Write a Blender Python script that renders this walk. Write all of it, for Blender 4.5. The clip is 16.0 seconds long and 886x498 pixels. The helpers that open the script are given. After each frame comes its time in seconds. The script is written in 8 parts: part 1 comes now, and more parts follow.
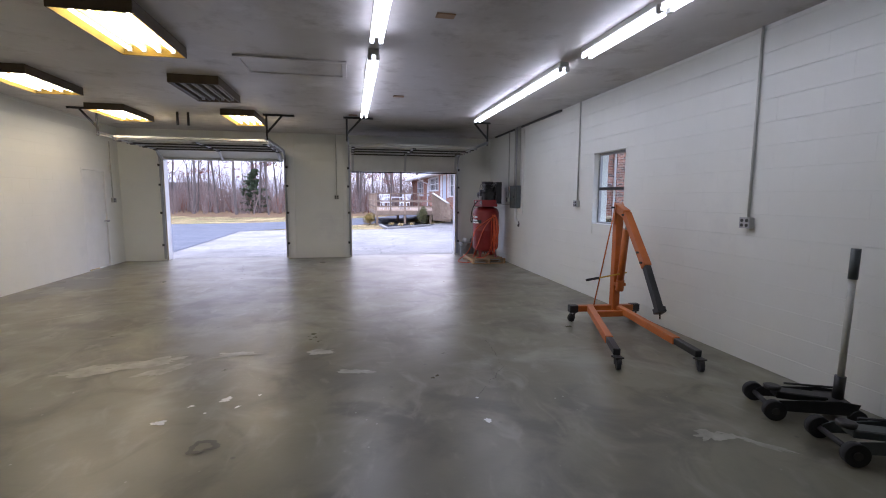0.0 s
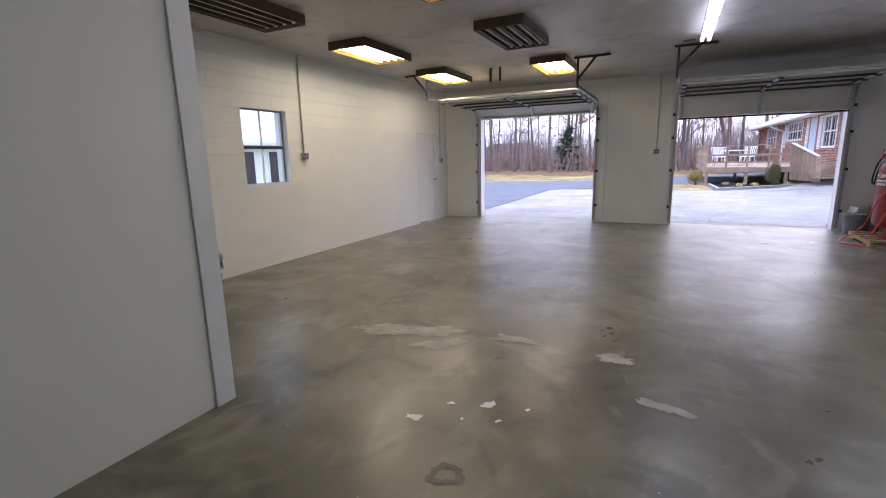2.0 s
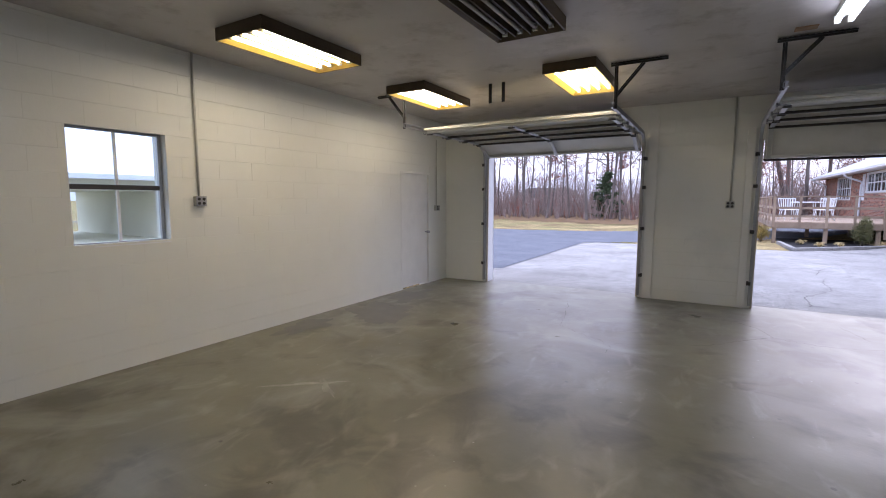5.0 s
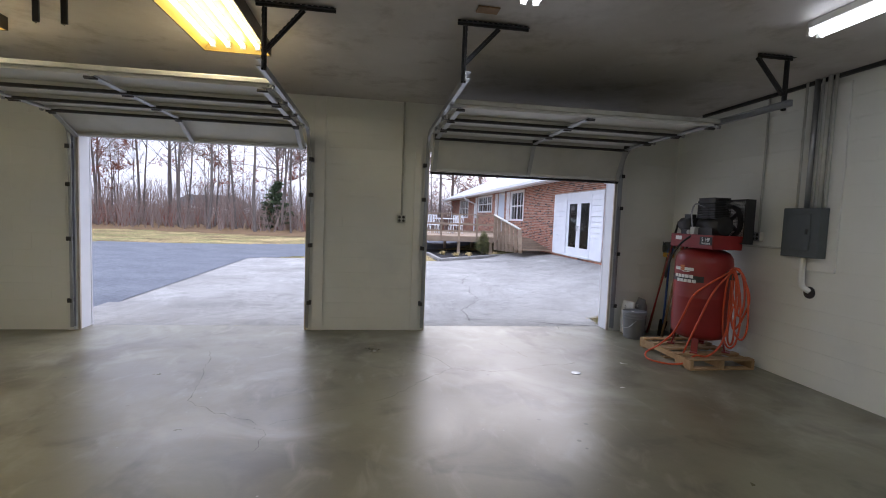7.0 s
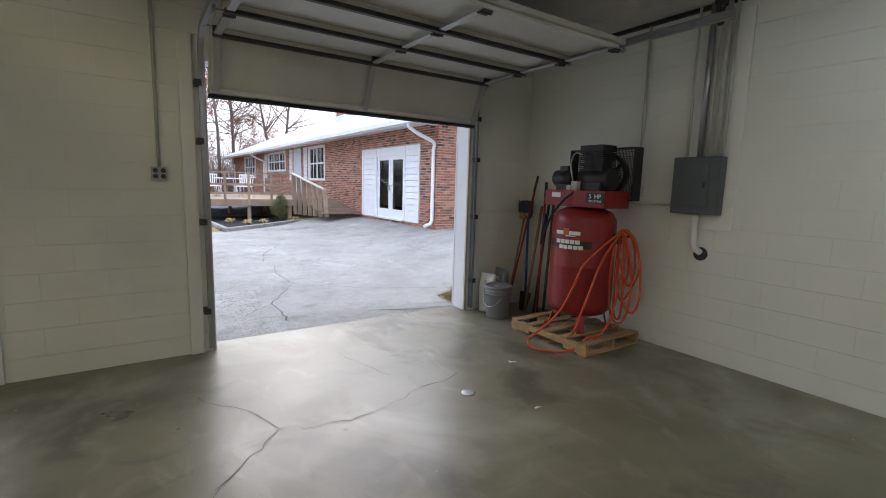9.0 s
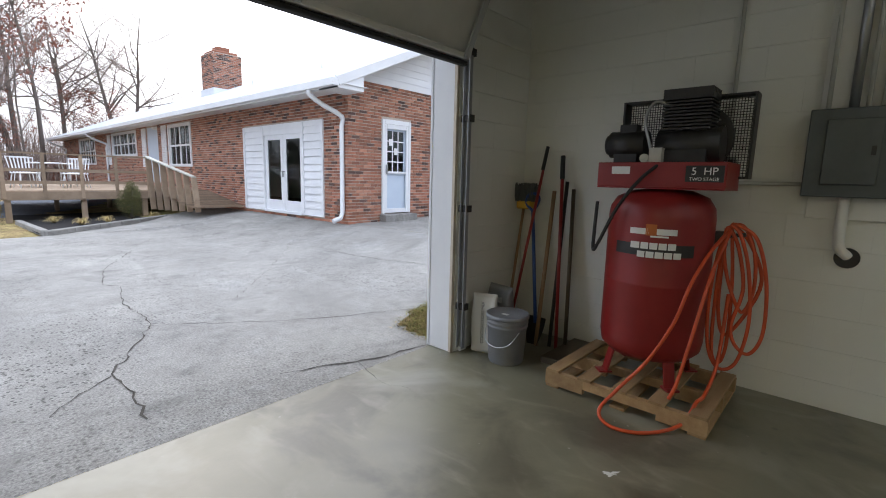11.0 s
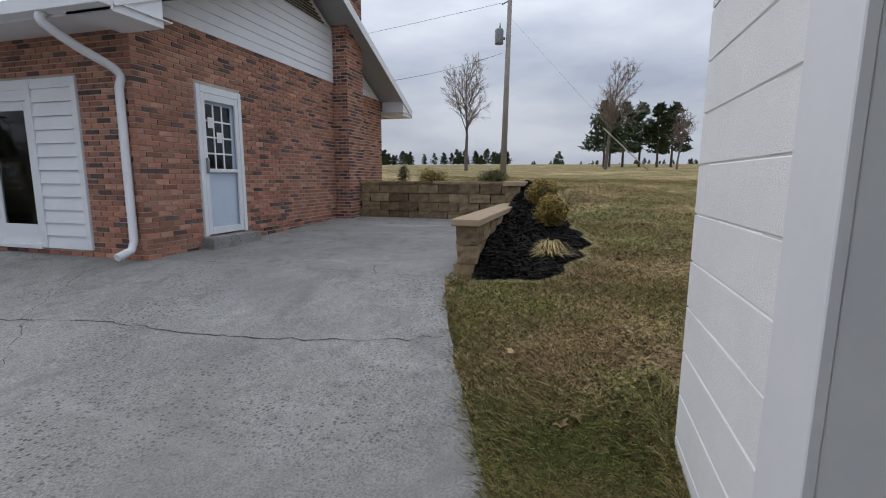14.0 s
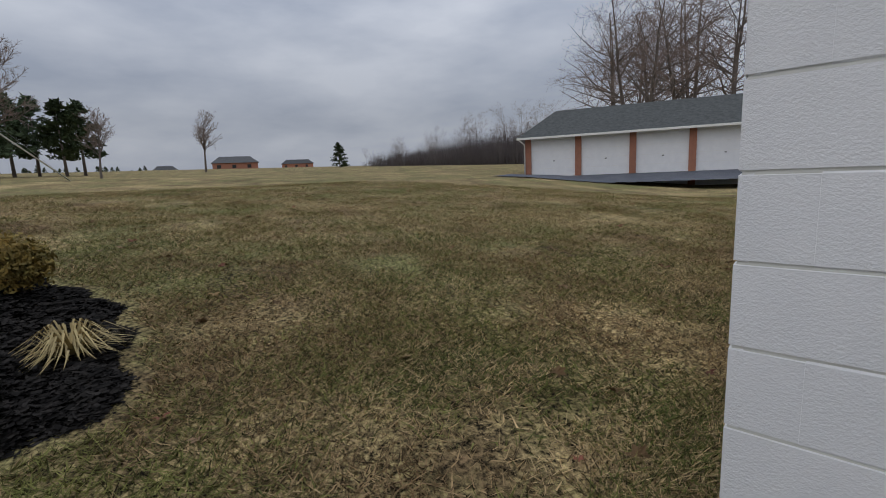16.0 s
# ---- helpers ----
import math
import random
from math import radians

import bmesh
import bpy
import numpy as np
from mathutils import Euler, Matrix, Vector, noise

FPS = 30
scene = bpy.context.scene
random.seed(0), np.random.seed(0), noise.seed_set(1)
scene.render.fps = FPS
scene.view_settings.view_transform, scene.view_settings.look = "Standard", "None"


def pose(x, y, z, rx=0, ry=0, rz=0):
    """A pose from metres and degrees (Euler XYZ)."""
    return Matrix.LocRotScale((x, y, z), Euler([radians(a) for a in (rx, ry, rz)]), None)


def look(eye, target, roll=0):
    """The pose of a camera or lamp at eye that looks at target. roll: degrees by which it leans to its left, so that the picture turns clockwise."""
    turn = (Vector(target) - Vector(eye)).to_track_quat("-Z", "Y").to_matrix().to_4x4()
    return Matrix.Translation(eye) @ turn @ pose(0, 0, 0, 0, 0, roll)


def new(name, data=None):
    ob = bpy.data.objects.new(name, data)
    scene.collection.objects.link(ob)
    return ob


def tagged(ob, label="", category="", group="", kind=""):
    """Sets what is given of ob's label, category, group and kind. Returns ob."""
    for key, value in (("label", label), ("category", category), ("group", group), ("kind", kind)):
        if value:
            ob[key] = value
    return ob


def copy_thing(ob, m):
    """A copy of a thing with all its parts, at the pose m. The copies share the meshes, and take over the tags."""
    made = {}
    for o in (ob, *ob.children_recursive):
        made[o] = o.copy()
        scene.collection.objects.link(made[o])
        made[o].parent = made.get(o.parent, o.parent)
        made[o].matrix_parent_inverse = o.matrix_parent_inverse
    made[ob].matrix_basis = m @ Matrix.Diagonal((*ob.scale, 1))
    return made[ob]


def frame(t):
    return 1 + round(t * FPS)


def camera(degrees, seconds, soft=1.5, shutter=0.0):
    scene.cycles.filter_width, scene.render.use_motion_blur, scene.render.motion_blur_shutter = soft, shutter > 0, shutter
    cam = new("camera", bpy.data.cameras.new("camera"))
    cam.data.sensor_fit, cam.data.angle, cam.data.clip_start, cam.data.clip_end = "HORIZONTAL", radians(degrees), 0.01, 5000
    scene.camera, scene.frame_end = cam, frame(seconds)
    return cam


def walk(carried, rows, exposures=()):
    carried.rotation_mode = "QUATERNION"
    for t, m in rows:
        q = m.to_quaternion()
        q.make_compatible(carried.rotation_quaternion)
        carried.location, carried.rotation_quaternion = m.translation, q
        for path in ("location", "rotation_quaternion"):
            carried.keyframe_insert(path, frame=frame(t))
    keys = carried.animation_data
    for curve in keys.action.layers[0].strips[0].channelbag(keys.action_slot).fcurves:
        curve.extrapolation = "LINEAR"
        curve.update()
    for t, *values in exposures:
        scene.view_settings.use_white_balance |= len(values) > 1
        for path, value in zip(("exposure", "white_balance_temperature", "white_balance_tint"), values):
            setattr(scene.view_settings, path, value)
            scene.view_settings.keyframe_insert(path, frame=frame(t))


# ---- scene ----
cam = camera(88.0, 16.0, soft=1.0)
METRES, EYE, TILT, LEAN, TURN = 16.3, 1.44, 0.0, 0.0, -11.5
PATH = [
    (0, (0.21, 0.575, 1.521), (0.601, 2.523, 1.297), 0.3),
    (0.5, (0.198, 0.834, 1.512), (0.264, 2.817, 1.261), -0.5),
    (1, (0.172, 1.125, 1.507), (-0.135, 3.079, 1.213), -1.2),
    (1.5, (0.205, 1.395, 1.506), (-0.436, 3.258, 1.162), -1.0),
    (2, (0.172, 1.72, 1.487), (-0.698, 3.477, 1.096), -1.3),
    (2.5, (0.17, 2.112, 1.477), (-0.911, 3.736, 1.039), -1.6),
    (3, (0.12, 2.542, 1.45), (-1.124, 4.039, 0.99), -1.8),
    (3.2, (0.09, 2.711, 1.451), (-1.207, 4.161, 0.99), -2.0),
    (5.3, (-0.393, 4.697, 1.58), (-1.258, 6.492, 1.411), 0.6),
    (5.5, (-0.456, 4.856, 1.574), (-1.197, 6.708, 1.427), 0.9),
    (6, (-0.486, 5.332, 1.592), (-0.898, 7.286, 1.479), 1.4),
    (6.5, (-0.484, 5.789, 1.561), (-0.515, 7.786, 1.45), 1.8),
    (7, (-0.477, 6.239, 1.547), (-0.18, 8.213, 1.411), 2.2),
    (7.5, (-0.476, 6.699, 1.528), (0.036, 8.624, 1.36), 2.3),
    (8, (-0.438, 7.167, 1.504), (0.275, 9.024, 1.294), 2.4),
    (8.5, (-0.414, 7.667, 1.493), (0.498, 9.431, 1.253), 2.1),
    (9, (-0.309, 8.137, 1.481), (0.8, 9.778, 1.205), 1.6),
    (9.2, (-0.27, 8.333, 1.466), (0.911, 9.92, 1.174), 1.7),
    (11.3, (0.366, 10.549, 1.334), (1.864, 11.839, 1.032), 1.6),
    (11.5, (0.4, 10.782, 1.33), (1.91, 12.058, 1.028), 1.8),
    (12, (0.599, 11.32, 1.353), (2.133, 12.565, 1.043), 1.2),
    (12.5, (0.862, 11.84, 1.377), (2.444, 13.023, 1.066), 1.1),
    (13, (1.135, 12.305, 1.391), (2.79, 13.386, 1.081), 0.7),
    (13.5, (1.513, 12.717, 1.392), (3.275, 13.607, 1.071), 0.3),
    (14, (1.908, 13.127, 1.344), (3.805, 13.684, 1.041), 0.3),
    (14.5, (2.39, 13.425, 1.339), (4.369, 13.498, 1.058), 0.3),
    (15, (2.907, 13.672, 1.359), (4.836, 13.215, 1.098), -0.9),
    (15.5, (3.394, 13.81, 1.392), (5.11, 12.82, 1.119), -2.1),
    (16, (3.883, 13.861, 1.434), (5.211, 12.401, 1.11), -2.6),
]

EXPOSURES = [(0.0, 0.86, 5650, 26), (2.5, 0.88, 5700, 26), (5.5, 0.52, 5750, 24), (7.0, 0.48, 6000, 18), (9.0, 0.54, 6200, 13), (11.5, 0.1, 6400, 10), (12.5, -0.66, 6400, 10), (13.5, -0.68, 6450, 10), (14.0, -0.84, 6500, 10), (15.0, -1.2, 6500, 10), (16.0, -1.3, 6500, 10)]
walk(cam, [(t, look(eye, target, roll)) for t, eye, target, roll in PATH], EXPOSURES)

# ---- world and lights ----
WORLD = bpy.data.worlds.new("overcast_sky")
scene.world = WORLD
WORLD.use_nodes = True
wt = WORLD.node_tree
wt.nodes.clear()
w_out = wt.nodes.new("ShaderNodeOutputWorld")
w_bg = wt.nodes.new("ShaderNodeBackground")
w_sky = wt.nodes.new("ShaderNodeTexSky")
w_sky.sky_type = "NISHITA"
w_sky.sun_disc = False
w_sky.sun_elevation = radians(32)
w_sky.sun_rotation = radians(15)
w_sky.dust_density = 4.0
w_tc = wt.nodes.new("ShaderNodeTexCoord")
w_map = wt.nodes.new("ShaderNodeMapping")
w_map.inputs["Scale"].default_value = (1.0, 1.0, 3.2)
w_noise = wt.nodes.new("ShaderNodeTexNoise")
w_noise.inputs["Scale"].default_value = 2.3
w_noise.inputs["Detail"].default_value = 6.0
w_noise.inputs["Roughness"].default_value = 0.52
w_ramp = wt.nodes.new("ShaderNodeValToRGB")
w_ramp.color_ramp.elements[0].position = 0.36
w_ramp.color_ramp.elements[0].color = (4.9, 5.5, 6.8, 1)
w_ramp.color_ramp.elements[1].position = 0.66
w_ramp.color_ramp.elements[1].color = (8.2, 8.7, 9.8, 1)
w_mix = wt.nodes.new("ShaderNodeMix")
w_mix.data_type = "RGBA"
w_mix.inputs["Factor"].default_value = 0.86
wt.links.new(w_tc.outputs["Generated"], w_map.inputs["Vector"])
wt.links.new(w_map.outputs["Vector"], w_noise.inputs["Vector"])
wt.links.new(w_noise.outputs["Fac"], w_ramp.inputs["Fac"])
wt.links.new(w_sky.outputs["Color"], w_mix.inputs["A"])
wt.links.new(w_ramp.outputs["Color"], w_mix.inputs["B"])
w_sep = wt.nodes.new("ShaderNodeSeparateXYZ")
w_up = wt.nodes.new("ShaderNodeMapRange")
w_up.inputs["From Min"].default_value, w_up.inputs["From Max"].default_value = 0.12, 1.0
w_up.inputs["To Min"].default_value, w_up.inputs["To Max"].default_value = 0.92, 2.5
w_mul = wt.nodes.new("ShaderNodeVectorMath")
w_mul.operation = "SCALE"
wt.links.new(w_tc.outputs["Generated"], w_sep.inputs["Vector"])
wt.links.new(w_sep.outputs["Z"], w_up.inputs["Value"])
wt.links.new(w_mix.outputs["Result"], w_mul.inputs["Vector"])
wt.links.new(w_up.outputs["Result"], w_mul.inputs["Scale"])
wt.links.new(w_mul.outputs["Vector"], w_bg.inputs["Color"])
w_bg.inputs["Strength"].default_value = 0.15
wt.links.new(w_bg.outputs["Background"], w_out.inputs["Surface"])

sun = new("sun", bpy.data.lights.new("sun", "SUN"))
sun.data.energy = 0.8
sun.data.angle = radians(70)
sun.data.color = (1.0, 0.97, 0.93)
sun.matrix_world = look((8, 30, 30), (0, 0, 0))

TUBE_POWER = 8.0
STRIP_POWER = 5.0
HOOD_WATTS, STRIP_WATTS = 7.2, 2.9


def area(name, loc, sx, sy, watts, color, target):
    ob = new(name, bpy.data.lights.new(name, "AREA"))
    ob.data.shape = "RECTANGLE"
    ob.data.size, ob.data.size_y = sx, sy
    ob.data.energy = watts
    ob.data.color = color
    ob.matrix_world = look(loc, target)
    return ob


# ---- materials ----
def mat(name, base, rough=0.6, metal=0.0, second=None, scale=6.0, contrast=(0.35, 0.65), bump=0.0, bump_scale=60.0,
        spots=None, spot_scale=2.0, spot_range=(0.55, 0.72), vary=0.0, rough2=None, speckle=0.0, speckle_scale=110.0, emit=None, emit_power=0.0, coords="Object", stretch=(1, 1, 1)):
    m = bpy.data.materials.new(name)
    m.use_nodes = True
    nt = m.node_tree
    b = nt.nodes["Principled BSDF"]
    b.inputs["Base Color"].default_value = (*base, 1)
    b.inputs["Roughness"].default_value = rough
    b.inputs["Metallic"].default_value = metal
    tc = nt.nodes.new("ShaderNodeTexCoord")
    mp = nt.nodes.new("ShaderNodeMapping")
    mp.inputs["Scale"].default_value = stretch
    if coords == "World":
        geo = nt.nodes.new("ShaderNodeNewGeometry")
        nt.links.new(geo.outputs["Position"], mp.inputs["Vector"])
    else:
        nt.links.new(tc.outputs["Object"], mp.inputs["Vector"])
    vec = mp.outputs["Vector"]

    def noise_tex(sc, detail=6.0, rgh=0.6):
        n = nt.nodes.new("ShaderNodeTexNoise")
        n.inputs["Scale"].default_value = sc
        n.inputs["Detail"].default_value = detail
        n.inputs["Roughness"].default_value = rgh
        nt.links.new(vec, n.inputs["Vector"])
        return n.outputs["Fac"]

    def ramp(fac, lo, hi):
        r = nt.nodes.new("ShaderNodeMapRange")
        r.inputs["From Min"].default_value = lo
        r.inputs["From Max"].default_value = hi
        nt.links.new(fac, r.inputs["Value"])
        return r.outputs["Result"]

    def mix(fac, a, c):
        x = nt.nodes.new("ShaderNodeMix")
        x.data_type = "RGBA"
        if isinstance(fac, float):
            x.inputs["Factor"].default_value = fac
        else:
            nt.links.new(fac, x.inputs["Factor"])
        for key, v in (("A", a), ("B", c)):
            if isinstance(v, tuple):
                x.inputs[key].default_value = (*v, 1)
            else:
                nt.links.new(v, x.inputs[key])
        return x.outputs["Result"]

    col = None
    if second is not None:
        big = ramp(noise_tex(scale), *contrast)
        fine = ramp(noise_tex(scale * 9.0, 3.0), 0.3, 0.7)
        col = mix(big, base, second)
        mid = tuple(0.5 * (p + q) for p, q in zip(base, second))
        x = nt.nodes.new("ShaderNodeMath")
        x.operation = "MULTIPLY"
        x.inputs[1].default_value = 0.45
        nt.links.new(fine, x.inputs[0])
        col = mix(x.outputs[0], col, mid)
    if spots is not None:
        for n, one in enumerate(spots):
            col = mix(ramp(noise_tex(spot_scale * (1 + 1.7 * n), 5.0, 0.65), *spot_range), col if col is not None else base, one)
    if speckle > 0:
        hv = nt.nodes.new("ShaderNodeHueSaturation")
        sr = nt.nodes.new("ShaderNodeMapRange")
        sr.inputs["From Min"].default_value, sr.inputs["From Max"].default_value = 0.36, 0.64
        sr.inputs["To Min"].default_value, sr.inputs["To Max"].default_value = 1 - speckle, 1 + speckle
        nt.links.new(noise_tex(speckle_scale, 3.0, 0.7), sr.inputs["Value"])
        mid_n = nt.nodes.new("ShaderNodeMapRange")
        mid_n.inputs["From Min"].default_value, mid_n.inputs["From Max"].default_value = 0.3, 0.7
        mid_n.inputs["To Min"].default_value, mid_n.inputs["To Max"].default_value = 1 - 0.5 * speckle, 1 + 0.5 * speckle
        nt.links.new(noise_tex(9.0, 6.0, 0.75), mid_n.inputs["Value"])
        mm = nt.nodes.new("ShaderNodeMath")
        mm.operation = "MULTIPLY"
        nt.links.new(sr.outputs["Result"], mm.inputs[0])
        nt.links.new(mid_n.outputs["Result"], mm.inputs[1])
        nt.links.new(mm.outputs[0], hv.inputs["Value"])
        nt.links.new(col, hv.inputs["Color"])
        col = hv.outputs["Color"]
    if vary > 0:
        info = nt.nodes.new("ShaderNodeObjectInfo")
        isl = nt.nodes.new("ShaderNodeNewGeometry")
        add = nt.nodes.new("ShaderNodeMath")
        add.operation = "ADD"
        nt.links.new(info.outputs["Random"], add.inputs[0])
        nt.links.new(isl.outputs["Random Per Island"], add.inputs[1])
        fr = nt.nodes.new("ShaderNodeMath")
        fr.operation = "FRACT"
        nt.links.new(add.outputs[0], fr.inputs[0])
        hsv = nt.nodes.new("ShaderNodeHueSaturation")
        vr = nt.nodes.new("ShaderNodeMapRange")
        vr.inputs["To Min"].default_value = 1 - vary
        vr.inputs["To Max"].default_value = 1 + vary
        nt.links.new(fr.outputs[0], vr.inputs["Value"])
        nt.links.new(vr.outputs["Result"], hsv.inputs["Value"])
        if col is None:
            hsv.inputs["Color"].default_value = (*base, 1)
        else:
            nt.links.new(col, hsv.inputs["Color"])
        col = hsv.outputs["Color"]
    if col is not None:
        nt.links.new(col, b.inputs["Base Color"])
    if rough2 is not None:
        r = nt.nodes.new("ShaderNodeMapRange")
        r.inputs["From Min"].default_value = 0.22
        r.inputs["From Max"].default_value = 0.78
        r.inputs["To Min"].default_value = rough
        r.inputs["To Max"].default_value = rough2
        nt.links.new(noise_tex(scale * 1.7), r.inputs["Value"])
        nt.links.new(r.outputs["Result"], b.inputs["Roughness"])
    if bump > 0:
        bp = nt.nodes.new("ShaderNodeBump")
        bp.inputs["Strength"].default_value = min(1.0, bump)
        bp.inputs["Distance"].default_value = 0.01
        nt.links.new(noise_tex(bump_scale, 4.0), bp.inputs["Height"])
        nt.links.new(bp.outputs["Normal"], b.inputs["Normal"])
    if rough >= 0.9:
        b.inputs["Specular IOR Level"].default_value = 0.15
    if emit is not None:
        b.inputs["Emission Color"].default_value = (*emit, 1)
        b.inputs["Emission Strength"].default_value = emit_power
    return m


def glass(name, tint=(0.9, 0.95, 0.95), rough=0.02):
    m = bpy.data.materials.new(name)
    m.use_nodes = True
    nt = m.node_tree
    nt.nodes.clear()
    out = nt.nodes.new("ShaderNodeOutputMaterial")
    mix = nt.nodes.new("ShaderNodeMixShader")
    lw = nt.nodes.new("ShaderNodeLayerWeight")
    pw = nt.nodes.new("ShaderNodeMath")
    pw.operation = "POWER"
    pw.inputs[1].default_value = 5.0
    nt.links.new(lw.outputs["Facing"], pw.inputs[0])
    fr = nt.nodes.new("ShaderNodeMath")
    fr.operation = "MULTIPLY_ADD"
    fr.inputs[1].default_value, fr.inputs[2].default_value = 0.9, 0.045
    nt.links.new(pw.outputs[0], fr.inputs[0])
    tr = nt.nodes.new("ShaderNodeBsdfTransparent")
    tr.inputs["Color"].default_value = (*tint, 1)
    gl = nt.nodes.new("ShaderNodeBsdfGlossy")
    gl.inputs["Roughness"].default_value = rough
    nt.links.new(fr.outputs[0], mix.inputs["Fac"])
    nt.links.new(tr.outputs["BSDF"], mix.inputs[1])
    nt.links.new(gl.outputs["BSDF"], mix.inputs[2])
    nt.links.new(mix.outputs["Shader"], out.inputs["Surface"])
    return m


M_WALL = mat("painted_block", (0.735, 0.74, 0.69), 0.5, second=(0.69, 0.695, 0.64), scale=1.1, bump=0.10, bump_scale=45, coords="World", spots=[(0.60, 0.61, 0.585)], spot_scale=0.8, spot_range=(0.6, 0.85))
M_WALL_OUT = mat("white_block_outside", (0.86, 0.865, 0.86), 0.6, second=(0.79, 0.80, 0.80), scale=3.0, bump=0.4, bump_scale=190, coords="World")
M_PLASTER = mat("painted_board", (0.80, 0.79, 0.67), 0.55, second=(0.76, 0.75, 0.63), scale=1.5, bump=0.05, bump_scale=80, coords="World")
M_TRIM = mat("white_trim", (0.76, 0.76, 0.72), 0.45, second=(0.70, 0.70, 0.66), scale=4)
M_CEIL = mat("stained_plywood_ceiling", (0.52, 0.495, 0.47), 0.36, second=(0.42, 0.395, 0.37), scale=0.9, rough2=0.55, bump=0.08, bump_scale=25, coords="World", spots=[(0.66, 0.64, 0.62), (0.27, 0.24, 0.21)], spot_scale=0.9, spot_range=(0.54, 0.78))
M_FLOOR = mat("sealed_concrete_floor", (0.205, 0.194, 0.132), 0.24, second=(0.14, 0.132, 0.088), scale=0.9, contrast=(0.2, 0.8), rough2=0.46, bump=0.2, bump_scale=7, coords="World")
M_CONC = mat("weathered_concrete", (0.33, 0.318, 0.295), 0.9, second=(0.235, 0.227, 0.212), scale=0.8, bump=0.7, bump_scale=90, coords="World", spots=[(0.37, 0.365, 0.35), (0.155, 0.152, 0.145)], spot_scale=0.9, spot_range=(0.56, 0.8), speckle=0.3, speckle_scale=70)


def flecked(m, scale, radius, patch_scale, patch_range, dark, coverage):
    """Worn concrete: dark stones and pits bared in patches."""
    nt = m.node_tree
    b = nt.nodes["Principled BSDF"]
    src = b.inputs["Base Color"].links[0].from_socket
    geo = nt.nodes.new("ShaderNodeNewGeometry")
    vo = nt.nodes.new("ShaderNodeTexVoronoi")
    vo.inputs["Scale"].default_value = scale
    dist = nt.nodes.new("ShaderNodeMapRange")
    dist.inputs["From Min"].default_value, dist.inputs["From Max"].default_value = radius, radius * 0.6
    pick = nt.nodes.new("ShaderNodeSeparateColor")
    some = nt.nodes.new("ShaderNodeMath")
    some.operation = "LESS_THAN"
    some.inputs[1].default_value = coverage
    area_n = nt.nodes.new("ShaderNodeTexNoise")
    area_n.inputs["Scale"].default_value = patch_scale
    area_n.inputs["Detail"].default_value = 5.0
    area_r = nt.nodes.new("ShaderNodeMapRange")
    area_r.inputs["From Min"].default_value, area_r.inputs["From Max"].default_value = patch_range
    nt.links.new(geo.outputs["Position"], vo.inputs["Vector"])
    nt.links.new(geo.outputs["Position"], area_n.inputs["Vector"])
    nt.links.new(vo.outputs["Distance"], dist.inputs["Value"])
    nt.links.new(vo.outputs["Color"], pick.inputs["Color"])
    nt.links.new(pick.outputs["Red"], some.inputs[0])
    nt.links.new(area_n.outputs["Fac"], area_r.inputs["Value"])
    fac = dist.outputs["Result"]
    for other in (some.outputs[0], area_r.outputs["Result"]):
        mul = nt.nodes.new("ShaderNodeMath")
        mul.operation = "MULTIPLY"
        nt.links.new(fac, mul.inputs[0])
        nt.links.new(other, mul.inputs[1])
        fac = mul.outputs[0]
    mx = nt.nodes.new("ShaderNodeMix")
    mx.data_type = "RGBA"
    nt.links.new(fac, mx.inputs["Factor"])
    nt.links.new(src, mx.inputs["A"])
    mx.inputs["B"].default_value = (*dark, 1)
    nt.links.new(mx.outputs["Result"], b.inputs["Base Color"])


def stained(m, scale, reach, colour, amount, detail=3.0, stretch=(1, 1, 1)):
    """Soft-edged cloudy stains."""
    nt = m.node_tree
    b = nt.nodes["Principled BSDF"]
    src = b.inputs["Base Color"].links[0].from_socket
    geo = nt.nodes.new("ShaderNodeNewGeometry")
    mp = nt.nodes.new("ShaderNodeMapping")
    mp.inputs["Scale"].default_value = stretch
    mp.inputs["Location"].default_value = (scale * 3.7, scale * 1.9, 0.37)
    n = nt.nodes.new("ShaderNodeTexNoise")
    n.inputs["Scale"].default_value = scale
    n.inputs["Detail"].default_value = detail
    n.inputs["Roughness"].default_value = 0.55
    n.inputs["Distortion"].default_value = 0.8
    r = nt.nodes.new("ShaderNodeMapRange")
    r.interpolation_type = "SMOOTHSTEP"
    r.inputs["From Min"].default_value, r.inputs["From Max"].default_value = reach
    r.inputs["To Max"].default_value = amount
    nt.links.new(geo.outputs["Position"], mp.inputs["Vector"])
    nt.links.new(mp.outputs["Vector"], n.inputs["Vector"])
    nt.links.new(n.outputs["Fac"], r.inputs["Value"])
    mx = nt.nodes.new("ShaderNodeMix")
    mx.data_type = "RGBA"
    nt.links.new(r.outputs["Result"], mx.inputs["Factor"])
    nt.links.new(src, mx.inputs["A"])
    mx.inputs["B"].default_value = (*colour, 1)
    nt.links.new(mx.outputs["Result"], b.inputs["Base Color"])


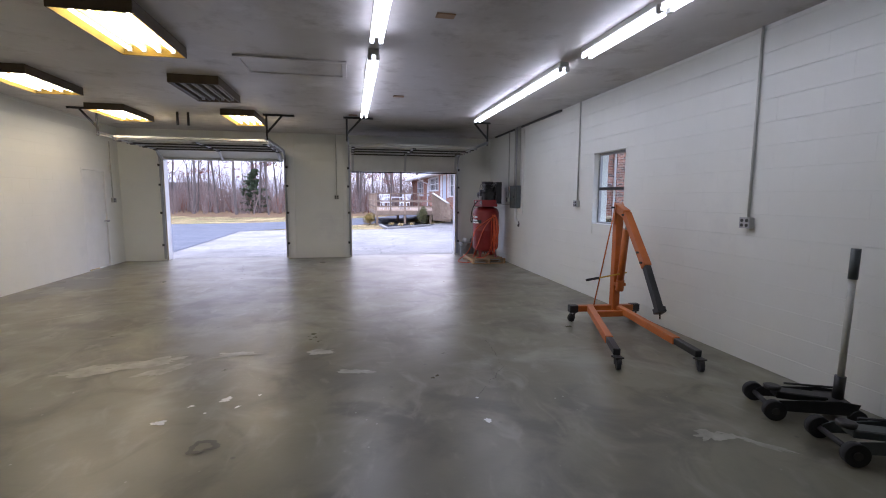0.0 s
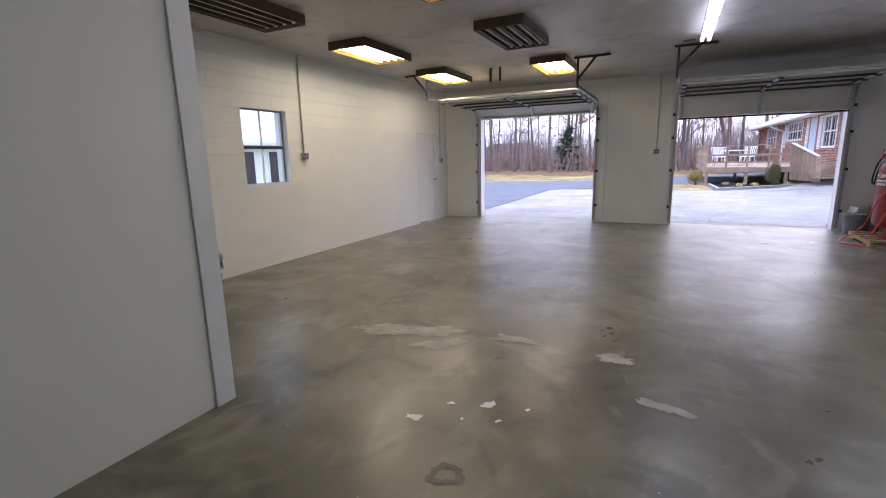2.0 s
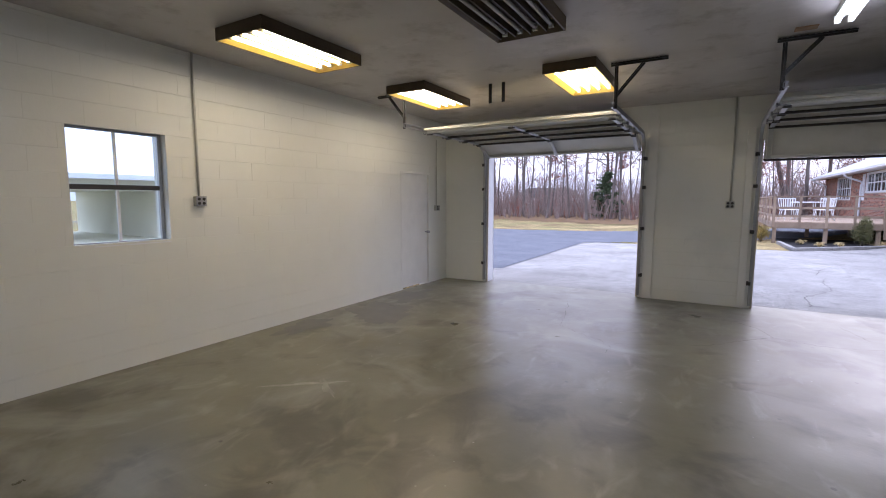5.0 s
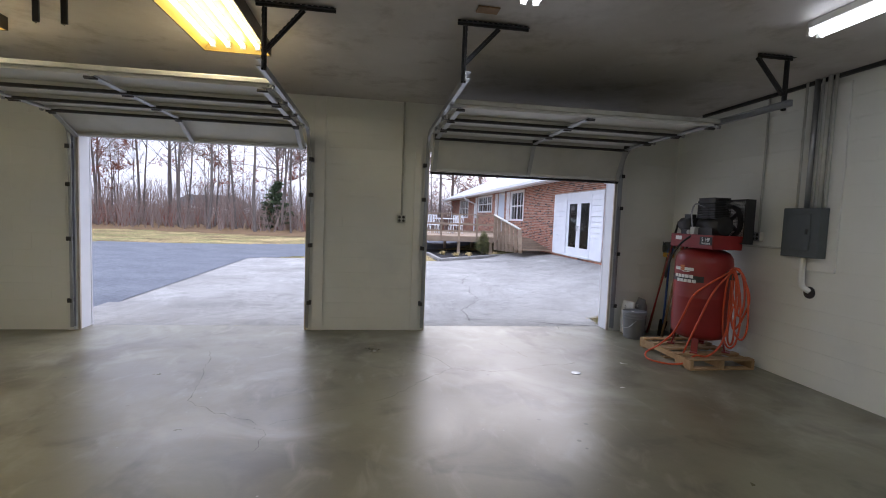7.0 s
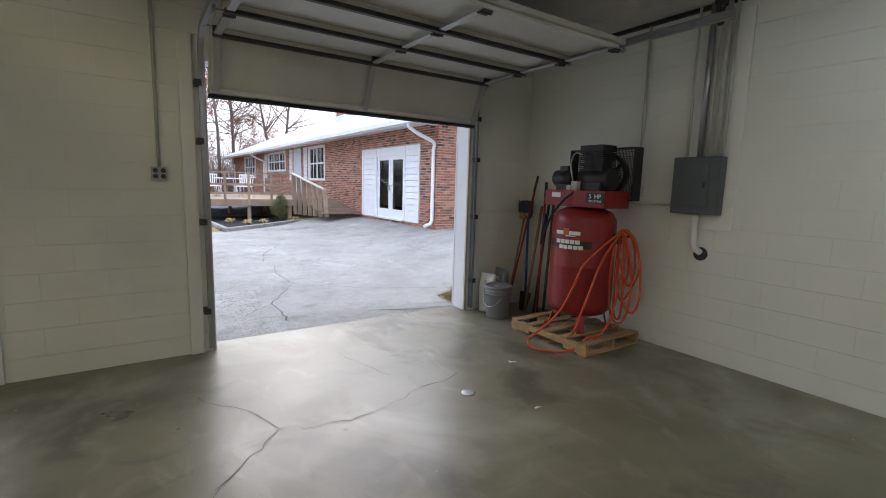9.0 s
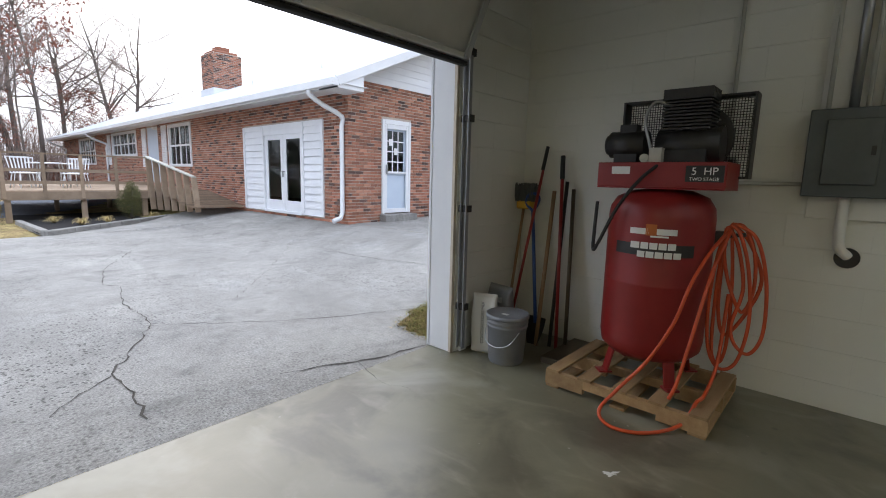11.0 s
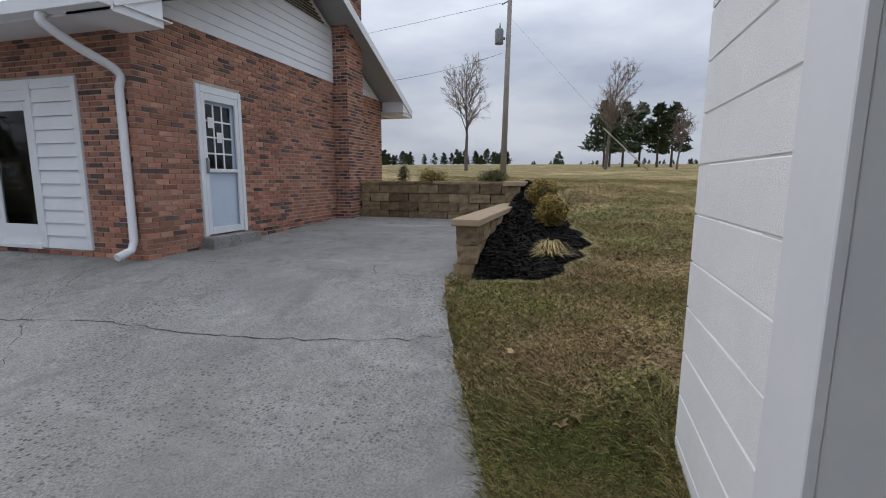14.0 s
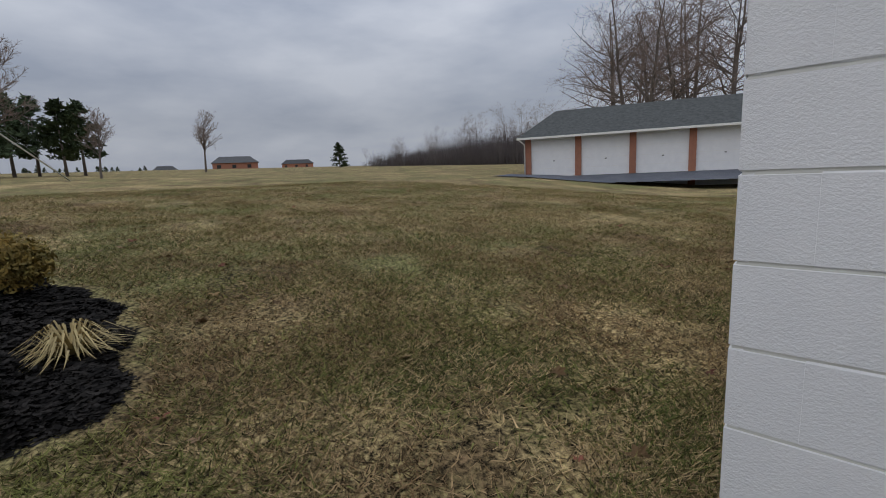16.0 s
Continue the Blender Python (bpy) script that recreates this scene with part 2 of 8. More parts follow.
stained(M_FLOOR, 0.55, (0.45, 0.72), (0.105, 0.095, 0.062), 0.85)
stained(M_FLOOR, 1.6, (0.47, 0.68), (0.085, 0.075, 0.05), 0.9, 5.0)
stained(M_FLOOR, 0.9, (0.52, 0.75), (0.32, 0.31, 0.255), 0.7, 5.0)
stained(M_FLOOR, 4.5, (0.52, 0.8), (0.30, 0.285, 0.225), 0.6, 4.0, (1, 0.5, 1))
stained(M_CONC, 0.35, (0.5, 0.72), (0.20, 0.192, 0.178), 0.8, 5.0)
stained(M_CONC, 1.8, (0.52, 0.74), (0.185, 0.18, 0.168), 0.6, 5.0)
stained(M_CONC, 1.1, (0.55, 0.78), (0.44, 0.43, 0.40), 0.55, 5.0, (1, 0.35, 1))
flecked(M_CONC, 33.0, 0.42, 0.55, (0.42, 0.62), (0.10, 0.096, 0.09), 0.5)
flecked(M_CONC, 60.0, 0.42, 0.9, (0.42, 0.66), (0.15, 0.145, 0.135), 0.3)
flecked(M_FLOOR, 6.0, 0.12, 0.6, (0.42, 0.55), (0.085, 0.075, 0.055), 0.12)
M_FLOOR.node_tree.nodes["Principled BSDF"].inputs["Specular IOR Level"].default_value = 0.7
flecked(M_FLOOR, 14.0, 0.12, 0.8, (0.45, 0.6), (0.34, 0.33, 0.29), 0.1)
M_ASPH = mat("asphalt", (0.10, 0.108, 0.125), 0.9, second=(0.14, 0.148, 0.165), scale=1.0, bump=0.4, bump_scale=60, coords="World", speckle=0.3, speckle_scale=40)
M_CRACK = mat("crack_dirt", (0.065, 0.06, 0.052), 1.0, second=(0.10, 0.09, 0.08), scale=20)
M_GRASS = mat("winter_lawn", (0.285, 0.212, 0.102), 1.0, second=(0.16, 0.156, 0.058), scale=0.45, contrast=(0.42, 0.58), bump=1.0, bump_scale=35, coords="World", spots=[(0.41, 0.31, 0.15), (0.13, 0.085, 0.045)], spot_scale=0.3, spot_range=(0.5, 0.66), speckle=0.95, speckle_scale=30)
M_FIELD_BLADE = mat("grass_blade_green", (0.085, 0.105, 0.026), 0.9, second=(0.20, 0.185, 0.06), scale=1.0, vary=0.85, coords="World")
M_DRY_BLADE = mat("grass_blade_dry", (0.46, 0.345, 0.18), 0.9, second=(0.17, 0.105, 0.05), scale=1.0, vary=0.9, coords="World")
M_LEAF_FLOOR = mat("leaf_litter", (0.20, 0.125, 0.06), 1.0, second=(0.13, 0.085, 0.05), scale=0.8, bump=0.8, bump_scale=20, coords="World")
M_MULCH = mat("black_mulch", (0.014, 0.014, 0.015), 0.95, second=(0.035, 0.033, 0.032), scale=20, bump=1.0, bump_scale=40, coords="World")
M_CHIP = mat("bark_chip", (0.016, 0.0145, 0.013), 1.0, second=(0.03, 0.026, 0.022), scale=20, vary=0.7)
M_BRICK = mat("red_brick", (0.37, 0.16, 0.10), 0.85, second=(0.29, 0.13, 0.085), scale=5, bump=0.3, bump_scale=60, vary=0.33)
M_BRICK_DK = mat("dark_brick", (0.085, 0.055, 0.048), 0.85, second=(0.13, 0.075, 0.06), scale=5, bump=0.3, bump_scale=60, vary=0.4)
M_BRICK_LT = mat("pink_brick", (0.44, 0.225, 0.15), 0.85, second=(0.36, 0.18, 0.12), scale=5, bump=0.3, bump_scale=60, vary=0.3)
M_MORTAR = mat("mortar", (0.55, 0.48, 0.42), 0.95, second=(0.42, 0.36, 0.31), scale=12, coords="World")
M_STONE = mat("retaining_block", (0.28, 0.205, 0.12), 0.95, second=(0.13, 0.10, 0.066), scale=6, bump=1.0, bump_scale=22, vary=0.45)
M_CAP = mat("tan_capstone", (0.42, 0.315, 0.205), 0.9, second=(0.36, 0.27, 0.18), scale=5, bump=0.2, bump_scale=70)
M_WHITE = mat("white_vinyl", (0.78, 0.79, 0.80), 0.4, second=(0.72, 0.73, 0.75), scale=3)
M_ROOFW = mat("white_metal_roof", (0.74, 0.76, 0.79), 0.35, metal=0.0, second=(0.66, 0.69, 0.73), scale=0.8)
M_SHINGLE = mat("grey_shingle", (0.075, 0.078, 0.08), 0.95, second=(0.115, 0.115, 0.115), scale=3, bump=0.6, bump_scale=25, vary=0.25)
M_SHINGLE_DK = mat("dark_green_shingle", (0.06, 0.064, 0.062), 0.95, second=(0.11, 0.115, 0.112), scale=5, bump=0.6, bump_scale=25)
M_GLASS = glass("window_glass")
M_DARKGLASS = glass("dark_glass", (0.55, 0.6, 0.6))
M_STEEL = mat("galvanised_steel", (0.42, 0.43, 0.44), 0.38, metal=0.85, second=(0.33, 0.34, 0.35), scale=8)
M_DKSTEEL = mat("dark_steel", (0.035, 0.035, 0.037), 0.5, metal=0.3, second=(0.06, 0.055, 0.05), scale=12)
M_DOORPANEL = mat("garage_door_steel", (0.66, 0.66, 0.63), 0.5, second=(0.56, 0.56, 0.53), scale=2.5, metal=0.0)
M_PALESTEEL = mat("pale_stile", (0.5, 0.51, 0.52), 0.4, metal=0.5, second=(0.42, 0.43, 0.44), scale=6)
M_ORANGE = mat("orange_paint", (0.52, 0.145, 0.02), 0.42, second=(0.42, 0.11, 0.02), scale=9, spots=[(0.20, 0.10, 0.05)], spot_scale=14, spot_range=(0.66, 0.74))
M_BLACK = mat("black_paint", (0.016, 0.016, 0.017), 0.45, second=(0.03, 0.029, 0.028), scale=12)
M_RUBBER = mat("rubber", (0.02, 0.02, 0.02), 0.8, second=(0.03, 0.03, 0.03), scale=15)
M_RED = mat("red_enamel", (0.27, 0.02, 0.018), 0.33, second=(0.21, 0.014, 0.013), scale=4, rough2=0.42)
M_WOOD = mat("pallet_pine", (0.40, 0.265, 0.13), 0.8, second=(0.30, 0.18, 0.085), scale=3.5, bump=0.25, bump_scale=40, stretch=(1, 6, 6), vary=0.2)
M_DECK = mat("weathered_deck_wood", (0.36, 0.27, 0.19), 0.85, second=(0.26, 0.19, 0.13), scale=4, bump=0.3, bump_scale=30, vary=0.2)
M_HOSE = mat("orange_hose", (0.62, 0.085, 0.02), 0.45, second=(0.5, 0.07, 0.02), scale=8)
M_GREY = mat("grey_plastic", (0.20, 0.205, 0.215), 0.45, second=(0.165, 0.17, 0.18), scale=5)
M_PANELGREY = mat("electrical_grey", (0.085, 0.10, 0.10), 0.45, second=(0.065, 0.075, 0.075), scale=6)
M_CONDUIT = mat("painted_conduit", (0.52, 0.52, 0.47), 0.5, second=(0.40, 0.40, 0.36), scale=9)
# yellow lamp glow put into the colour, for reflectors of lit lamps only
M_YELLOW = mat("lit_reflector", (0.66, 0.48, 0.10), 0.35, second=(0.54, 0.37, 0.07), scale=5)
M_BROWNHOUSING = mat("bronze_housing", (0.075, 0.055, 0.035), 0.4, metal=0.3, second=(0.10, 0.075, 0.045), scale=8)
M_WHITEHOUSING = mat("white_fixture", (0.6, 0.6, 0.57), 0.4, second=(0.5, 0.5, 0.47), scale=8)
M_TUBE = mat("lit_tube_warm", (0.9, 0.88, 0.8), 0.3, emit=(1.0, 0.87, 0.53), emit_power=TUBE_POWER)
M_TUBE_W = mat("lit_tube_white", (0.9, 0.9, 0.88), 0.3, emit=(0.95, 0.99, 1.0), emit_power=STRIP_POWER)
M_TUBE_OFF = mat("unlit_tube", (0.55, 0.55, 0.55), 0.25, second=(0.5, 0.5, 0.5), scale=5)
M_BARK = mat("grey_bark", (0.18, 0.155, 0.138), 0.95, second=(0.12, 0.10, 0.088), scale=3, bump=0.6, bump_scale=20)
M_TWIG = mat("twig_haze", (0.30, 0.235, 0.205), 0.95, second=(0.22, 0.17, 0.145), scale=1)
M_REDLEAF = mat("russet_leaf", (0.26, 0.09, 0.055), 0.85, second=(0.19, 0.075, 0.05), scale=1, vary=0.4)
M_PINE = mat("pine_needle", (0.042, 0.062, 0.03), 0.9, second=(0.065, 0.085, 0.042), scale=1, vary=0.4)
M_SHRUB = mat("bronzed_shrub", (0.31, 0.195, 0.04), 0.85, second=(0.14, 0.125, 0.032), scale=6, vary=0.4)
M_SHRUBG = mat("green_shrub", (0.06, 0.075, 0.025), 0.85, second=(0.14, 0.12, 0.04), scale=6, vary=0.4)
M_STRAW = mat("straw_grass", (0.50, 0.40, 0.20), 0.9, second=(0.38, 0.29, 0.13), scale=5, vary=0.3)
M_HAZE = mat("far_wood", (0.155, 0.135, 0.13), 1.0, second=(0.11, 0.095, 0.095), scale=0.3)
M_SPILL = mat("paint_spill", (0.42, 0.40, 0.34), 0.5, second=(0.24, 0.228, 0.19), scale=6, coords="World")
M_OIL = mat("oil_stain", (0.10, 0.092, 0.07), 0.3, second=(0.135, 0.125, 0.095), scale=6, coords="World")
M_EDGE = mat("cream_edge_board", (0.60, 0.53, 0.43), 0.6, second=(0.50, 0.43, 0.34), scale=9)
M_LABELW = mat("label_white", (0.75, 0.75, 0.73), 0.5)
M_POLE = mat("grey_pole_wood", (0.31, 0.29, 0.26), 0.95, second=(0.24, 0.22, 0.195), scale=2, bump=0.4, bump_scale=20)
M_BLUE = mat("blue_plastic", (0.02, 0.07, 0.28), 0.4, second=(0.02, 0.06, 0.22), scale=8)
M_YPLASTIC = mat("yellow_plastic", (0.6, 0.36, 0.03), 0.45, second=(0.5, 0.3, 0.03), scale=8)
M_HANDLEWOOD = mat("ash_handle", (0.33, 0.20, 0.10), 0.6, second=(0.22, 0.13, 0.065), scale=5)
M_DOORBLUE = mat("pale_blue_door", (0.55, 0.63, 0.72), 0.4, second=(0.50, 0.58, 0.68), scale=3)


# ---- mesh helpers ----
def box(bm, x0, x1, y0, y1, z0, z1):
    v = [bm.verts.new(p) for p in ((x0, y0, z0), (x1, y0, z0), (x1, y1, z0), (x0, y1, z0), (x0, y0, z1), (x1, y0, z1), (x1, y1, z1), (x0, y1, z1))]
    for f in ((0, 3, 2, 1), (4, 5, 6, 7), (0, 1, 5, 4), (1, 2, 6, 5), (2, 3, 7, 6), (3, 0, 4, 7)):
        bm.faces.new([v[i] for i in f])
    return v


def obox(bm, m, sx, sy, sz):
    v = box(bm, -sx / 2, sx / 2, -sy / 2, sy / 2, -sz / 2, sz / 2)
    for p in v:
        p.co = m @ p.co
    return v


def beam(bm, a, b, w, h, up=(0, 0, 1)):
    """A bar of section w x h from a to b."""
    a, b = Vector(a), Vector(b)
    d = (b - a).normalized()
    u = Vector(up)
    if abs(d.dot(u)) > 0.98:
        u = Vector((0, 1, 0))
    side = d.cross(u).normalized()
    top = side.cross(d)
    vs = []
    for p in (a, b):
        for s, t in ((-1, -1), (1, -1), (1, 1), (-1, 1)):
            vs.append(bm.verts.new(p + side * s * w / 2 + top * t * h / 2))
    for f in ((3, 2, 1, 0), (4, 5, 6, 7), (0, 1, 5, 4), (1, 2, 6, 5), (2, 3, 7, 6), (3, 0, 4, 7)):
        bm.faces.new([vs[i] for i in f])


def rod(bm, a, b, r0, r1=None, seg=10, caps=True):
    a, b = Vector(a), Vector(b)
    r1 = r0 if r1 is None else r1
    d = (b - a).normalized()
    u = d.orthogonal().normalized()
    w = d.cross(u)
    ra = [bm.verts.new(a + (u * math.cos(2 * math.pi * i / seg) + w * math.sin(2 * math.pi * i / seg)) * r0) for i in range(seg)]
    rb = [bm.verts.new(b + (u * math.cos(2 * math.pi * i / seg) + w * math.sin(2 * math.pi * i / seg)) * r1) for i in range(seg)]
    for i in range(seg):
        f = bm.faces.new((ra[i], ra[(i + 1) % seg], rb[(i + 1) % seg], rb[i]))
        f.smooth = True
    if caps:
        bm.faces.new(ra[::-1])
        bm.faces.new(rb)


def sweep(bm, pts, r, seg=8, caps=True):
    """A round tube along a line of points."""
    pts = [Vector(p) for p in pts]
    rings = []
    u = None
    for i, p in enumerate(pts):
        d = (pts[min(i + 1, len(pts) - 1)] - pts[max(i - 1, 0)]).normalized()
        u = d.orthogonal().normalized() if u is None else (u - d * u.dot(d)).normalized()
        w = d.cross(u)
        rings.append([bm.verts.new(p + (u * math.cos(2 * math.pi * k / seg) + w * math.sin(2 * math.pi * k / seg)) * r) for k in range(seg)])
    for a, b in zip(rings, rings[1:]):
        for k in range(seg):
            f = bm.faces.new((a[k], a[(k + 1) % seg], b[(k + 1) % seg], b[k]))
            f.smooth = True
    if caps:
        bm.faces.new(rings[0][::-1])
        bm.faces.new(rings[-1])


def smooth_line(ctrl, n=8):
    """Points on a Catmull-Rom line through the given ones."""
    c = [Vector(p) for p in ctrl]
    c = [2 * c[0] - c[1]] + c + [2 * c[-1] - c[-2]]
    out = []
    for i in range(1, len(c) - 2):
        p0, p1, p2, p3 = c[i - 1:i + 3]
        for k in range(n):
            t = k / n
            out.append(0.5 * (2 * p1 + (p2 - p0) * t + (2 * p0 - 5 * p1 + 4 * p2 - p3) * t * t + (3 * p1 - p0 - 3 * p2 + p3) * t ** 3))
    out.append(c[-2])
    return out


def lathe(bm, prof, seg=32, centre=(0, 0, 0)):
    """A turned body from (radius, height) pairs."""
    cx, cy, cz = centre
    rings = []
    for r, z in prof:
        rings.append([bm.verts.new((cx + r * math.cos(2 * math.pi * k / seg), cy + r * math.sin(2 * math.pi * k / seg), cz + z)) for k in range(seg)])
    for a, b in zip(rings, rings[1:]):
        for k in range(seg):
            f = bm.faces.new((a[k], a[(k + 1) % seg], b[(k + 1) % seg], b[k]))
            f.smooth = True
    bm.faces.new(rings[0][::-1])
    bm.faces.new(rings[-1])


def mesh_of(name, bm, material):
    me = bpy.data.meshes.new(name)
    bm.normal_update()
    bm.to_mesh(me)
    bm.free()
    me.materials.append(material)
    return me


def part(name, bm, material, parent=None, label="", bevel=0.0, loc=None):
    if bevel > 0:
        bmesh.ops.bevel(bm, geom=[e for e in bm.edges], offset=bevel, segments=1, affect="EDGES", clamp_overlap=True)
    ob = new(name, mesh_of(name, bm, material))
    if parent is not None:
        ob.parent = parent
    if loc is not None:
        ob.location = loc
    if label:
        ob["label"] = label
    return ob


def thing(name, label, category, group="", kind="", loc=(0, 0, 0), rz=0.0):
    ob = new(name)
    ob.empty_display_size = 0.1
    ob.location = loc
    ob.rotation_euler = (0, 0, radians(rz))
    return tagged(ob, label, category, group, kind)


def solid(name, bm, material, label, category, kind="", bevel=0.0, group=""):
    ob = part(name, bm, material, None, "", bevel)
    return tagged(ob, label, category, group, kind)


def boxes(*dims):
    bm = bmesh.new()
    for d in dims:
        box(bm, *d)
    return bm


def text_mesh(words, size, name):
    cu = bpy.data.curves.new(name, "FONT")
    cu.body = words
    cu.size = size
    cu.align_x, cu.align_y = "CENTER", "CENTER"
    cu.extrude = 0.0008
    ob = bpy.data.objects.new(name, cu)
    scene.collection.objects.link(ob)
    dg = bpy.context.evaluated_depsgraph_get()
    me = bpy.data.meshes.new_from_object(ob.evaluated_get(dg))
    bpy.data.objects.remove(ob)
    bpy.data.curves.remove(cu)
    me.materials.clear()
    return me


def wall_rects(u0, u1, v0, v1, holes):
    """Rectangles that fill a wall around its openings."""
    us = sorted({u0, u1, *[h[0] for h in holes], *[h[1] for h in holes]})
    out = []
    for a, b in zip(us, us[1:]):
        cuts = sorted((h[2], h[3]) for h in holes if h[0] <= a + 1e-6 and h[1] >= b - 1e-6)
        z = v0
        for lo, hi in cuts:
            if lo > z + 1e-6:
                out.append((a, b, z, lo))
            z = max(z, hi)
        if z < v1 - 1e-6:
            out.append((a, b, z, v1))
    return out


# ---- garage shell ----
XL, XR, YF, YB, CEIL = -4.955, 3.845, 12.41, -1.6, 3.045
WT = 0.24
DOORS = [(-4.06, -1.34), (0.20, 2.93)]
DOOR_TOP = 2.44

solid("floor", boxes((XL - 0.02, XR + 0.02, YB, YF + WT - 0.012, -0.12, 0.0)), M_FLOOR, "worn sealed concrete garage floor with stains", "floor", "structure")
solid("ceiling", boxes((XL - WT, XR + WT, YB - WT, YF + WT, CEIL, CEIL + 0.1)), M_CEIL, "grey stained painted plywood garage ceiling", "ceiling", "structure")
bm = boxes((XL - WT - 0.3, XR + WT + 0.3, YB - WT - 0.3, YF + WT + 0.3, CEIL + 0.35, CEIL + 0.5), (XL - WT - 0.3, XR + WT + 0.3, YF + WT, YF + WT + 0.3, CEIL + 0.1, CEIL + 0.35))
solid("roof", bm, M_SHINGLE, "low flat garage roof slab", "roof", "structure")

WIN_L = (6.17, 6.98, 1.15, 2.215)
WIN_R = (6.24, 7.06, 1.13, 2.19)
SDOOR = (10.87, 11.79, 0.0, 2.07)
CORE = 0.006


def wall_x(name, x0, x1, y0, y1, holes, label, material):
    bm = bmesh.new()
    for a, b, lo, hi in wall_rects(y0, y1, -0.1, CEIL, holes):
        box(bm, x0, x1, a, b, lo, hi)
    return solid(name, bm, material, label, "wall", "structure")


def wall_y(name, y0, y1, x0, x1, holes, label, material):
    bm = bmesh.new()
    for a, b, lo, hi in wall_rects(x0, x1, -0.1, CEIL, holes):
        box(bm, a, b, y0, y1, lo, hi)
    return solid(name, bm, material, label, "wall", "structure")


WALL_W = wall_x("wall_west", XL - WT, XL - CORE, YB, YF, [WIN_L, (SDOOR[0], SDOOR[1], -0.1, SDOOR[3])], "white painted concrete block garage wall with window", M_WALL)
WALL_E = wall_x("wall_east", XR + CORE, XR + WT - CORE, YB, YF, [WIN_R], "white painted concrete block garage wall with conduits", M_WALL)
WALL_S = wall_y("wall_south", YB - WT, YB, XL - WT, XR + WT, [], "white painted block back wall", M_WALL)
WALL_N = wall_y("wall_north", YF + CORE, YF + WT - CORE, XL - WT, XR + WT - CORE, [(a, b, -0.1, DOOR_TOP) for a, b in DOORS], "white painted block wall with two garage openings", M_WALL)

# partition closet in the corner
PX, PY = -2.268, 3.553
bm = boxes((XL, PX, PY - 0.1, PY, 0, CEIL), (PX - 0.1, PX, YB, PY - 0.1, 0, CEIL))
solid("wall_partition", bm, M_PLASTER, "smooth cream painted partition wall", "wall", "structure")
solid("trim_partition", boxes((PX + 0.002, PX + 0.02, PY - 0.13, PY + 0.003, 0, CEIL)), M_TRIM, "white corner board on the partition", "trim", "structure", 0.002)

# door jambs and exterior corner boards
for n, (a, b) in enumerate(DOORS):
    for x, s in ((a, 1), (b, -1)):
        x0, x1 = sorted((x, x + s * 0.02))
        jamb = thing("door_jamb", "white painted wooden garage door jamb", "jamb", "garage door jambs", "structure")
        part("jamb_board", boxes((x0, x1, YF + 0.03, YF + WT - 0.002, 0.002, DOOR_TOP)), M_WHITE, jamb, "", 0.002)
        x2, x3 = sorted((x + s * 0.024, x - s * 0.20))
        part("casing", boxes((x2, x3, YF + WT, YF + WT + 0.025, 0.002, DOOR_TOP + 0.1)), M_WHITE, jamb, "", 0.003)
        x2, x3 = sorted((x + s * 0.026, x - s * 0.004))
        part("weather_strip", boxes((x2, x3, YF + 0.006, YF + 0.03, 0.002, DOOR_TOP)), M_EDGE, jamb, "cream weathered wooden edge")
    solid("trim_door_head", boxes((a - 0.1, b + 0.1, YF + WT, YF + WT + 0.022, DOOR_TOP + 0.0, DOOR_TOP + 0.1)), M_WHITE, "white head casing over a garage opening", "trim", "structure", 0.002)
    solid("trim_header", boxes((a, b, YF + 0.03, YF + WT, DOOR_TOP - 0.02, DOOR_TOP)), M_WHITE, "white painted opening head board", "trim", "structure")

# boards beside the openings on the inside of the pier
for x0, x1, top in ((-1.27, -1.13, CEIL - 0.02), (0.03, 0.13, 2.6), (-4.16, -4.08, 2.6), (2.98, 3.06, 2.6)):
    solid("trim_board", boxes((x0, x1, YF - 0.03, YF - 0.001, 0.002, top)), M_TRIM, "cream painted vertical board beside a garage opening", "trim", "structure", 0.003)


# ---- overhead doors ----
def door_line(y_bottom, z_bottom, z_flat, radius=0.32):
    """Points along the door's travel, as a function of the length from the bottom edge."""
    rise = z_flat - radius - z_bottom

    def at(s):
        yv = YF - 0.06
        if s < rise:
            return yv, z_bottom + s, 90.0
        a = (s - max(rise, 0)) / radius + (0 if rise >= 0 else min(-rise / radius, 1.5))
        if a < math.pi / 2:
            return yv - radius * (1 - math.cos(a)), z_flat - radius + radius * math.sin(a), 90 - math.degrees(a)
        over = (a - math.pi / 2) * radius
        return yv - radius - over, z_flat + 0.0 * over, 0.0
    return at


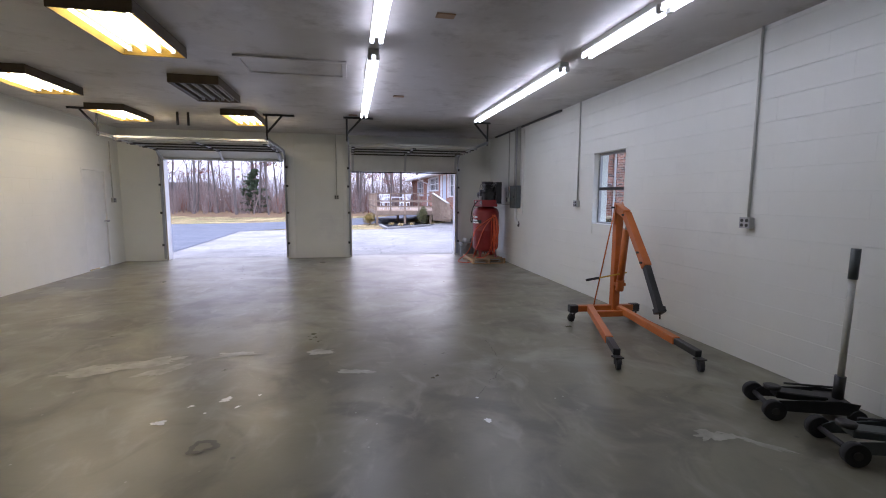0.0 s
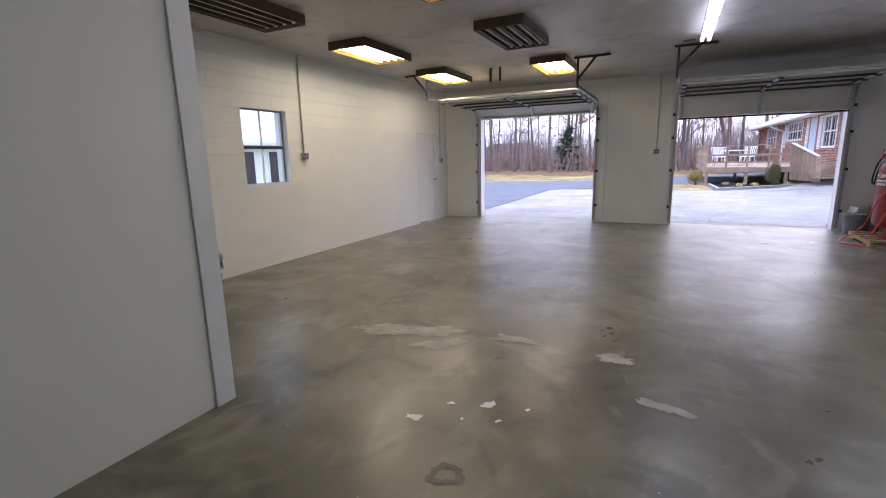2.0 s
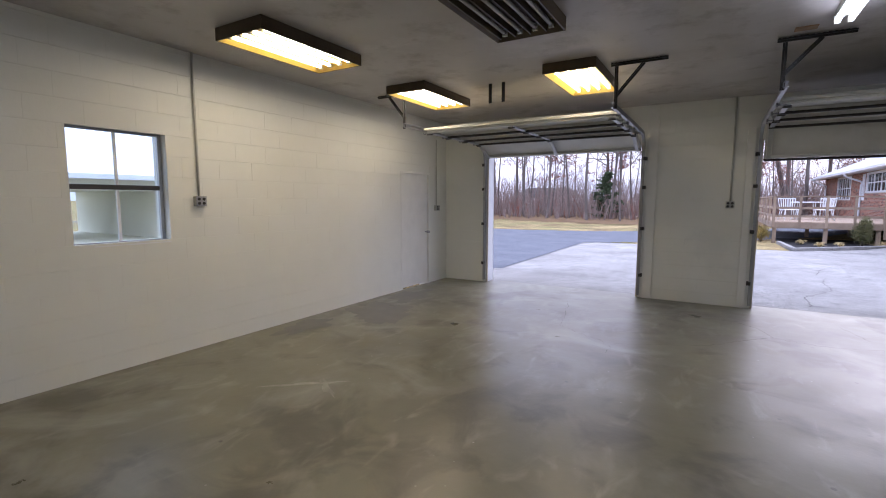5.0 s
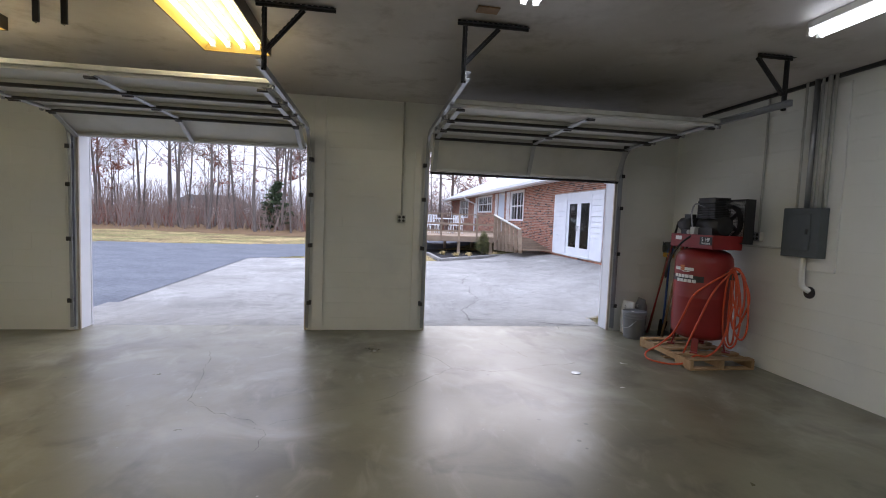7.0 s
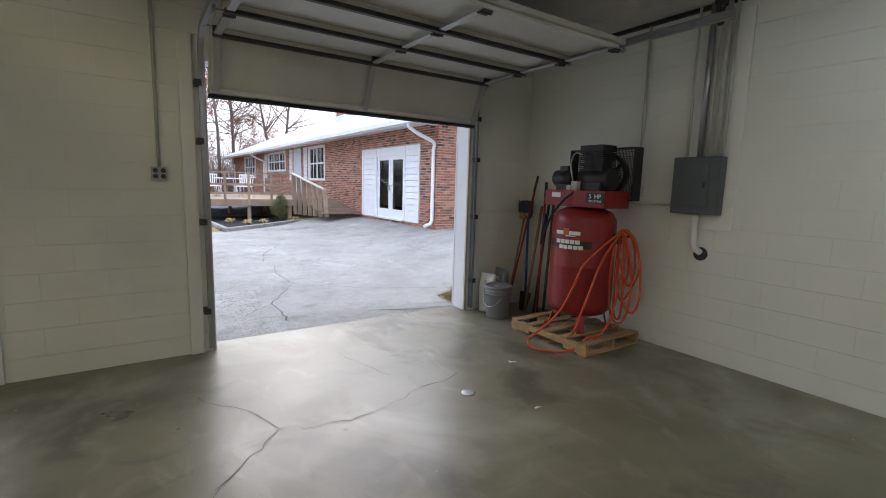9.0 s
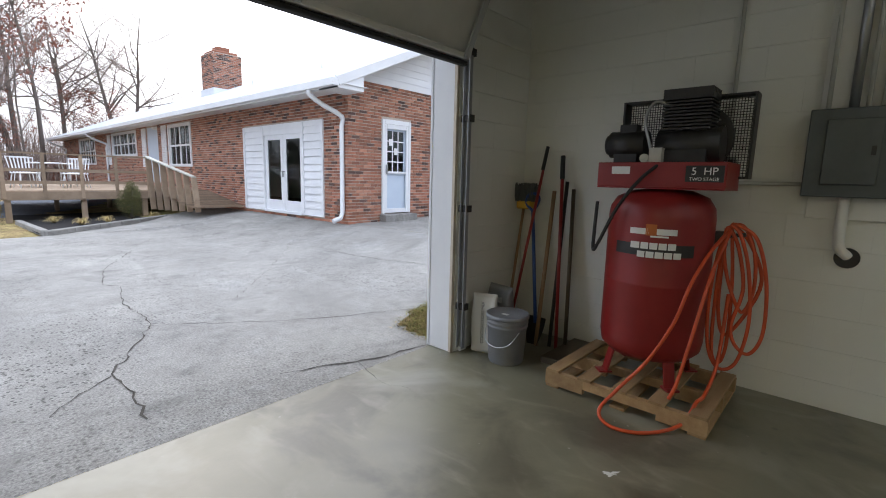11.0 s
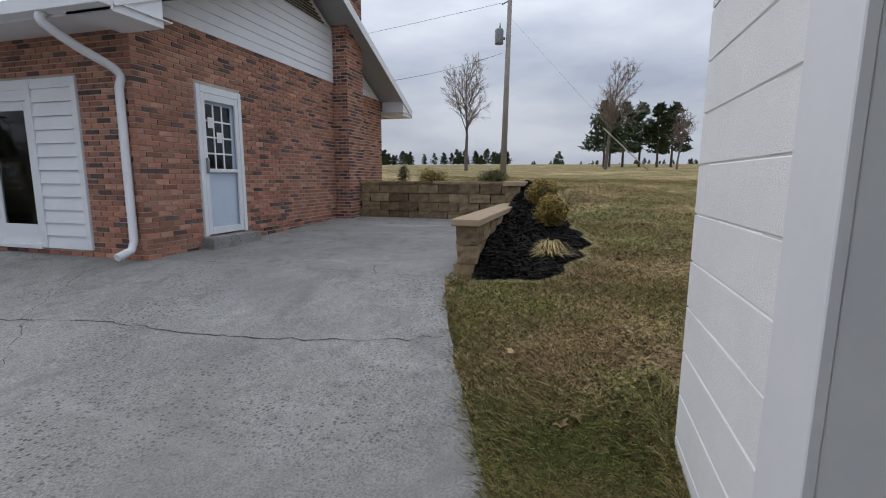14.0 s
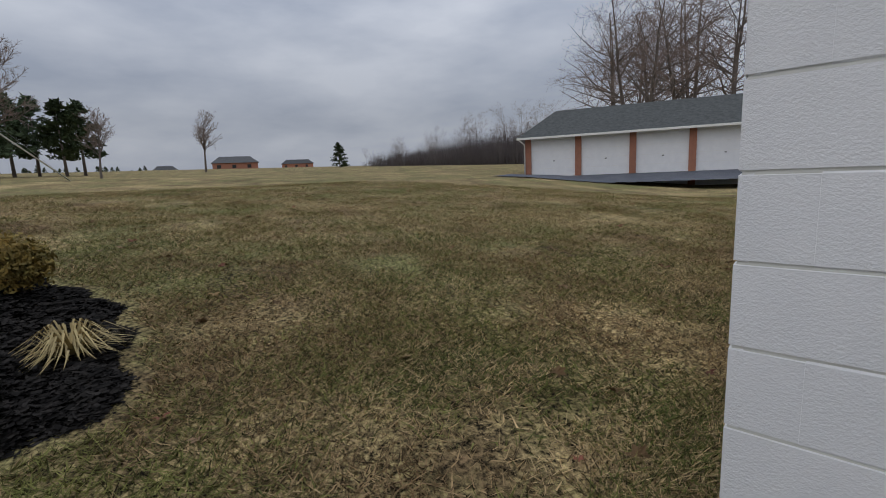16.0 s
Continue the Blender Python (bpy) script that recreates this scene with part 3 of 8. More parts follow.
def overhead_door(x0, x1, z_bottom, z_flat, rear, label):
    d = thing("overhead_garage_door", label, "garage door", "overhead garage doors")
    at = door_line(YF, z_bottom, z_flat)
    n, h = 4, 0.545
    w = x1 - x0
    for i in range(n):
        pa, pb = at(i * h + 0.004), at((i + 1) * h - 0.004)
        a, b = Vector((0, pa[0], pa[1])), Vector((0, pb[0], pb[1]))
        t = (b - a).normalized()
        nrm = Vector((0, -t.z, t.y)) if t.z > 0.01 else Vector((0, 0, 1))
        if nrm.z < 0:
            nrm = -nrm
        if t.z > 0.9:
            nrm = Vector((0, 1, 0))
        inner = -nrm
        m = Matrix((Vector((1, 0, 0)), t, nrm)).transposed().to_4x4()
        m.translation = (a + b) / 2 + Vector(((x0 + x1) / 2, 0, 0))
        L = (b - a).length
        bm = bmesh.new()
        obox(bm, m, w - 0.02, L, 0.012)
        p = part("panel", bm, M_DOORPANEL, d)
        bm = bmesh.new()
        for e in (-L / 2 + 0.022, L / 2 - 0.022):
            obox(bm, m @ Matrix.Translation((0, e, -0.026)), w - 0.03, 0.04, 0.04)
        part("rail", bm, M_DOORPANEL, p, "folded edge rail", 0.004)
        if i:
            bm = bmesh.new()
            obox(bm, m @ Matrix.Translation((0, -L / 2 + 0.03, -0.058)), w - 0.05, 0.045, 0.03)
            part("strut", bm, M_DKSTEEL, p, "dark stiffening strut", 0.006)
        for k, u in enumerate((-w / 2 + 0.06, 0.0, w / 2 - 0.06)):
            bm = bmesh.new()
            obox(bm, m @ Matrix.Translation((u, 0, -0.052)), 0.055, L - 0.01, 0.018)
            part("stile", bm, M_PALESTEEL, p, "pale steel stile", 0.004)
        for u in (-w / 2 + 0.06, 0.0, w / 2 - 0.06):
            bm = bmesh.new()
            obox(bm, m @ Matrix.Translation((u, L / 2 - 0.01, -0.07)), 0.07, 0.07, 0.012)
            rod(bm, m @ Vector((u - 0.04, L / 2, -0.075)), m @ Vector((u + 0.04, L / 2, -0.075)), 0.01, seg=8)
            part("hinge", bm, M_DKSTEEL, p, "dark steel hinge")
        for sgn in (-1, 1):
            bm = bmesh.new()
            u = sgn * (w / 2 + 0.03)
            rod(bm, m @ Vector((sgn * (w / 2 - 0.06), L / 2, -0.05)), m @ Vector((u, L / 2, -0.05)), 0.006, seg=6)
            rod(bm, m @ Vector((u - 0.01, L / 2, -0.05)), m @ Vector((u + 0.01, L / 2, -0.05)), 0.022, seg=12)
            part("roller", bm, M_STEEL, p, "steel roller")
    # bottom seal and pale rear bar
    yb, zb, _ = at(0)
    part("bottom_seal", boxes((x0 + 0.01, x1 - 0.01, yb - 0.03, yb + 0.02, zb - 0.03, zb)), M_RUBBER, d, "black rubber bottom seal", 0.006)
    yr, zr, _ = at(n * h)
    part("rear_bar", boxes((x0 - 0.02, x1 + 0.02, yr - 0.03, yr + 0.01, zr - 0.02, zr + 0.02)), M_CONDUIT, d, "yellowed steel stiffener bar", 0.005)
    # tracks
    for x, s in ((x0, -1), (x1, 1)):
        bm = bmesh.new()
        xt = x + s * 0.035
        line = [(xt, YF - 0.06, 0.05)] + [(xt, at(q * 0.05)[0], at(q * 0.05)[1] - 0.0) for q in range(0, 30) if at(q * 0.05)[2] > 0.0]
        if line[1][2] > z_flat - 0.25:
            line = [(xt, YF - 0.06, 0.05), (xt, YF - 0.06, z_flat - 0.32)] + line[1:]
        line += [(xt, YF - 0.06 - 0.34, z_flat - 0.002), (xt, rear, z_flat)]
        for p, q in zip(line, line[1:]):
            beam(bm, (p[0] + s * 0.018, p[1], p[2]), (q[0] + s * 0.018, q[1], q[2]), 0.004, 0.05, (0, -1, 0.001) if abs(p[1] - q[1]) < 1e-3 else (0, 0, 1))
            for off in (-0.025, 0.025):
                dv = Vector(q) - Vector(p)
                nn = Vector((0, -dv.z, dv.y)).normalized() * off
                beam(bm, Vector(p) + nn, Vector(q) + nn, 0.036, 0.004, nn)
        part("track", bm, M_STEEL, d, "galvanised roller track")
        bm = bmesh.new()
        for z in (0.35, 1.1, 1.75, 2.2):
            box(bm, min(xt, xt + s * 0.05), max(xt, xt + s * 0.05), YF - 0.09, YF - 0.002, z, z + 0.05)
        part("track_bracket", bm, M_DKSTEEL, d, "dark steel track brackets")
    return d


overhead_door(DOORS[0][0] + 0.02, DOORS[0][1] - 0.02, 2.38, 2.60, 9.75, "raised grey steel sectional garage door on ceiling tracks")
overhead_door(DOORS[1][0] + 0.02, DOORS[1][1] - 0.02, 2.15, 2.62, 9.70, "partly lowered grey steel sectional garage door on tracks")


def hanger(x, y, s, zlow, span=0.5):
    """Perforated angle that hangs a door track from the ceiling."""
    h = thing("track_hanger", "black perforated steel angle hanging a door track from the ceiling", "bracket", "track hangers")
    a, b = sorted((x - s * 0.06, x + s * span))

    def slotted(p, q, up):
        bm = bmesh.new()
        p, q = Vector(p), Vector(q)
        n = int((q - p).length / 0.04)
        beam(bm, p + Vector((0, 0.012, 0)), q + Vector((0, 0.012, 0)), 0.003, 0.036, up)
        dv = (q - p)
        for k in range(n):
            c0, c1 = p + dv * (k / n), p + dv * ((k + 0.62) / n)
            beam(bm, c0, c1, 0.004, 0.036, up)
        beam(bm, p + Vector((0, -0.012, 0)), q + Vector((0, -0.012, 0)), 0.02, 0.004, up)
        return bm
    part("top_angle", slotted((a, y, CEIL - 0.02), (b, y, CEIL - 0.02), (0, 0, 1)), M_BLACK, h)
    part("drop_angle", slotted((x, y, zlow), (x, y, CEIL - 0.04), (1, 0, 0)), M_BLACK, h)
    part("brace", slotted((x, y + 0.02, zlow + 0.14), (x + s * 0.27, y + 0.02, CEIL - 0.03), (0, 0, 1)), M_BLACK, h)


hanger(-1.30, 9.78, 1, 2.56)
hanger(0.16, 9.76, 1, 2.58)
hanger(2.98, 9.80, -1, 2.58, 0.28)
hanger(-4.10, 9.78, -1, 2.56, 0.45)
for x in (-2.86, -2.68):
    bm = boxes((x - 0.02, x + 0.02, 9.93, 9.945, CEIL - 0.24, CEIL), (x - 0.02, x - 0.016, 9.93, 9.97, CEIL - 0.24, CEIL))
    solid("ceiling_strap", bm, M_BLACK, "short black perforated steel strap under the ceiling", "strap", group="ceiling straps")


# ---- lamps ----
def hood_lamp(x0, x1, y0, y1, lit):
    z0, z1 = 2.935, CEIL
    name = "four_tube_ceiling_lamp"
    L = thing(name, "bronze four-tube fluorescent ceiling lamp, lit yellow" if lit else "bronze four-tube fluorescent ceiling lamp, switched off", "ceiling lamp", "four-tube ceiling lamps")
    t = 0.012
    bm = boxes((x0, x1, y0, y0 + t, z0, z1), (x0, x1, y1 - t, y1, z0, z1), (x0, x0 + t, y0 + t, y1 - t, z0, z1), (x1 - t, x1, y0 + t, y1 - t, z0, z1))
    part("housing", bm, M_BROWNHOUSING, L, "", 0.002)
    bm = bmesh.new()
    i, o = 0.075, 0.013
    zi = z1 - 0.03
    out = [bm.verts.new(p) for p in ((x0 + o, y0 + o, z0 + 0.004), (x1 - o, y0 + o, z0 + 0.004), (x1 - o, y1 - o, z0 + 0.004), (x0 + o, y1 - o, z0 + 0.004))]
    inn = [bm.verts.new(p) for p in ((x0 + i, y0 + i, zi), (x1 - i, y0 + i, zi), (x1 - i, y1 - i, zi), (x0 + i, y1 - i, zi))]
    for k in range(4):
        bm.faces.new((out[k], out[(k + 1) % 4], inn[(k + 1) % 4], inn[k]))
    bm.faces.new(inn[::-1])
    # on or off is painted into the reflector: yellow glow when lit, dark when not
    part("reflector", bm, M_YELLOW if lit else M_BROWNHOUSING, L, "reflector coloured yellow as if lit" if lit else "reflector coloured dark as if unlit")
    for k in range(4):
        x = x0 + 0.1 + (x1 - x0 - 0.2) * k / 3
        bm = bmesh.new()
        rod(bm, (x, y0 + 0.085, z0 + 0.045), (x, y1 - 0.085, z0 + 0.045), 0.017, seg=12)
        part("tube", bm, M_TUBE if lit else M_TUBE_OFF, L, "glowing fluorescent tube" if lit else "unlit fluorescent tube")
        for ya in (y0 + 0.06, y1 - 0.085):
            part("socket", boxes((x - 0.02, x + 0.02, ya, ya + 0.025, z0 + 0.02, z1 - 0.01)), M_WHITEHOUSING, L, "white lamp holder")
        if not lit:
            bm = boxes((x - 0.05, x - 0.04, y0 + 0.05, y1 - 0.05, z0 + 0.005, z0 + 0.07))
            part("fin", bm, M_BROWNHOUSING, L, "dark louvre fin")
    if lit:
        area("lamp_light", ((x0 + x1) / 2, (y0 + y1) / 2, z0 - 0.01), x1 - x0 - 0.1, y1 - y0 - 0.1, HOOD_WATTS, (1.0, 0.90, 0.64), ((x0 + x1) / 2, (y0 + y1) / 2 + 0.0001, 0))
    return L



for x0, x1, y0, y1, lit in ((-2.03, -1.43, 4.73, 5.95, True), (-4.10, -3.50, 6.99, 8.20, True), (-2.02, -1.42, 7.08, 8.28, False), (-4.08, -3.49, 9.36, 10.60, True), (-2.01, -1.44, 9.44, 10.67, True), (-4.12, -3.52, 4.70, 5.92, False)):
    hood_lamp(x0, x1, y0, y1, lit)


def strip_lamp(x, y0, y1, n):
    L = thing("strip_lamp", "white bare two-tube fluorescent strip lamp, lit, under the ceiling", "ceiling lamp", "strip lamps")
    part("channel", boxes((x - 0.055, x + 0.055, y0, y1, CEIL - 0.055, CEIL)), M_WHITEHOUSING, L, "white steel channel", 0.006)
    step = (y1 - y0) / n
    for k in range(n):
        a, b = y0 + k * step + 0.03, y0 + (k + 1) * step - 0.03
        for s in (-0.042, 0.042):
            bm = bmesh.new()
            rod(bm, (x + s, a, CEIL - 0.088), (x + s, b, CEIL - 0.088), 0.019, seg=12)
            part("tube", bm, M_TUBE_W, L, "glowing white fluorescent tube")
            for ya in (a - 0.022, b):
                part("socket", boxes((x + s - 0.02, x + s + 0.02, ya, ya + 0.022, CEIL - 0.11, CEIL - 0.05)), M_WHITEHOUSING, L)
    area("lamp_light", (x, (y0 + y1) / 2, CEIL - 0.12), 0.12, y1 - y0 - 0.1, STRIP_WATTS * (y1 - y0) / 2.44, (0.93, 0.98, 1.0), (x, (y0 + y1) / 2 + 0.0001, 0))


for x in (0.47, 2.60):
    strip_lamp(x, 5.57, 9.22, 3)
    strip_lamp(x, 2.65, 5.09, 2)

# attic hatch and plates in the ceiling
h = thing("attic_hatch", "painted plywood attic hatch with dark trim in the ceiling", "hatch", "", "structure")
part("hatch_panel", boxes((-0.95, 0.12, 6.15, 6.72, CEIL - 0.008, CEIL - 0.001)), M_CEIL, h)
for dims in ((-1.02, 0.19, 6.07, 6.14), (-1.02, 0.19, 6.73, 6.80), (-1.02, -0.96, 6.14, 6.73), (0.13, 0.19, 6.14, 6.73)):
    part("hatch_trim", boxes((*dims, CEIL - 0.022, CEIL - 0.001)), M_CEIL, h, "", 0.003)
for x, y in ((1.02, 4.55), (0.95, 7.75), (0.28, 9.55)):
    solid("ceiling_plate", boxes((x - 0.08, x + 0.08, y - 0.05, y + 0.05, CEIL - 0.012, CEIL - 0.001)), M_HANDLEWOOD, "small brown plate on the ceiling", "plate", bevel=0.003, group="ceiling plates")


# ---- windows of the garage ----
def garage_window(name, xa, xb, win, inner_sign, label):
    y0, y1, z0, z1 = win
    w = thing(name, label, "window", "", "structure")
    xm = xa + (xb - xa) * 0.55
    f = 0.035
    bm = boxes((xm - 0.02, xm + 0.02, y0, y0 + f, z0, z1), (xm - 0.02, xm + 0.02, y1 - f, y1, z0, z1), (xm - 0.02, xm + 0.02, y0 + f, y1 - f, z0, z0 + f), (xm - 0.02, xm + 0.02, y0 + f, y1 - f, z1 - f, z1))
    part("window_frame", bm, M_STEEL if inner_sign > 0 else M_WHITE, w, "", 0.003)
    zm = (z0 + z1) / 2
    ym = (y0 + y1) / 2
    part("meeting_rail", boxes((xm - 0.024, xm + 0.024, y0 + f, y1 - f, zm - 0.022, zm + 0.022)), M_DKSTEEL, w, "dark meeting rail", 0.003)
    part("muntin", boxes((xm - 0.012, xm + 0.012, ym - 0.012, ym + 0.012, z0 + f, zm - 0.022), (xm - 0.012, xm + 0.012, ym - 0.012, ym + 0.012, zm + 0.022, z1 - f)), M_WHITE, w, "", 0.002)
    for a, b in ((y0 + f, ym - 0.012), (ym + 0.012, y1 - f)):
        for c, e in ((z0 + f, zm - 0.022), (zm + 0.022, z1 - f)):
            p = part("pane", boxes((xm - 0.002, xm + 0.002, a, b, c, e)), M_GLASS, w)
            p.visible_shadow = False
    xs = xb if inner_sign > 0 else xa
    part("window_sill", boxes((min(xm, xs), max(xm, xs) + 0.0, y0, y1, z0 - 0.0, z0 + 0.012)), M_WHITE, w, "white painted sill")


garage_window("window_1", XL - WT, XL, WIN_L, 1, "white steel sash window in a block wall")
garage_window("window_2", XR + WT, XR, WIN_R, 1, "steel sash window in a block wall by the hoist")

# service door
d = thing("door_1", "white flush steel service door, closed, in a block wall", "door", "", "structure")
y0, y1, _, z1 = SDOOR
leaf = part("door_leaf", boxes((XL - 0.07, XL - 0.03, y0 + 0.04, y1 - 0.04, 0.02, z1 - 0.04)), M_TRIM, d, "", 0.003)
part("door_frame", boxes((XL - WT, XL + 0.004, y0, y0 + 0.04, 0, z1), (XL - WT, XL + 0.004, y1 - 0.04, y1, 0, z1), (XL - WT, XL + 0.004, y0 + 0.04, y1 - 0.04, z1 - 0.04, z1)), M_TRIM, d, "", 0.003)
bm = bmesh.new()
rod(bm, (XL - 0.03, y1 - 0.11, 0.98), (XL + 0.025, y1 - 0.11, 0.98), 0.012)
rod(bm, (XL + 0.02, y1 - 0.11, 0.98), (XL + 0.065, y1 - 0.11, 0.98), 0.026, 0.022, 14)
part("knob", bm, M_STEEL, leaf, "round steel knob")
for z in (0.3, 1.05, 1.8):
    bm = bmesh.new()
    rod(bm, (XL - 0.012, y0 + 0.045, z - 0.05), (XL - 0.012, y0 + 0.045, z + 0.05), 0.009, seg=8)
    part("hinge", bm, M_STEEL, leaf)


# ---- electrical ----
def outlet_run(x, y, zbox, s, ztop=CEIL, on="x", box_mat=None):
    o = thing("surface_outlet", "surface mounted outlet box with painted conduit on a block wall", "outlet", "surface outlets")
    bm = bmesh.new()
    if on == "x":
        rod(bm, (x + s * 0.018, y, zbox + 0.05), (x + s * 0.018, y, ztop), 0.012, seg=10)
        part("conduit", bm, M_CONDUIT, o)
        b = part("outlet_box", boxes((min(x, x + s * 0.055), max(x, x + s * 0.055), y - 0.055, y + 0.055, zbox - 0.05, zbox + 0.05)), M_CONDUIT, o, "", 0.004)
        xf = x + s * 0.055
        part("cover", boxes((min(xf, xf + s * 0.004), max(xf, xf + s * 0.004), y - 0.056, y + 0.056, zbox - 0.051, zbox + 0.051)), M_STEEL, b, "steel cover plate")
        for dy in (-0.026, 0.026):
            for dz in (-0.022, 0.022):
                bm = bmesh.new()
                rod(bm, (xf + s * 0.002, y + dy, zbox + dz), (xf + s * 0.008, y + dy, zbox + dz), 0.016, seg=12)
                part("socket", bm, M_BLACK, b, "dark socket face")
    else:
        rod(bm, (x, y + s * 0.018, zbox + 0.05), (x, y + s * 0.018, ztop), 0.012, seg=10)
        part("conduit", bm, M_CONDUIT, o)
        b = part("outlet_box", boxes((x - 0.055, x + 0.055, min(y, y + s * 0.055), max(y, y + s * 0.055), zbox - 0.05, zbox + 0.05)), M_CONDUIT, o, "", 0.004)
        yf = y + s * 0.055
        for dx in (-0.026, 0.026):
            for dz in (-0.022, 0.022):
                bm = bmesh.new()
                rod(bm, (x + dx, yf, zbox + dz), (x + dx, yf + s * 0.008, zbox + dz), 0.018, seg=12)
                part("socket", bm, M_BLACK, b, "dark socket face")
    return o


outlet_run(XL, 7.28, 1.555, 1)
outlet_run(XL, 12.0, 1.42, 1, 2.7)
outlet_run(XR, 7.51, 1.43, -1)
outlet_run(XR, 4.20, 1.30, -1)
outlet_run(XR, 10.86, 1.47, -1)
outlet_run(-0.13, YF, 1.51, -1, on="y")

e = thing("electrical_panel", "dark grey electrical breaker panel on a white backboard", "electrical panel")
part("backboard", boxes((XR - 0.02, XR - 0.001, 9.96, 10.42, 1.16, 2.95)), M_TRIM, e, "white painted backboard", 0.003)
b = part("cabinet", boxes((XR - 0.13, XR - 0.021, 10.05, 10.45, 1.29, 1.78)), M_PANELGREY, e, "", 0.006)
c = part("cabinet_door", boxes((XR - 0.145, XR - 0.131, 10.13, 10.37, 1.36, 1.72)), M_PANELGREY, b, "", 0.005)
part("latch", boxes((XR - 0.155, XR - 0.145, 10.15, 10.17, 1.52, 1.57)), M_BLACK, c)
for k, (y, r) in enumerate(((10.08, 0.014), (10.14, 0.02), (10.21, 0.012), (10.27, 0.024), (10.38, 0.012))):
    bm = bmesh.new()
    rod(bm, (XR - 0.05, y, 1.78), (XR - 0.05, y, CEIL), r, seg=12)
    part("conduit", bm, M_CONDUIT if k != 3 else M_STEEL, e, "vertical conduit")
bm = bmesh.new()
sweep(bm, smooth_line([(XR - 0.06, 10.25, 1.29), (XR - 0.06, 10.25, 1.1), (XR - 0.05, 10.24, 1.0), (XR - 0.005, 10.2, 0.95)]), 0.028, 12)
part("drain_elbow", bm, M_TRIM, e, "white plastic conduit elbow")
# wall is not cut here; a black disc paints the opening's darkness
bm = bmesh.new()
rod(bm, (XR - 0.012, 10.2, 0.94), (XR - 0.001, 10.2, 0.94), 0.06, seg=20)
part("wall_hole", bm, M_BLACK, e, "black disc painting the shade of a round wall opening")
bm = bmesh.new()
rod(bm, (XR - 0.02, 10.45, 1.36), (XR - 0.02, 11.6, 1.36), 0.012, seg=10)
part("horizontal_conduit", bm, M_CONDUIT, e)
# solid black strip: the shade of a gap under the ceiling, put in as colour
bm = boxes((XR - 0.04, XR - 0.001, 8.2, 11.9, CEIL - 0.035, CEIL - 0.001))
solid("trim_ceiling_gap", bm, M_BLACK, "black strip painting the shade of a gap along the wall top", "trim", "structure")


# ---- ground ----
def step01(a, b, v):
    t = min(1.0, max(0.0, (v - a) / (b - a)))
    return t * t * (3 - 2 * t)


def slab_height(x, y):
    """The concrete apron and patio, rising gently to the house."""
    return 0.33 * step01(3.6, 6.8, x) + 0.16 * step01(6.8, 12.3, x)


def lawn_height(x, y):
    if x < 2.7:
        return 0.0
    z = 0.09 * (x - 2.7)
    if x > 17.5:
        z = 1.33 + 0.033 * (min(x, 260) - 17.5)
    return z + 0.1 * math.sin(x * 0.21 + 0.7) * math.sin(y * 0.17) * step01(8, 20, x)


def apron_right(y):
    """The edge of the apron beside the lawn."""
    if y > 18.4:
        return 6.45
    if y > 14.42:
        return 6.45
    e = float(np.interp(y, (12.6, 13.2, 13.3, 13.41, 13.55, 13.77, 14.04, 14.36, 14.42), (2.98, 3.08, 3.25, 3.56, 3.98, 4.5, 5.2, 6.15, 6.45)))
    return e + 0.02 * math.sin(y * 37) + 0.02 * math.sin(y * 83)


def apron_left(y):
    return -4.65 if y < 22.3 else 1.8 + (y - 22.3) / 0.9


def ground_height(x, y):
    k = step01(14.06, 14.3, y)
    near = step01(0.0, 2.6, x - apron_right(min(y, 14.42)))
    lawn = lawn_height(x, y)
    slab = slab_height(x, y)
    z = (slab - 0.02 + (lawn - slab + 0.02) * near) * (1 - k) + slab * k
    if y < 12.7:
        z = lawn
    if x > 11.55:
        behind = step01(11.55, 11.8, x)
        z = z * (1 - behind) + (max(lawn, 1.12) if y > 13.4 else lawn) * behind
    if y < 8:
        z = z - 0.45 * step01(4, -9, y) * step01(4, 10, x) * (1 - step01(12, 40, x))
    return z


def steps(lo, hi, fine_lo, fine_hi, d):
    out = [fine_lo + d * k for k in range(int((fine_hi - fine_lo) / d) + 1)]
    s, v = d, out[-1]
    while v < hi:
        s *= 1.25
        v += s
        out.append(v)
    s, v = d, out[0]
    while v > lo:
        s *= 1.25
        v -= s
        out.insert(0, v)
    return out


def in_garage(x, y):
    return XL - 0.3 < x < XR + 0.2 and y < YF + WT - 0.05 and y > YB - 0.4


def sheet(name, xs, ys, height, material, label, category, keep=None, lift=0.0):
    verts = [(x, y, height(x, y) + lift) for y in ys for x in xs]
    n = len(xs)
    faces = [(j * n + i, j * n + i + 1, (j + 1) * n + i + 1, (j + 1) * n + i) for j in range(len(ys) - 1) for i in range(n - 1)
             if keep is None or keep((xs[i] + xs[i + 1]) / 2, (ys[j] + ys[j + 1]) / 2)]
    me = bpy.data.meshes.new(name)
    me.from_pydata(verts, [], faces)
    me.polygons.foreach_set("use_smooth", [True] * len(faces))
    me.materials.append(material)
    return tagged(new(name, me), label, category, "", "structure")


def on_concrete(x, y):
    return (YF + WT - 0.02 < y < 25.5 and apron_left(y) < x < apron_right(y)) or (6.3 < x < 11.6 and 14.42 < y < 18.4)


def ground_low(x, y):
    z = ground_height(x, y)
    return -0.2 if in_garage(x, y) else z - (0.3 if x > 6.2 and y > 14.2 and x < 11.6 and y < 18.4 else 0.09 if on_concrete(x, y) else 0.0)


sheet("ground", steps(-420, 900, -6, 14, 0.16), steps(-900, 900, 6, 26, 0.16), ground_low, M_GRASS, "patchy brown and green winter lawn and field", "lawn")


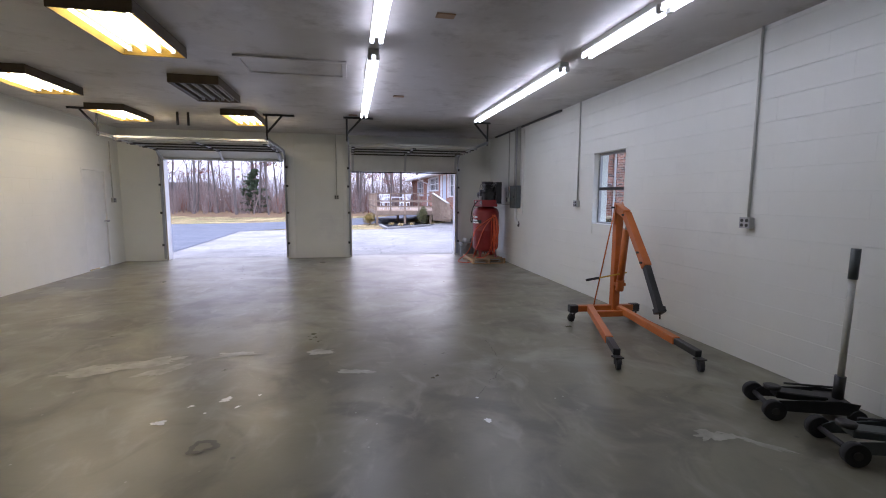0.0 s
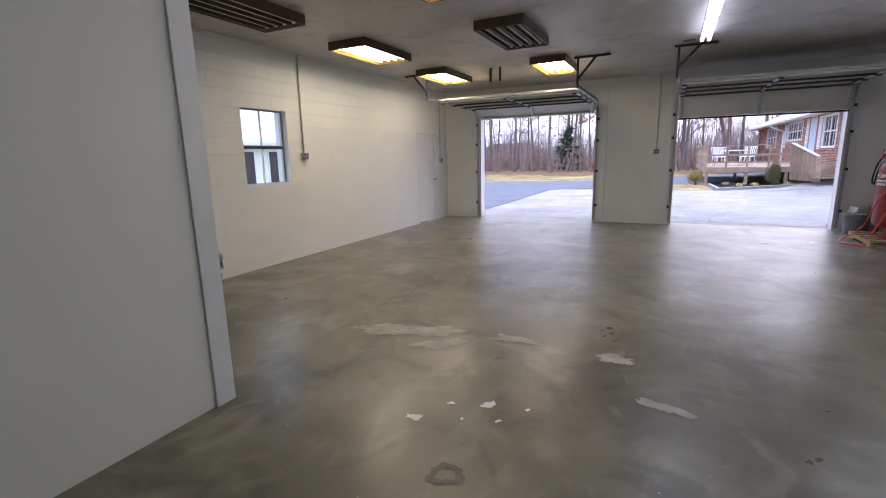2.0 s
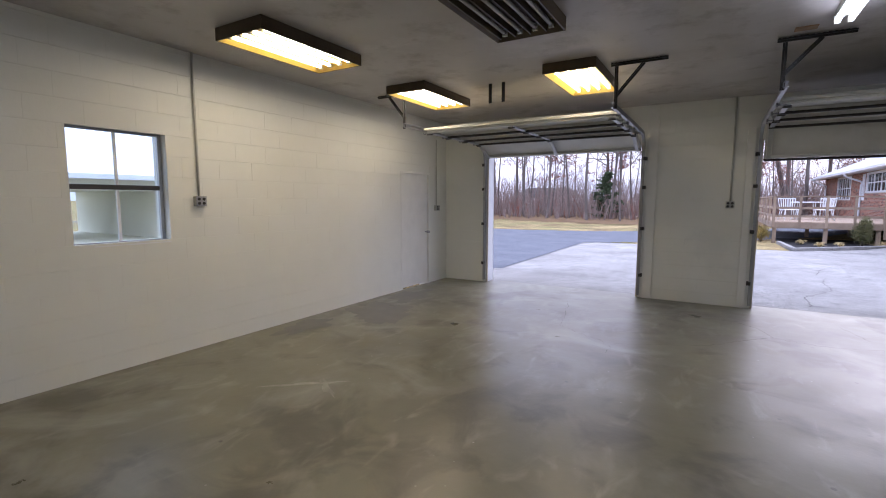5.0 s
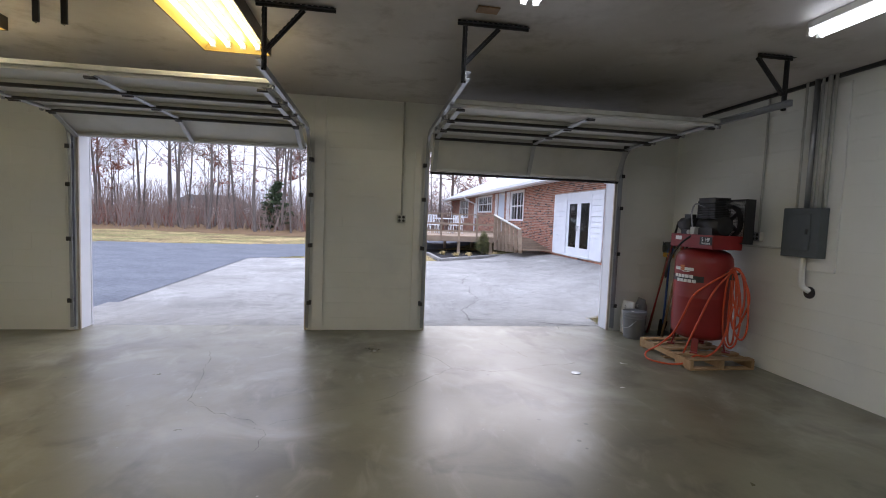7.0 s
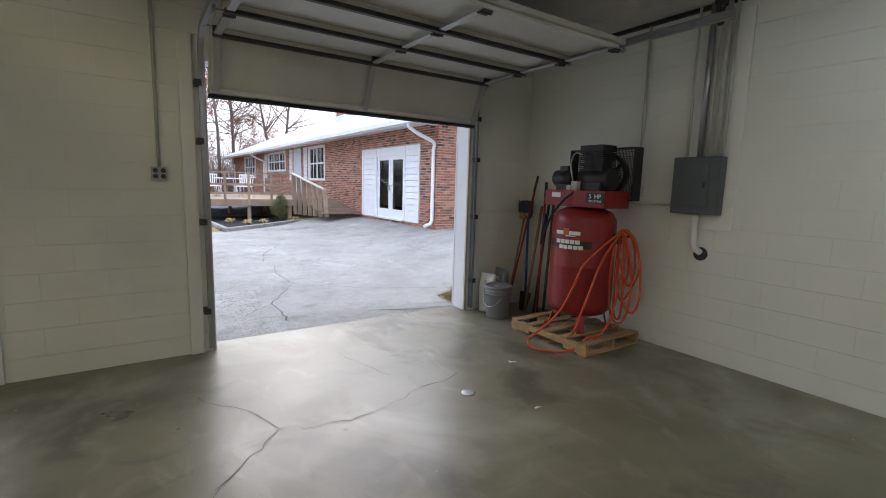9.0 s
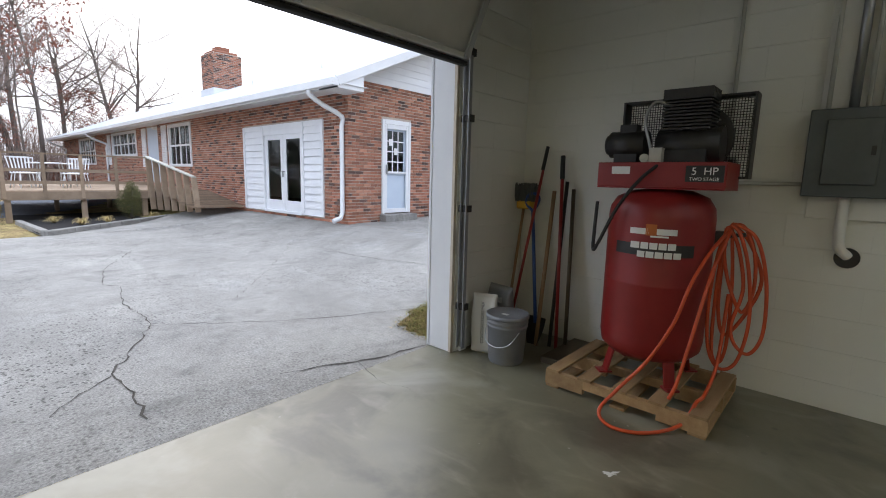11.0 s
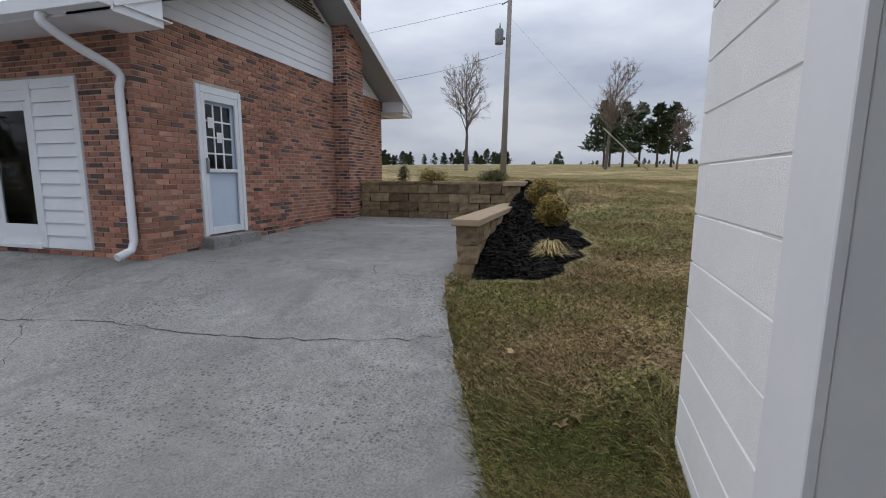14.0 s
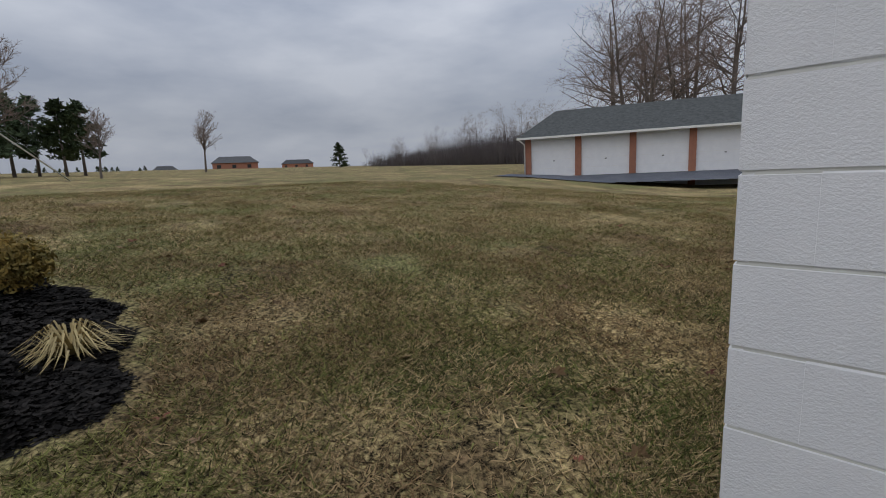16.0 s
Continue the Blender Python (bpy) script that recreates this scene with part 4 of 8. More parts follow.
def strip_sheet(name, x0, x1, y0, y1, d, material, label, category, keep, lift, height=ground_height):
    nx, ny = int((x1 - x0) / d) + 1, int((y1 - y0) / d) + 1
    return sheet(name, [x0 + (x1 - x0) * i / nx for i in range(nx + 1)], [y0 + (y1 - y0) * j / ny for j in range(ny + 1)], height, material, label, category, keep, lift)


def slab_only(x, y):
    return slab_height(x, y)


def apron():
    ys = [YF + WT - 0.01 + 0.06 * j for j in range(int(12.4 / 0.06))]
    n = 130
    verts, faces = [], []
    for y in ys:
        lo, hi = apron_left(y), max(apron_left(y) + 0.05, apron_right(y))
        for i in range(n + 1):
            x = lo + (hi - lo) * i / n
            verts.append((x, y, slab_height(x, y)))
    for j in range(len(ys) - 1):
        for i in range(n):
            q = j * (n + 1) + i
            faces.append((q, q + 1, q + n + 2, q + n + 1))
    me = bpy.data.meshes.new("pavement_apron")
    me.from_pydata(verts, [], faces)
    me.polygons.foreach_set("use_smooth", [True] * len(faces))
    me.materials.append(M_CONC)
    return tagged(new("pavement_apron", me), "cracked weathered concrete apron and patio", "pavement", "", "structure")


apron()
strip_sheet("pavement_patio", 6.46, 11.6, 14.28, 18.4, 0.15, M_CONC, "weathered concrete patio beside the gable wall", "pavement", None, 0.0, slab_only)


def on_drive(x, y):
    c = 17.5 + 0.075 * (x + 9) ** 1.0 + 0.055 * max(0.0, x + 9) ** 2
    if x > XL - WT - 0.05 and y < YF + WT + 0.6:
        return False
    if x < -4.6 and y < 21 + 0.4 * (x + 9):
        return x > -10.5 and y > 4
    return -60 < x < 14 and abs(y - (c + 6.5)) < 3.6 + 0.05 * max(0, x + 4) and y > 14


strip_sheet("road_drive", -40, 14, 4, 46, 0.3, M_ASPH, "blue-grey asphalt driveway", "road", on_drive, 0.012)
strip_sheet("ground_leaf_litter", -60, 40, 36, 75, 1.0, M_LEAF_FLOOR, "brown leaf litter under the bare woods", "leaf litter", lambda x, y: y > 37 + 1.2 * math.sin(x * 0.3) + 0.02 * abs(x), 0.02)
# ---- house ----
HX0, HX1, HY0, HY1 = 6.294, 13.5, 18.255, 47.0
HZ = 3.06
RIDGE_X, RIDGE_Z, EAVE_Z = 9.9, 5.05, 3.12
EAVE_X0, EAVE_X1 = 5.62, 14.18
FDOORS = (19.2, 22.9, 0.40, 2.57)
GDOOR = (7.22, 8.10, 0.50, 2.62)
HWINS = [(26.75, 28.85, 1.53, 2.98), (32.6, 36.3, 1.97, 3.0), (39.5, 43.0, 1.6, 3.0)]
HDOOR = (30.0, 31.2, 0.95, 3.0)

house = thing("brick_house", "long red brick ranch house with white metal roof", "house")
bm = bmesh.new()
holes = [FDOORS, HDOOR] + HWINS
for a, b, lo, hi in wall_rects(HY0, HY1, 0.0, HZ, holes):
    box(bm, HX0 + 0.012, HX0 + 0.2, max(a, HY0 + 0.2), b, lo, hi)
W_FRONT = part("wall", bm, M_MORTAR, house, "brick front wall with mortar joints")
bm = bmesh.new()
for a, b, lo, hi in wall_rects(HX0 + 0.0125, HX1, 0.0, 3.34, [GDOOR]):
    box(bm, a, b, HY0 + 0.012, HY0 + 0.2, lo, hi)
W_GABLE = part("wall", bm, M_MORTAR, house, "brick gable wall with mortar joints")
part("wall", boxes((HX1 - 0.2, HX1, HY0 + 0.2, HY1, 0, HZ), (HX0 + 0.2, HX1 - 0.2, HY1 - 0.2, HY1, 0, HZ)), M_BRICK, house, "brick rear walls")
part("room_floor", boxes((HX0 + 0.2, HX1 - 0.2, HY0 + 0.2, HY1 - 0.2, 0.2, 0.46)), M_DECK, house, "dim interior floor")
part("room_ceiling", boxes((HX0 + 0.2, HX1 - 0.2, HY0 + 0.2, HY1 - 0.2, 2.9, 2.96)), M_TRIM, house, "dim interior ceiling")
part("room_partition", boxes((HX0 + 3.4, HX0 + 3.5, HY0 + 0.2, HY1 - 0.2, 0.46, 2.9)), M_PLASTER, house, "plain interior partition")

# gable siding, each board lapped
apex = RIDGE_Z - 0.14
nb = 11
for k in range(nb):
    z0 = 3.34 + k * 0.152
    z1 = z0 + 0.152
    slope = (RIDGE_Z - EAVE_Z) / (RIDGE_X - EAVE_X0)

    def half(z):
        return max(0.0, (apex - z) / slope)
    h0, h1 = half(z0), half(z1)
    if h0 < 0.05:
        break
    h0 = min(h0, (HX1 - HX0) / 2 + 0.0)
    h1 = min(h1, (HX1 - HX0) / 2 + 0.0)
    bm = bmesh.new()
    vs = [bm.verts.new(p) for p in ((RIDGE_X - h0, HY0 - 0.016, z0), (RIDGE_X + h0, HY0 - 0.016, z0), (RIDGE_X + h1, HY0 - 0.002, z1), (RIDGE_X - h1, HY0 - 0.002, z1),
                                     (RIDGE_X - h0, HY0 + 0.1, z0), (RIDGE_X + h0, HY0 + 0.1, z0), (RIDGE_X + h1, HY0 + 0.1, z1), (RIDGE_X - h1, HY0 + 0.1, z1))]
    for f in ((0, 1, 2, 3), (7, 6, 5, 4), (1, 0, 4, 5), (2, 1, 5, 6), (3, 2, 6, 7), (0, 3, 7, 4)):
        bm.faces.new([vs[i] for i in f])
    part("siding_board", bm, M_WHITE, house)
bm = bmesh.new()
for k in range(6):
    z = 4.42 + k * 0.05
    hw = (4.80 - z) / slope * 0.9
    box(bm, RIDGE_X - hw, RIDGE_X + hw, HY0 - 0.03, HY0 - 0.012, z, z + 0.03)
part("gable_vent", bm, M_BROWNHOUSING, house, "dark louvred gable vent")

# roof: two slopes with standing ribs, soffits, fascia
RY0, RY1 = HY0 - 0.62, HY1 + 0.5
bm = bmesh.new()
for sx, ex in ((-1, EAVE_X0), (1, EAVE_X1)):
    a, b = Vector((ex, 0, EAVE_Z)), Vector((RIDGE_X, 0, RIDGE_Z))
    d = (b - a)
    vs = []
    for y in (RY0, RY1):
        for p in (a, b, b + Vector((0, 0, 0.05)), a + Vector((0, 0, 0.05))):
            vs.append(bm.verts.new((p.x, y, p.z)))
    for f in ((0, 1, 2, 3), (7, 6, 5, 4), (0, 4, 5, 1), (1, 5, 6, 2), (2, 6, 7, 3), (3, 7, 4, 0)):
        bm.faces.new([vs[i] for i in f])
roof = part("roof", bm, M_ROOFW, house, "white ribbed metal roof")
for k in range(int((RY1 - RY0) / 0.23)):
    bm = bmesh.new()
    y = RY0 + 0.05 + k * 0.23
    beam(bm, (EAVE_X0 - 0.02, y, EAVE_Z + 0.058), (RIDGE_X, y, RIDGE_Z + 0.058), 0.03, 0.02)
    part("roof_rib", bm, M_ROOFW, roof)
bm = boxes((EAVE_X0 + 0.02, HX0 + 0.05, RY0, RY1, EAVE_Z - 0.06, EAVE_Z - 0.045), (HX1 - 0.05, EAVE_X1 - 0.02, RY0, RY1, EAVE_Z - 0.06, EAVE_Z - 0.045))
part("soffit", bm, M_WHITE, house, "white vented soffit")
bm = boxes((EAVE_X0, EAVE_X0 + 0.02, RY0, RY1, EAVE_Z - 0.14, EAVE_Z + 0.02), (EAVE_X1 - 0.02, EAVE_X1, RY0, RY1, EAVE_Z - 0.14, EAVE_Z + 0.02))
part("fascia", bm, M_WHITE, house, "white fascia board", 0.004)
for sx, ex in ((-1, EAVE_X0), (1, EAVE_X1)):
    bm = bmesh.new()
    beam(bm, (ex, RY0 + 0.01, EAVE_Z - 0.02), (RIDGE_X, RY0 + 0.01, RIDGE_Z - 0.02), 0.025, 0.17)
    part("rake_board", bm, M_WHITE, house, "white rake board", 0.004)
    bm = bmesh.new()
    xin = ex - sx * 0.02
    vs = [bm.verts.new(p) for p in ((ex, RY0 + 0.02, EAVE_Z - 0.06), (RIDGE_X, RY0 + 0.02, RIDGE_Z - 0.06), (RIDGE_X, HY0 + 0.02, RIDGE_Z - 0.06), (ex, HY0 + 0.02, EAVE_Z - 0.06))]
    bm.faces.new(vs if sx < 0 else vs[::-1])
    bmesh.ops.solidify(bm, geom=bm.faces[:], thickness=0.02)
    part("rake_soffit", bm, M_WHITE, house, "white rake soffit")
    # boxed return at the eave corner
    x0, x1 = sorted((ex, ex - sx * 0.62))
    bm = bmesh.new()
    zt = EAVE_Z + 0.62 * slope
    pts = ((ex, EAVE_Z - 0.14), (ex - sx * 0.62, EAVE_Z - 0.14), (ex - sx * 0.62, zt - 0.06), (ex, EAVE_Z - 0.02))
    f0 = [bm.verts.new((x, RY0 + 0.025, z)) for x, z in pts]
    f1 = [bm.verts.new((x, HY0 - 0.0, z)) for x, z in pts]
    bm.faces.new(f0 if sx < 0 else f0[::-1])
    bm.faces.new(f1[::-1] if sx < 0 else f1)
    for k in range(4):
        bm.faces.new((f0[k], f0[(k + 1) % 4], f1[(k + 1) % 4], f1[k]))
    bmesh.ops.recalc_face_normals(bm, faces=bm.faces[:])
    part("eave_return", bm, M_WHITE, house, "white boxed eave return")
# gutter and downspouts
bm = boxes((EAVE_X0 - 0.12, EAVE_X0 - 0.002, RY0, RY1, EAVE_Z - 0.11, EAVE_Z - 0.1), (EAVE_X0 - 0.13, EAVE_X0 - 0.12, RY0, RY1, EAVE_Z - 0.11, EAVE_Z + 0.02), (EAVE_X0 - 0.12, EAVE_X0 - 0.002, RY0, RY0 + 0.01, EAVE_Z - 0.1, EAVE_Z + 0.02))
part("gutter", bm, M_WHITE, house, "white metal gutter", 0.003)
for y in (18.52, 37.2, 46.6):
    bm = bmesh.new()
    x = HX0 - 0.05
    line = smooth_line([(EAVE_X0 - 0.06, y, EAVE_Z - 0.1), (EAVE_X0 - 0.05, y, EAVE_Z - 0.2), (EAVE_X0 + 0.2, y - 0.06, EAVE_Z - 0.36), (x, y - 0.12, EAVE_Z - 0.55), (x, y - 0.12, EAVE_Z - 0.75)], 5)
    line += [Vector((x, y - 0.12, 1.5)), Vector((x, y - 0.12, slab_height(x, y) + 0.25)), Vector((x - 0.05, y - 0.12, slab_height(x, y) + 0.14)), Vector((x - 0.24, y - 0.12, slab_height(x, y) + 0.08))]
    sweep(bm, line, 0.05, 8)
    part("downspout", bm, M_WHITE, house, "white metal downspout")


def brick_stack(parent, x0, x1, y0, y1, z0, z1, name="chimney"):
    c = part(name, boxes((x0 + 0.01, x1 - 0.01, y0 + 0.01, y1 - 0.01, z0, z1)), M_MORTAR, parent, "brick chimney")
    return c


CH = (11.0, 11.75, 17.92, 18.26)
chim = brick_stack(house, CH[0], CH[1], CH[2], CH[3], 0.3, 6.15)
chim2 = brick_stack(house, 8.75, 9.95, 30.7, 31.9, 4.3, 6.3)
part("chimney_cap", boxes((CH[0] + 0.12, CH[1] - 0.12, 17.98, 18.2, 6.15, 6.32)), M_BRICK, chim)
part("chimney_cap", boxes((9.1, 9.6, 31.05, 31.55, 6.42, 6.62)), M_BRICK, chim2)
part("chimney_crown", boxes((8.85, 9.85, 30.8, 31.8, 6.3, 6.42)), M_BRICK, chim2, "stepped brick crown", 0.02)
part("flashing", boxes((8.7, 10.0, 30.64, 31.96, 4.3, 4.86)), M_ROOFW, chim2, "pale metal flashing")
for vx, vy in ((8.6, 22.6), (9.0, 27.8)):
    bm = bmesh.new()
    vz = EAVE_Z + slope * (vx - EAVE_X0)
    rod(bm, (vx, vy, vz - 0.05), (vx, vy, vz + 0.42), 0.045, seg=10)
    part("vent_pipe", bm, M_WHITE, house, "white plumbing vent pipe")

# french doors in a siding panel
fd = part("french_door", boxes((HX0 - 0.02, HX0 + 0.12, FDOORS[0], FDOORS[1], FDOORS[3] - 0.12, FDOORS[3])), M_WHITE, house, "white french doors set in white siding")
for y0, y1 in ((FDOORS[0], 19.98), (21.88, FDOORS[1])):
    for k in range(12):
        z0 = FDOORS[2] + k * 0.171
        bm = bmesh.new()
        vs = [bm.verts.new(p) for p in ((HX0 - 0.028, y0, z0), (HX0 - 0.028, y1, z0), (HX0 + 0.0, y1, z0 + 0.168), (HX0 + 0.0, y0, z0 + 0.168), (HX0 + 0.1, y0, z0), (HX0 + 0.1, y1, z0), (HX0 + 0.1, y1, z0 + 0.171), (HX0 + 0.1, y0, z0 + 0.171))]
        for f in ((1, 0, 3, 2), (4, 5, 6, 7), (0, 1, 5, 4), (1, 2, 6, 5), (2, 3, 7, 6), (3, 0, 4, 7)):
            bm.faces.new([vs[i] for i in f])
        part("siding_board", bm, M_WHITE, fd)
for y in (FDOORS[0] - 0.02, FDOORS[1] + 0.02, 19.98, 21.88):
    part("casing", boxes((HX0 - 0.035, HX0 + 0.06, y - 0.045, y + 0.045, FDOORS[2], FDOORS[3] - 0.001)), M_WHITE, fd, "", 0.004)
part("head_panel", boxes((HX0 - 0.015, HX0 + 0.1, 20.025, 21.835, 2.32, 2.449)), M_WHITE, fd)
part("threshold", boxes((HX0 - 0.05, HX0 + 0.12, 20.025, 21.835, 0.38, 0.44)), M_WHITE, fd, "", 0.004)
for y0, y1 in ((20.03, 20.925), (20.935, 21.83)):
    f = 0.13
    leaf = part("door_leaf", boxes((HX0 + 0.02, HX0 + 0.06, y0, y0 + f, 0.44, 2.32), (HX0 + 0.02, HX0 + 0.06, y1 - f, y1, 0.44, 2.32), (HX0 + 0.02, HX0 + 0.06, y0 + f, y1 - f, 0.44, 0.7), (HX0 + 0.02, HX0 + 0.06, y0 + f, y1 - f, 2.2, 2.32)), M_WHITE, fd, "", 0.003)
    p = part("pane", boxes((HX0 + 0.035, HX0 + 0.041, y0 + f, y1 - f, 0.7, 2.2)), M_DARKGLASS, leaf)
    p.visible_shadow = False
for y in (20.87, 20.99):
    bm = bmesh.new()
    rod(bm, (HX0 + 0.02, y, 1.42), (HX0 - 0.04, y, 1.42), 0.01, seg=8)
    beam(bm, (HX0 - 0.04, y, 1.42), (HX0 - 0.04, y, 1.28), 0.02, 0.02)
    part("door_handle", bm, M_STEEL, fd, "steel lever handle")


def house_window(y0, y1, z0, z1, n):
    w = part("window", boxes((HX0 - 0.02, HX0 + 0.1, y0, y1, z0, z0 + 0.09), (HX0 - 0.02, HX0 + 0.1, y0, y1, z1 - 0.1, z1), (HX0 - 0.02, HX0 + 0.1, y0, y0 + 0.09, z0 + 0.09, z1 - 0.1), (HX0 - 0.02, HX0 + 0.1, y1 - 0.09, y1, z0 + 0.09, z1 - 0.1)), M_WHITE, house, "white double hung window", 0.004)
    step = (y1 - y0 - 0.18) / n
    for k in range(n):
        a = y0 + 0.09 + k * step
        zm = (z0 + z1) / 2
        f = 0.05
        part("sash", boxes((HX0 + 0.02, HX0 + 0.06, a, a + f, z0 + 0.09, z1 - 0.1), (HX0 + 0.02, HX0 + 0.06, a + step - f, a + step, z0 + 0.09, z1 - 0.1), (HX0 + 0.02, HX0 + 0.06, a + f, a + step - f, zm - 0.03, zm + 0.03)), M_WHITE, w, "", 0.003)
        part("muntin", boxes((HX0 + 0.03, HX0 + 0.05, a + step / 2 - 0.012, a + step / 2 + 0.012, z0 + 0.09, zm - 0.03), (HX0 + 0.03, HX0 + 0.05, a + step / 2 - 0.012, a + step / 2 + 0.012, zm + 0.03, z1 - 0.1)), M_WHITE, w)
        p = part("pane", boxes((HX0 + 0.045, HX0 + 0.05, a + f, a + step - f, z0 + 0.09, z1 - 0.1)), M_DARKGLASS, w)
        p.visible_shadow = False


for n, w in zip((2, 3, 3), HWINS):
    house_window(*w, n)
for y0, y1, z0, z1 in ((29.0, 29.5, 1.5, 3.0), (31.3, 31.8, 1.5, 3.0), (36.5, 37.0, 1.6, 3.0)):
    bm = boxes(*[(HX0 - 0.03, HX0 - 0.002, y0, y1, z0 + k * 0.06, z0 + k * 0.06 + 0.052) for k in range(int((z1 - z0) / 0.06))])
    part("shutter", bm, M_WHITE, house, "white louvred shutter")
dr = part("front_door", boxes((HX0 + 0.02, HX0 + 0.08, HDOOR[0], HDOOR[1], HDOOR[2], HDOOR[3])), M_DOORBLUE, house, "pale glazed front door", 0.004)
bm = bmesh.new()
box(bm, HX0 - 0.25, HX0 - 0.1, 29.6, 29.75, 2.86, 2.94)
part("porch_light", bm, M_LABELW, house, "small white porch light under the eave", 0.01)

# gable door with storm door
gx0, gx1, gz0, gz1 = GDOOR
gd = part("gable_door", boxes((gx0, gx0 + 0.07, HY0 - 0.03, HY0 + 0.1, gz0, gz1), (gx1 - 0.07, gx1, HY0 - 0.03, HY0 + 0.1, gz0, gz1), (gx0 + 0.07, gx1 - 0.07, HY0 - 0.03, HY0 + 0.1, gz1 - 0.1, gz1)), M_WHITE, house, "white storm door with nine-pane glass over a pale blue panel", 0.005)
lx0, lx1 = gx0 + 0.075, gx1 - 0.075
part("storm_frame", boxes((lx0, lx0 + 0.07, HY0 - 0.025, HY0 + 0.005, gz0 + 0.02, gz1 - 0.1), (lx1 - 0.07, lx1, HY0 - 0.025, HY0 + 0.005, gz0 + 0.02, gz1 - 0.1), (lx0 + 0.07, lx1 - 0.07, HY0 - 0.025, HY0 + 0.005, gz0 + 0.02, gz0 + 0.12), (lx0 + 0.07, lx1 - 0.07, HY0 - 0.025, HY0 + 0.005, gz1 - 0.2, gz1 - 0.1), (lx0 + 0.07, lx1 - 0.07, HY0 - 0.025, HY0 + 0.005, 1.42, 1.47)), M_WHITE, gd, "", 0.004)
leafd = part("door_leaf", boxes((lx0, lx1, HY0 + 0.03, HY0 + 0.07, gz0 + 0.02, 1.46), (lx0, lx0 + 0.11, HY0 + 0.03, HY0 + 0.07, 1.46, 2.5), (lx1 - 0.11, lx1, HY0 + 0.03, HY0 + 0.07, 1.46, 2.5), (lx0 + 0.11, lx1 - 0.11, HY0 + 0.03, HY0 + 0.07, 2.38, 2.5)), M_DOORBLUE, gd, "pale blue door leaf")
for k in range(2):
    x = lx0 + 0.11 + (lx1 - lx0 - 0.22) * (k + 1) / 3
    part("muntin", boxes((x - 0.012, x + 0.012, HY0 + 0.035, HY0 + 0.06, 1.46, 2.38)), M_WHITE, leafd)
for k in range(3):
    z = 1.46 + 0.92 * (k + 1) / 4
    part("muntin", boxes((lx0 + 0.11, lx1 - 0.11, HY0 + 0.033, HY0 + 0.062, z - 0.012, z + 0.012)), M_WHITE, leafd)
p = part("pane", boxes((lx0 + 0.11, lx1 - 0.11, HY0 + 0.046, HY0 + 0.05, 1.46, 2.38)), M_DARKGLASS, leafd)
p.visible_shadow = False
part("door_paper", boxes((lx0 + 0.16, lx0 + 0.28, HY0 + 0.028, HY0 + 0.031, 2.05, 2.2), (lx0 + 0.32, lx0 + 0.42, HY0 + 0.028, HY0 + 0.031, 1.85, 2.0)), M_LABELW, leafd, "white paper notes on the glass")
bm = bmesh.new()
rod(bm, (lx0 + 0.035, HY0 - 0.06, 1.45), (lx0 + 0.035, HY0 - 0.06, 1.6), 0.012, seg=8)
box(bm, lx0 + 0.02, lx0 + 0.05, HY0 - 0.06, HY0 - 0.02, 1.4, 1.62)
part("door_handle", bm, M_STEEL, gd, "steel storm door handle", 0.003)
solid("door_step", boxes((gx0 - 0.06, gx1 + 0.06, HY0 - 0.22, HY0 + 0.01, 0.3, 0.495)), M_CONC, "concrete step below the gable door", "step", "structure", 0.01)

# ---- brickwork ----
BW, BH, BJ = 0.203, 0.0677, 0.012


def unit_brick(name, material, w=BW - BJ, h=BH - BJ, d=0.03, ch=0.003, cu=None):
    """A brick face in the y-z plane that looks towards -x."""
    cu = ch if cu is None else cu
    bm = bmesh.new()
    back = [bm.verts.new(p) for p in ((d, -w / 2, -h / 2), (d, w / 2, -h / 2), (d, w / 2, h / 2), (d, -w / 2, h / 2))]
    mid = [bm.verts.new(p) for p in ((ch, -w / 2, -h / 2), (ch, w / 2, -h / 2), (ch, w / 2, h / 2), (ch, -w / 2, h / 2))]
    fr = [bm.verts.new(p) for p in ((0, -w / 2 + cu, -h / 2 + ch), (0, w / 2 - cu, -h / 2 + ch), (0, w / 2 - cu, h / 2 - ch), (0, -w / 2 + cu, h / 2 - ch))]
    for a, b in ((back, mid), (mid, fr)):
        for k in range(4):
            bm.faces.new((a[k], a[(k + 1) % 4], b[(k + 1) % 4], b[k]))
    bm.faces.new(fr)
    bmesh.ops.recalc_face_normals(bm, faces=bm.faces[:])
    return mesh_of(name, bm, material)


def lay_courses(u0, u1, v0, v1, holes, w, h, shift=0.0):
    """Full and cut pieces (centre u, centre v, width) of a running bond, around openings."""
    out = []
    rows = int(round((v1 - v0) / h))
    for r in range(rows):
        zc = v0 + (r + 0.5) * h
        cuts = [(a, b) for a, b, lo, hi in holes if lo - 0.3 * h < zc < hi + 0.3 * h]
        spans = [(u0, u1)]
        for a, b in cuts:
            spans = [s for lo, hi in spans for s in ((lo, min(hi, a)), (max(lo, b), hi)) if s[1] - s[0] > 0.02]
        off = (w / 2 if r % 2 else 0.0) + shift
        for lo, hi in spans:
            k = math.floor((lo - u0 - off) / w)
            while True:
                a = u0 + off + k * w
                b = a + w
                if a >= hi:
                    break
                p, q = max(a, lo), min(b, hi)
                if q - p > 0.03:
                    out.append(((p + q) / 2, zc, q - p))
                k += 1
    return out


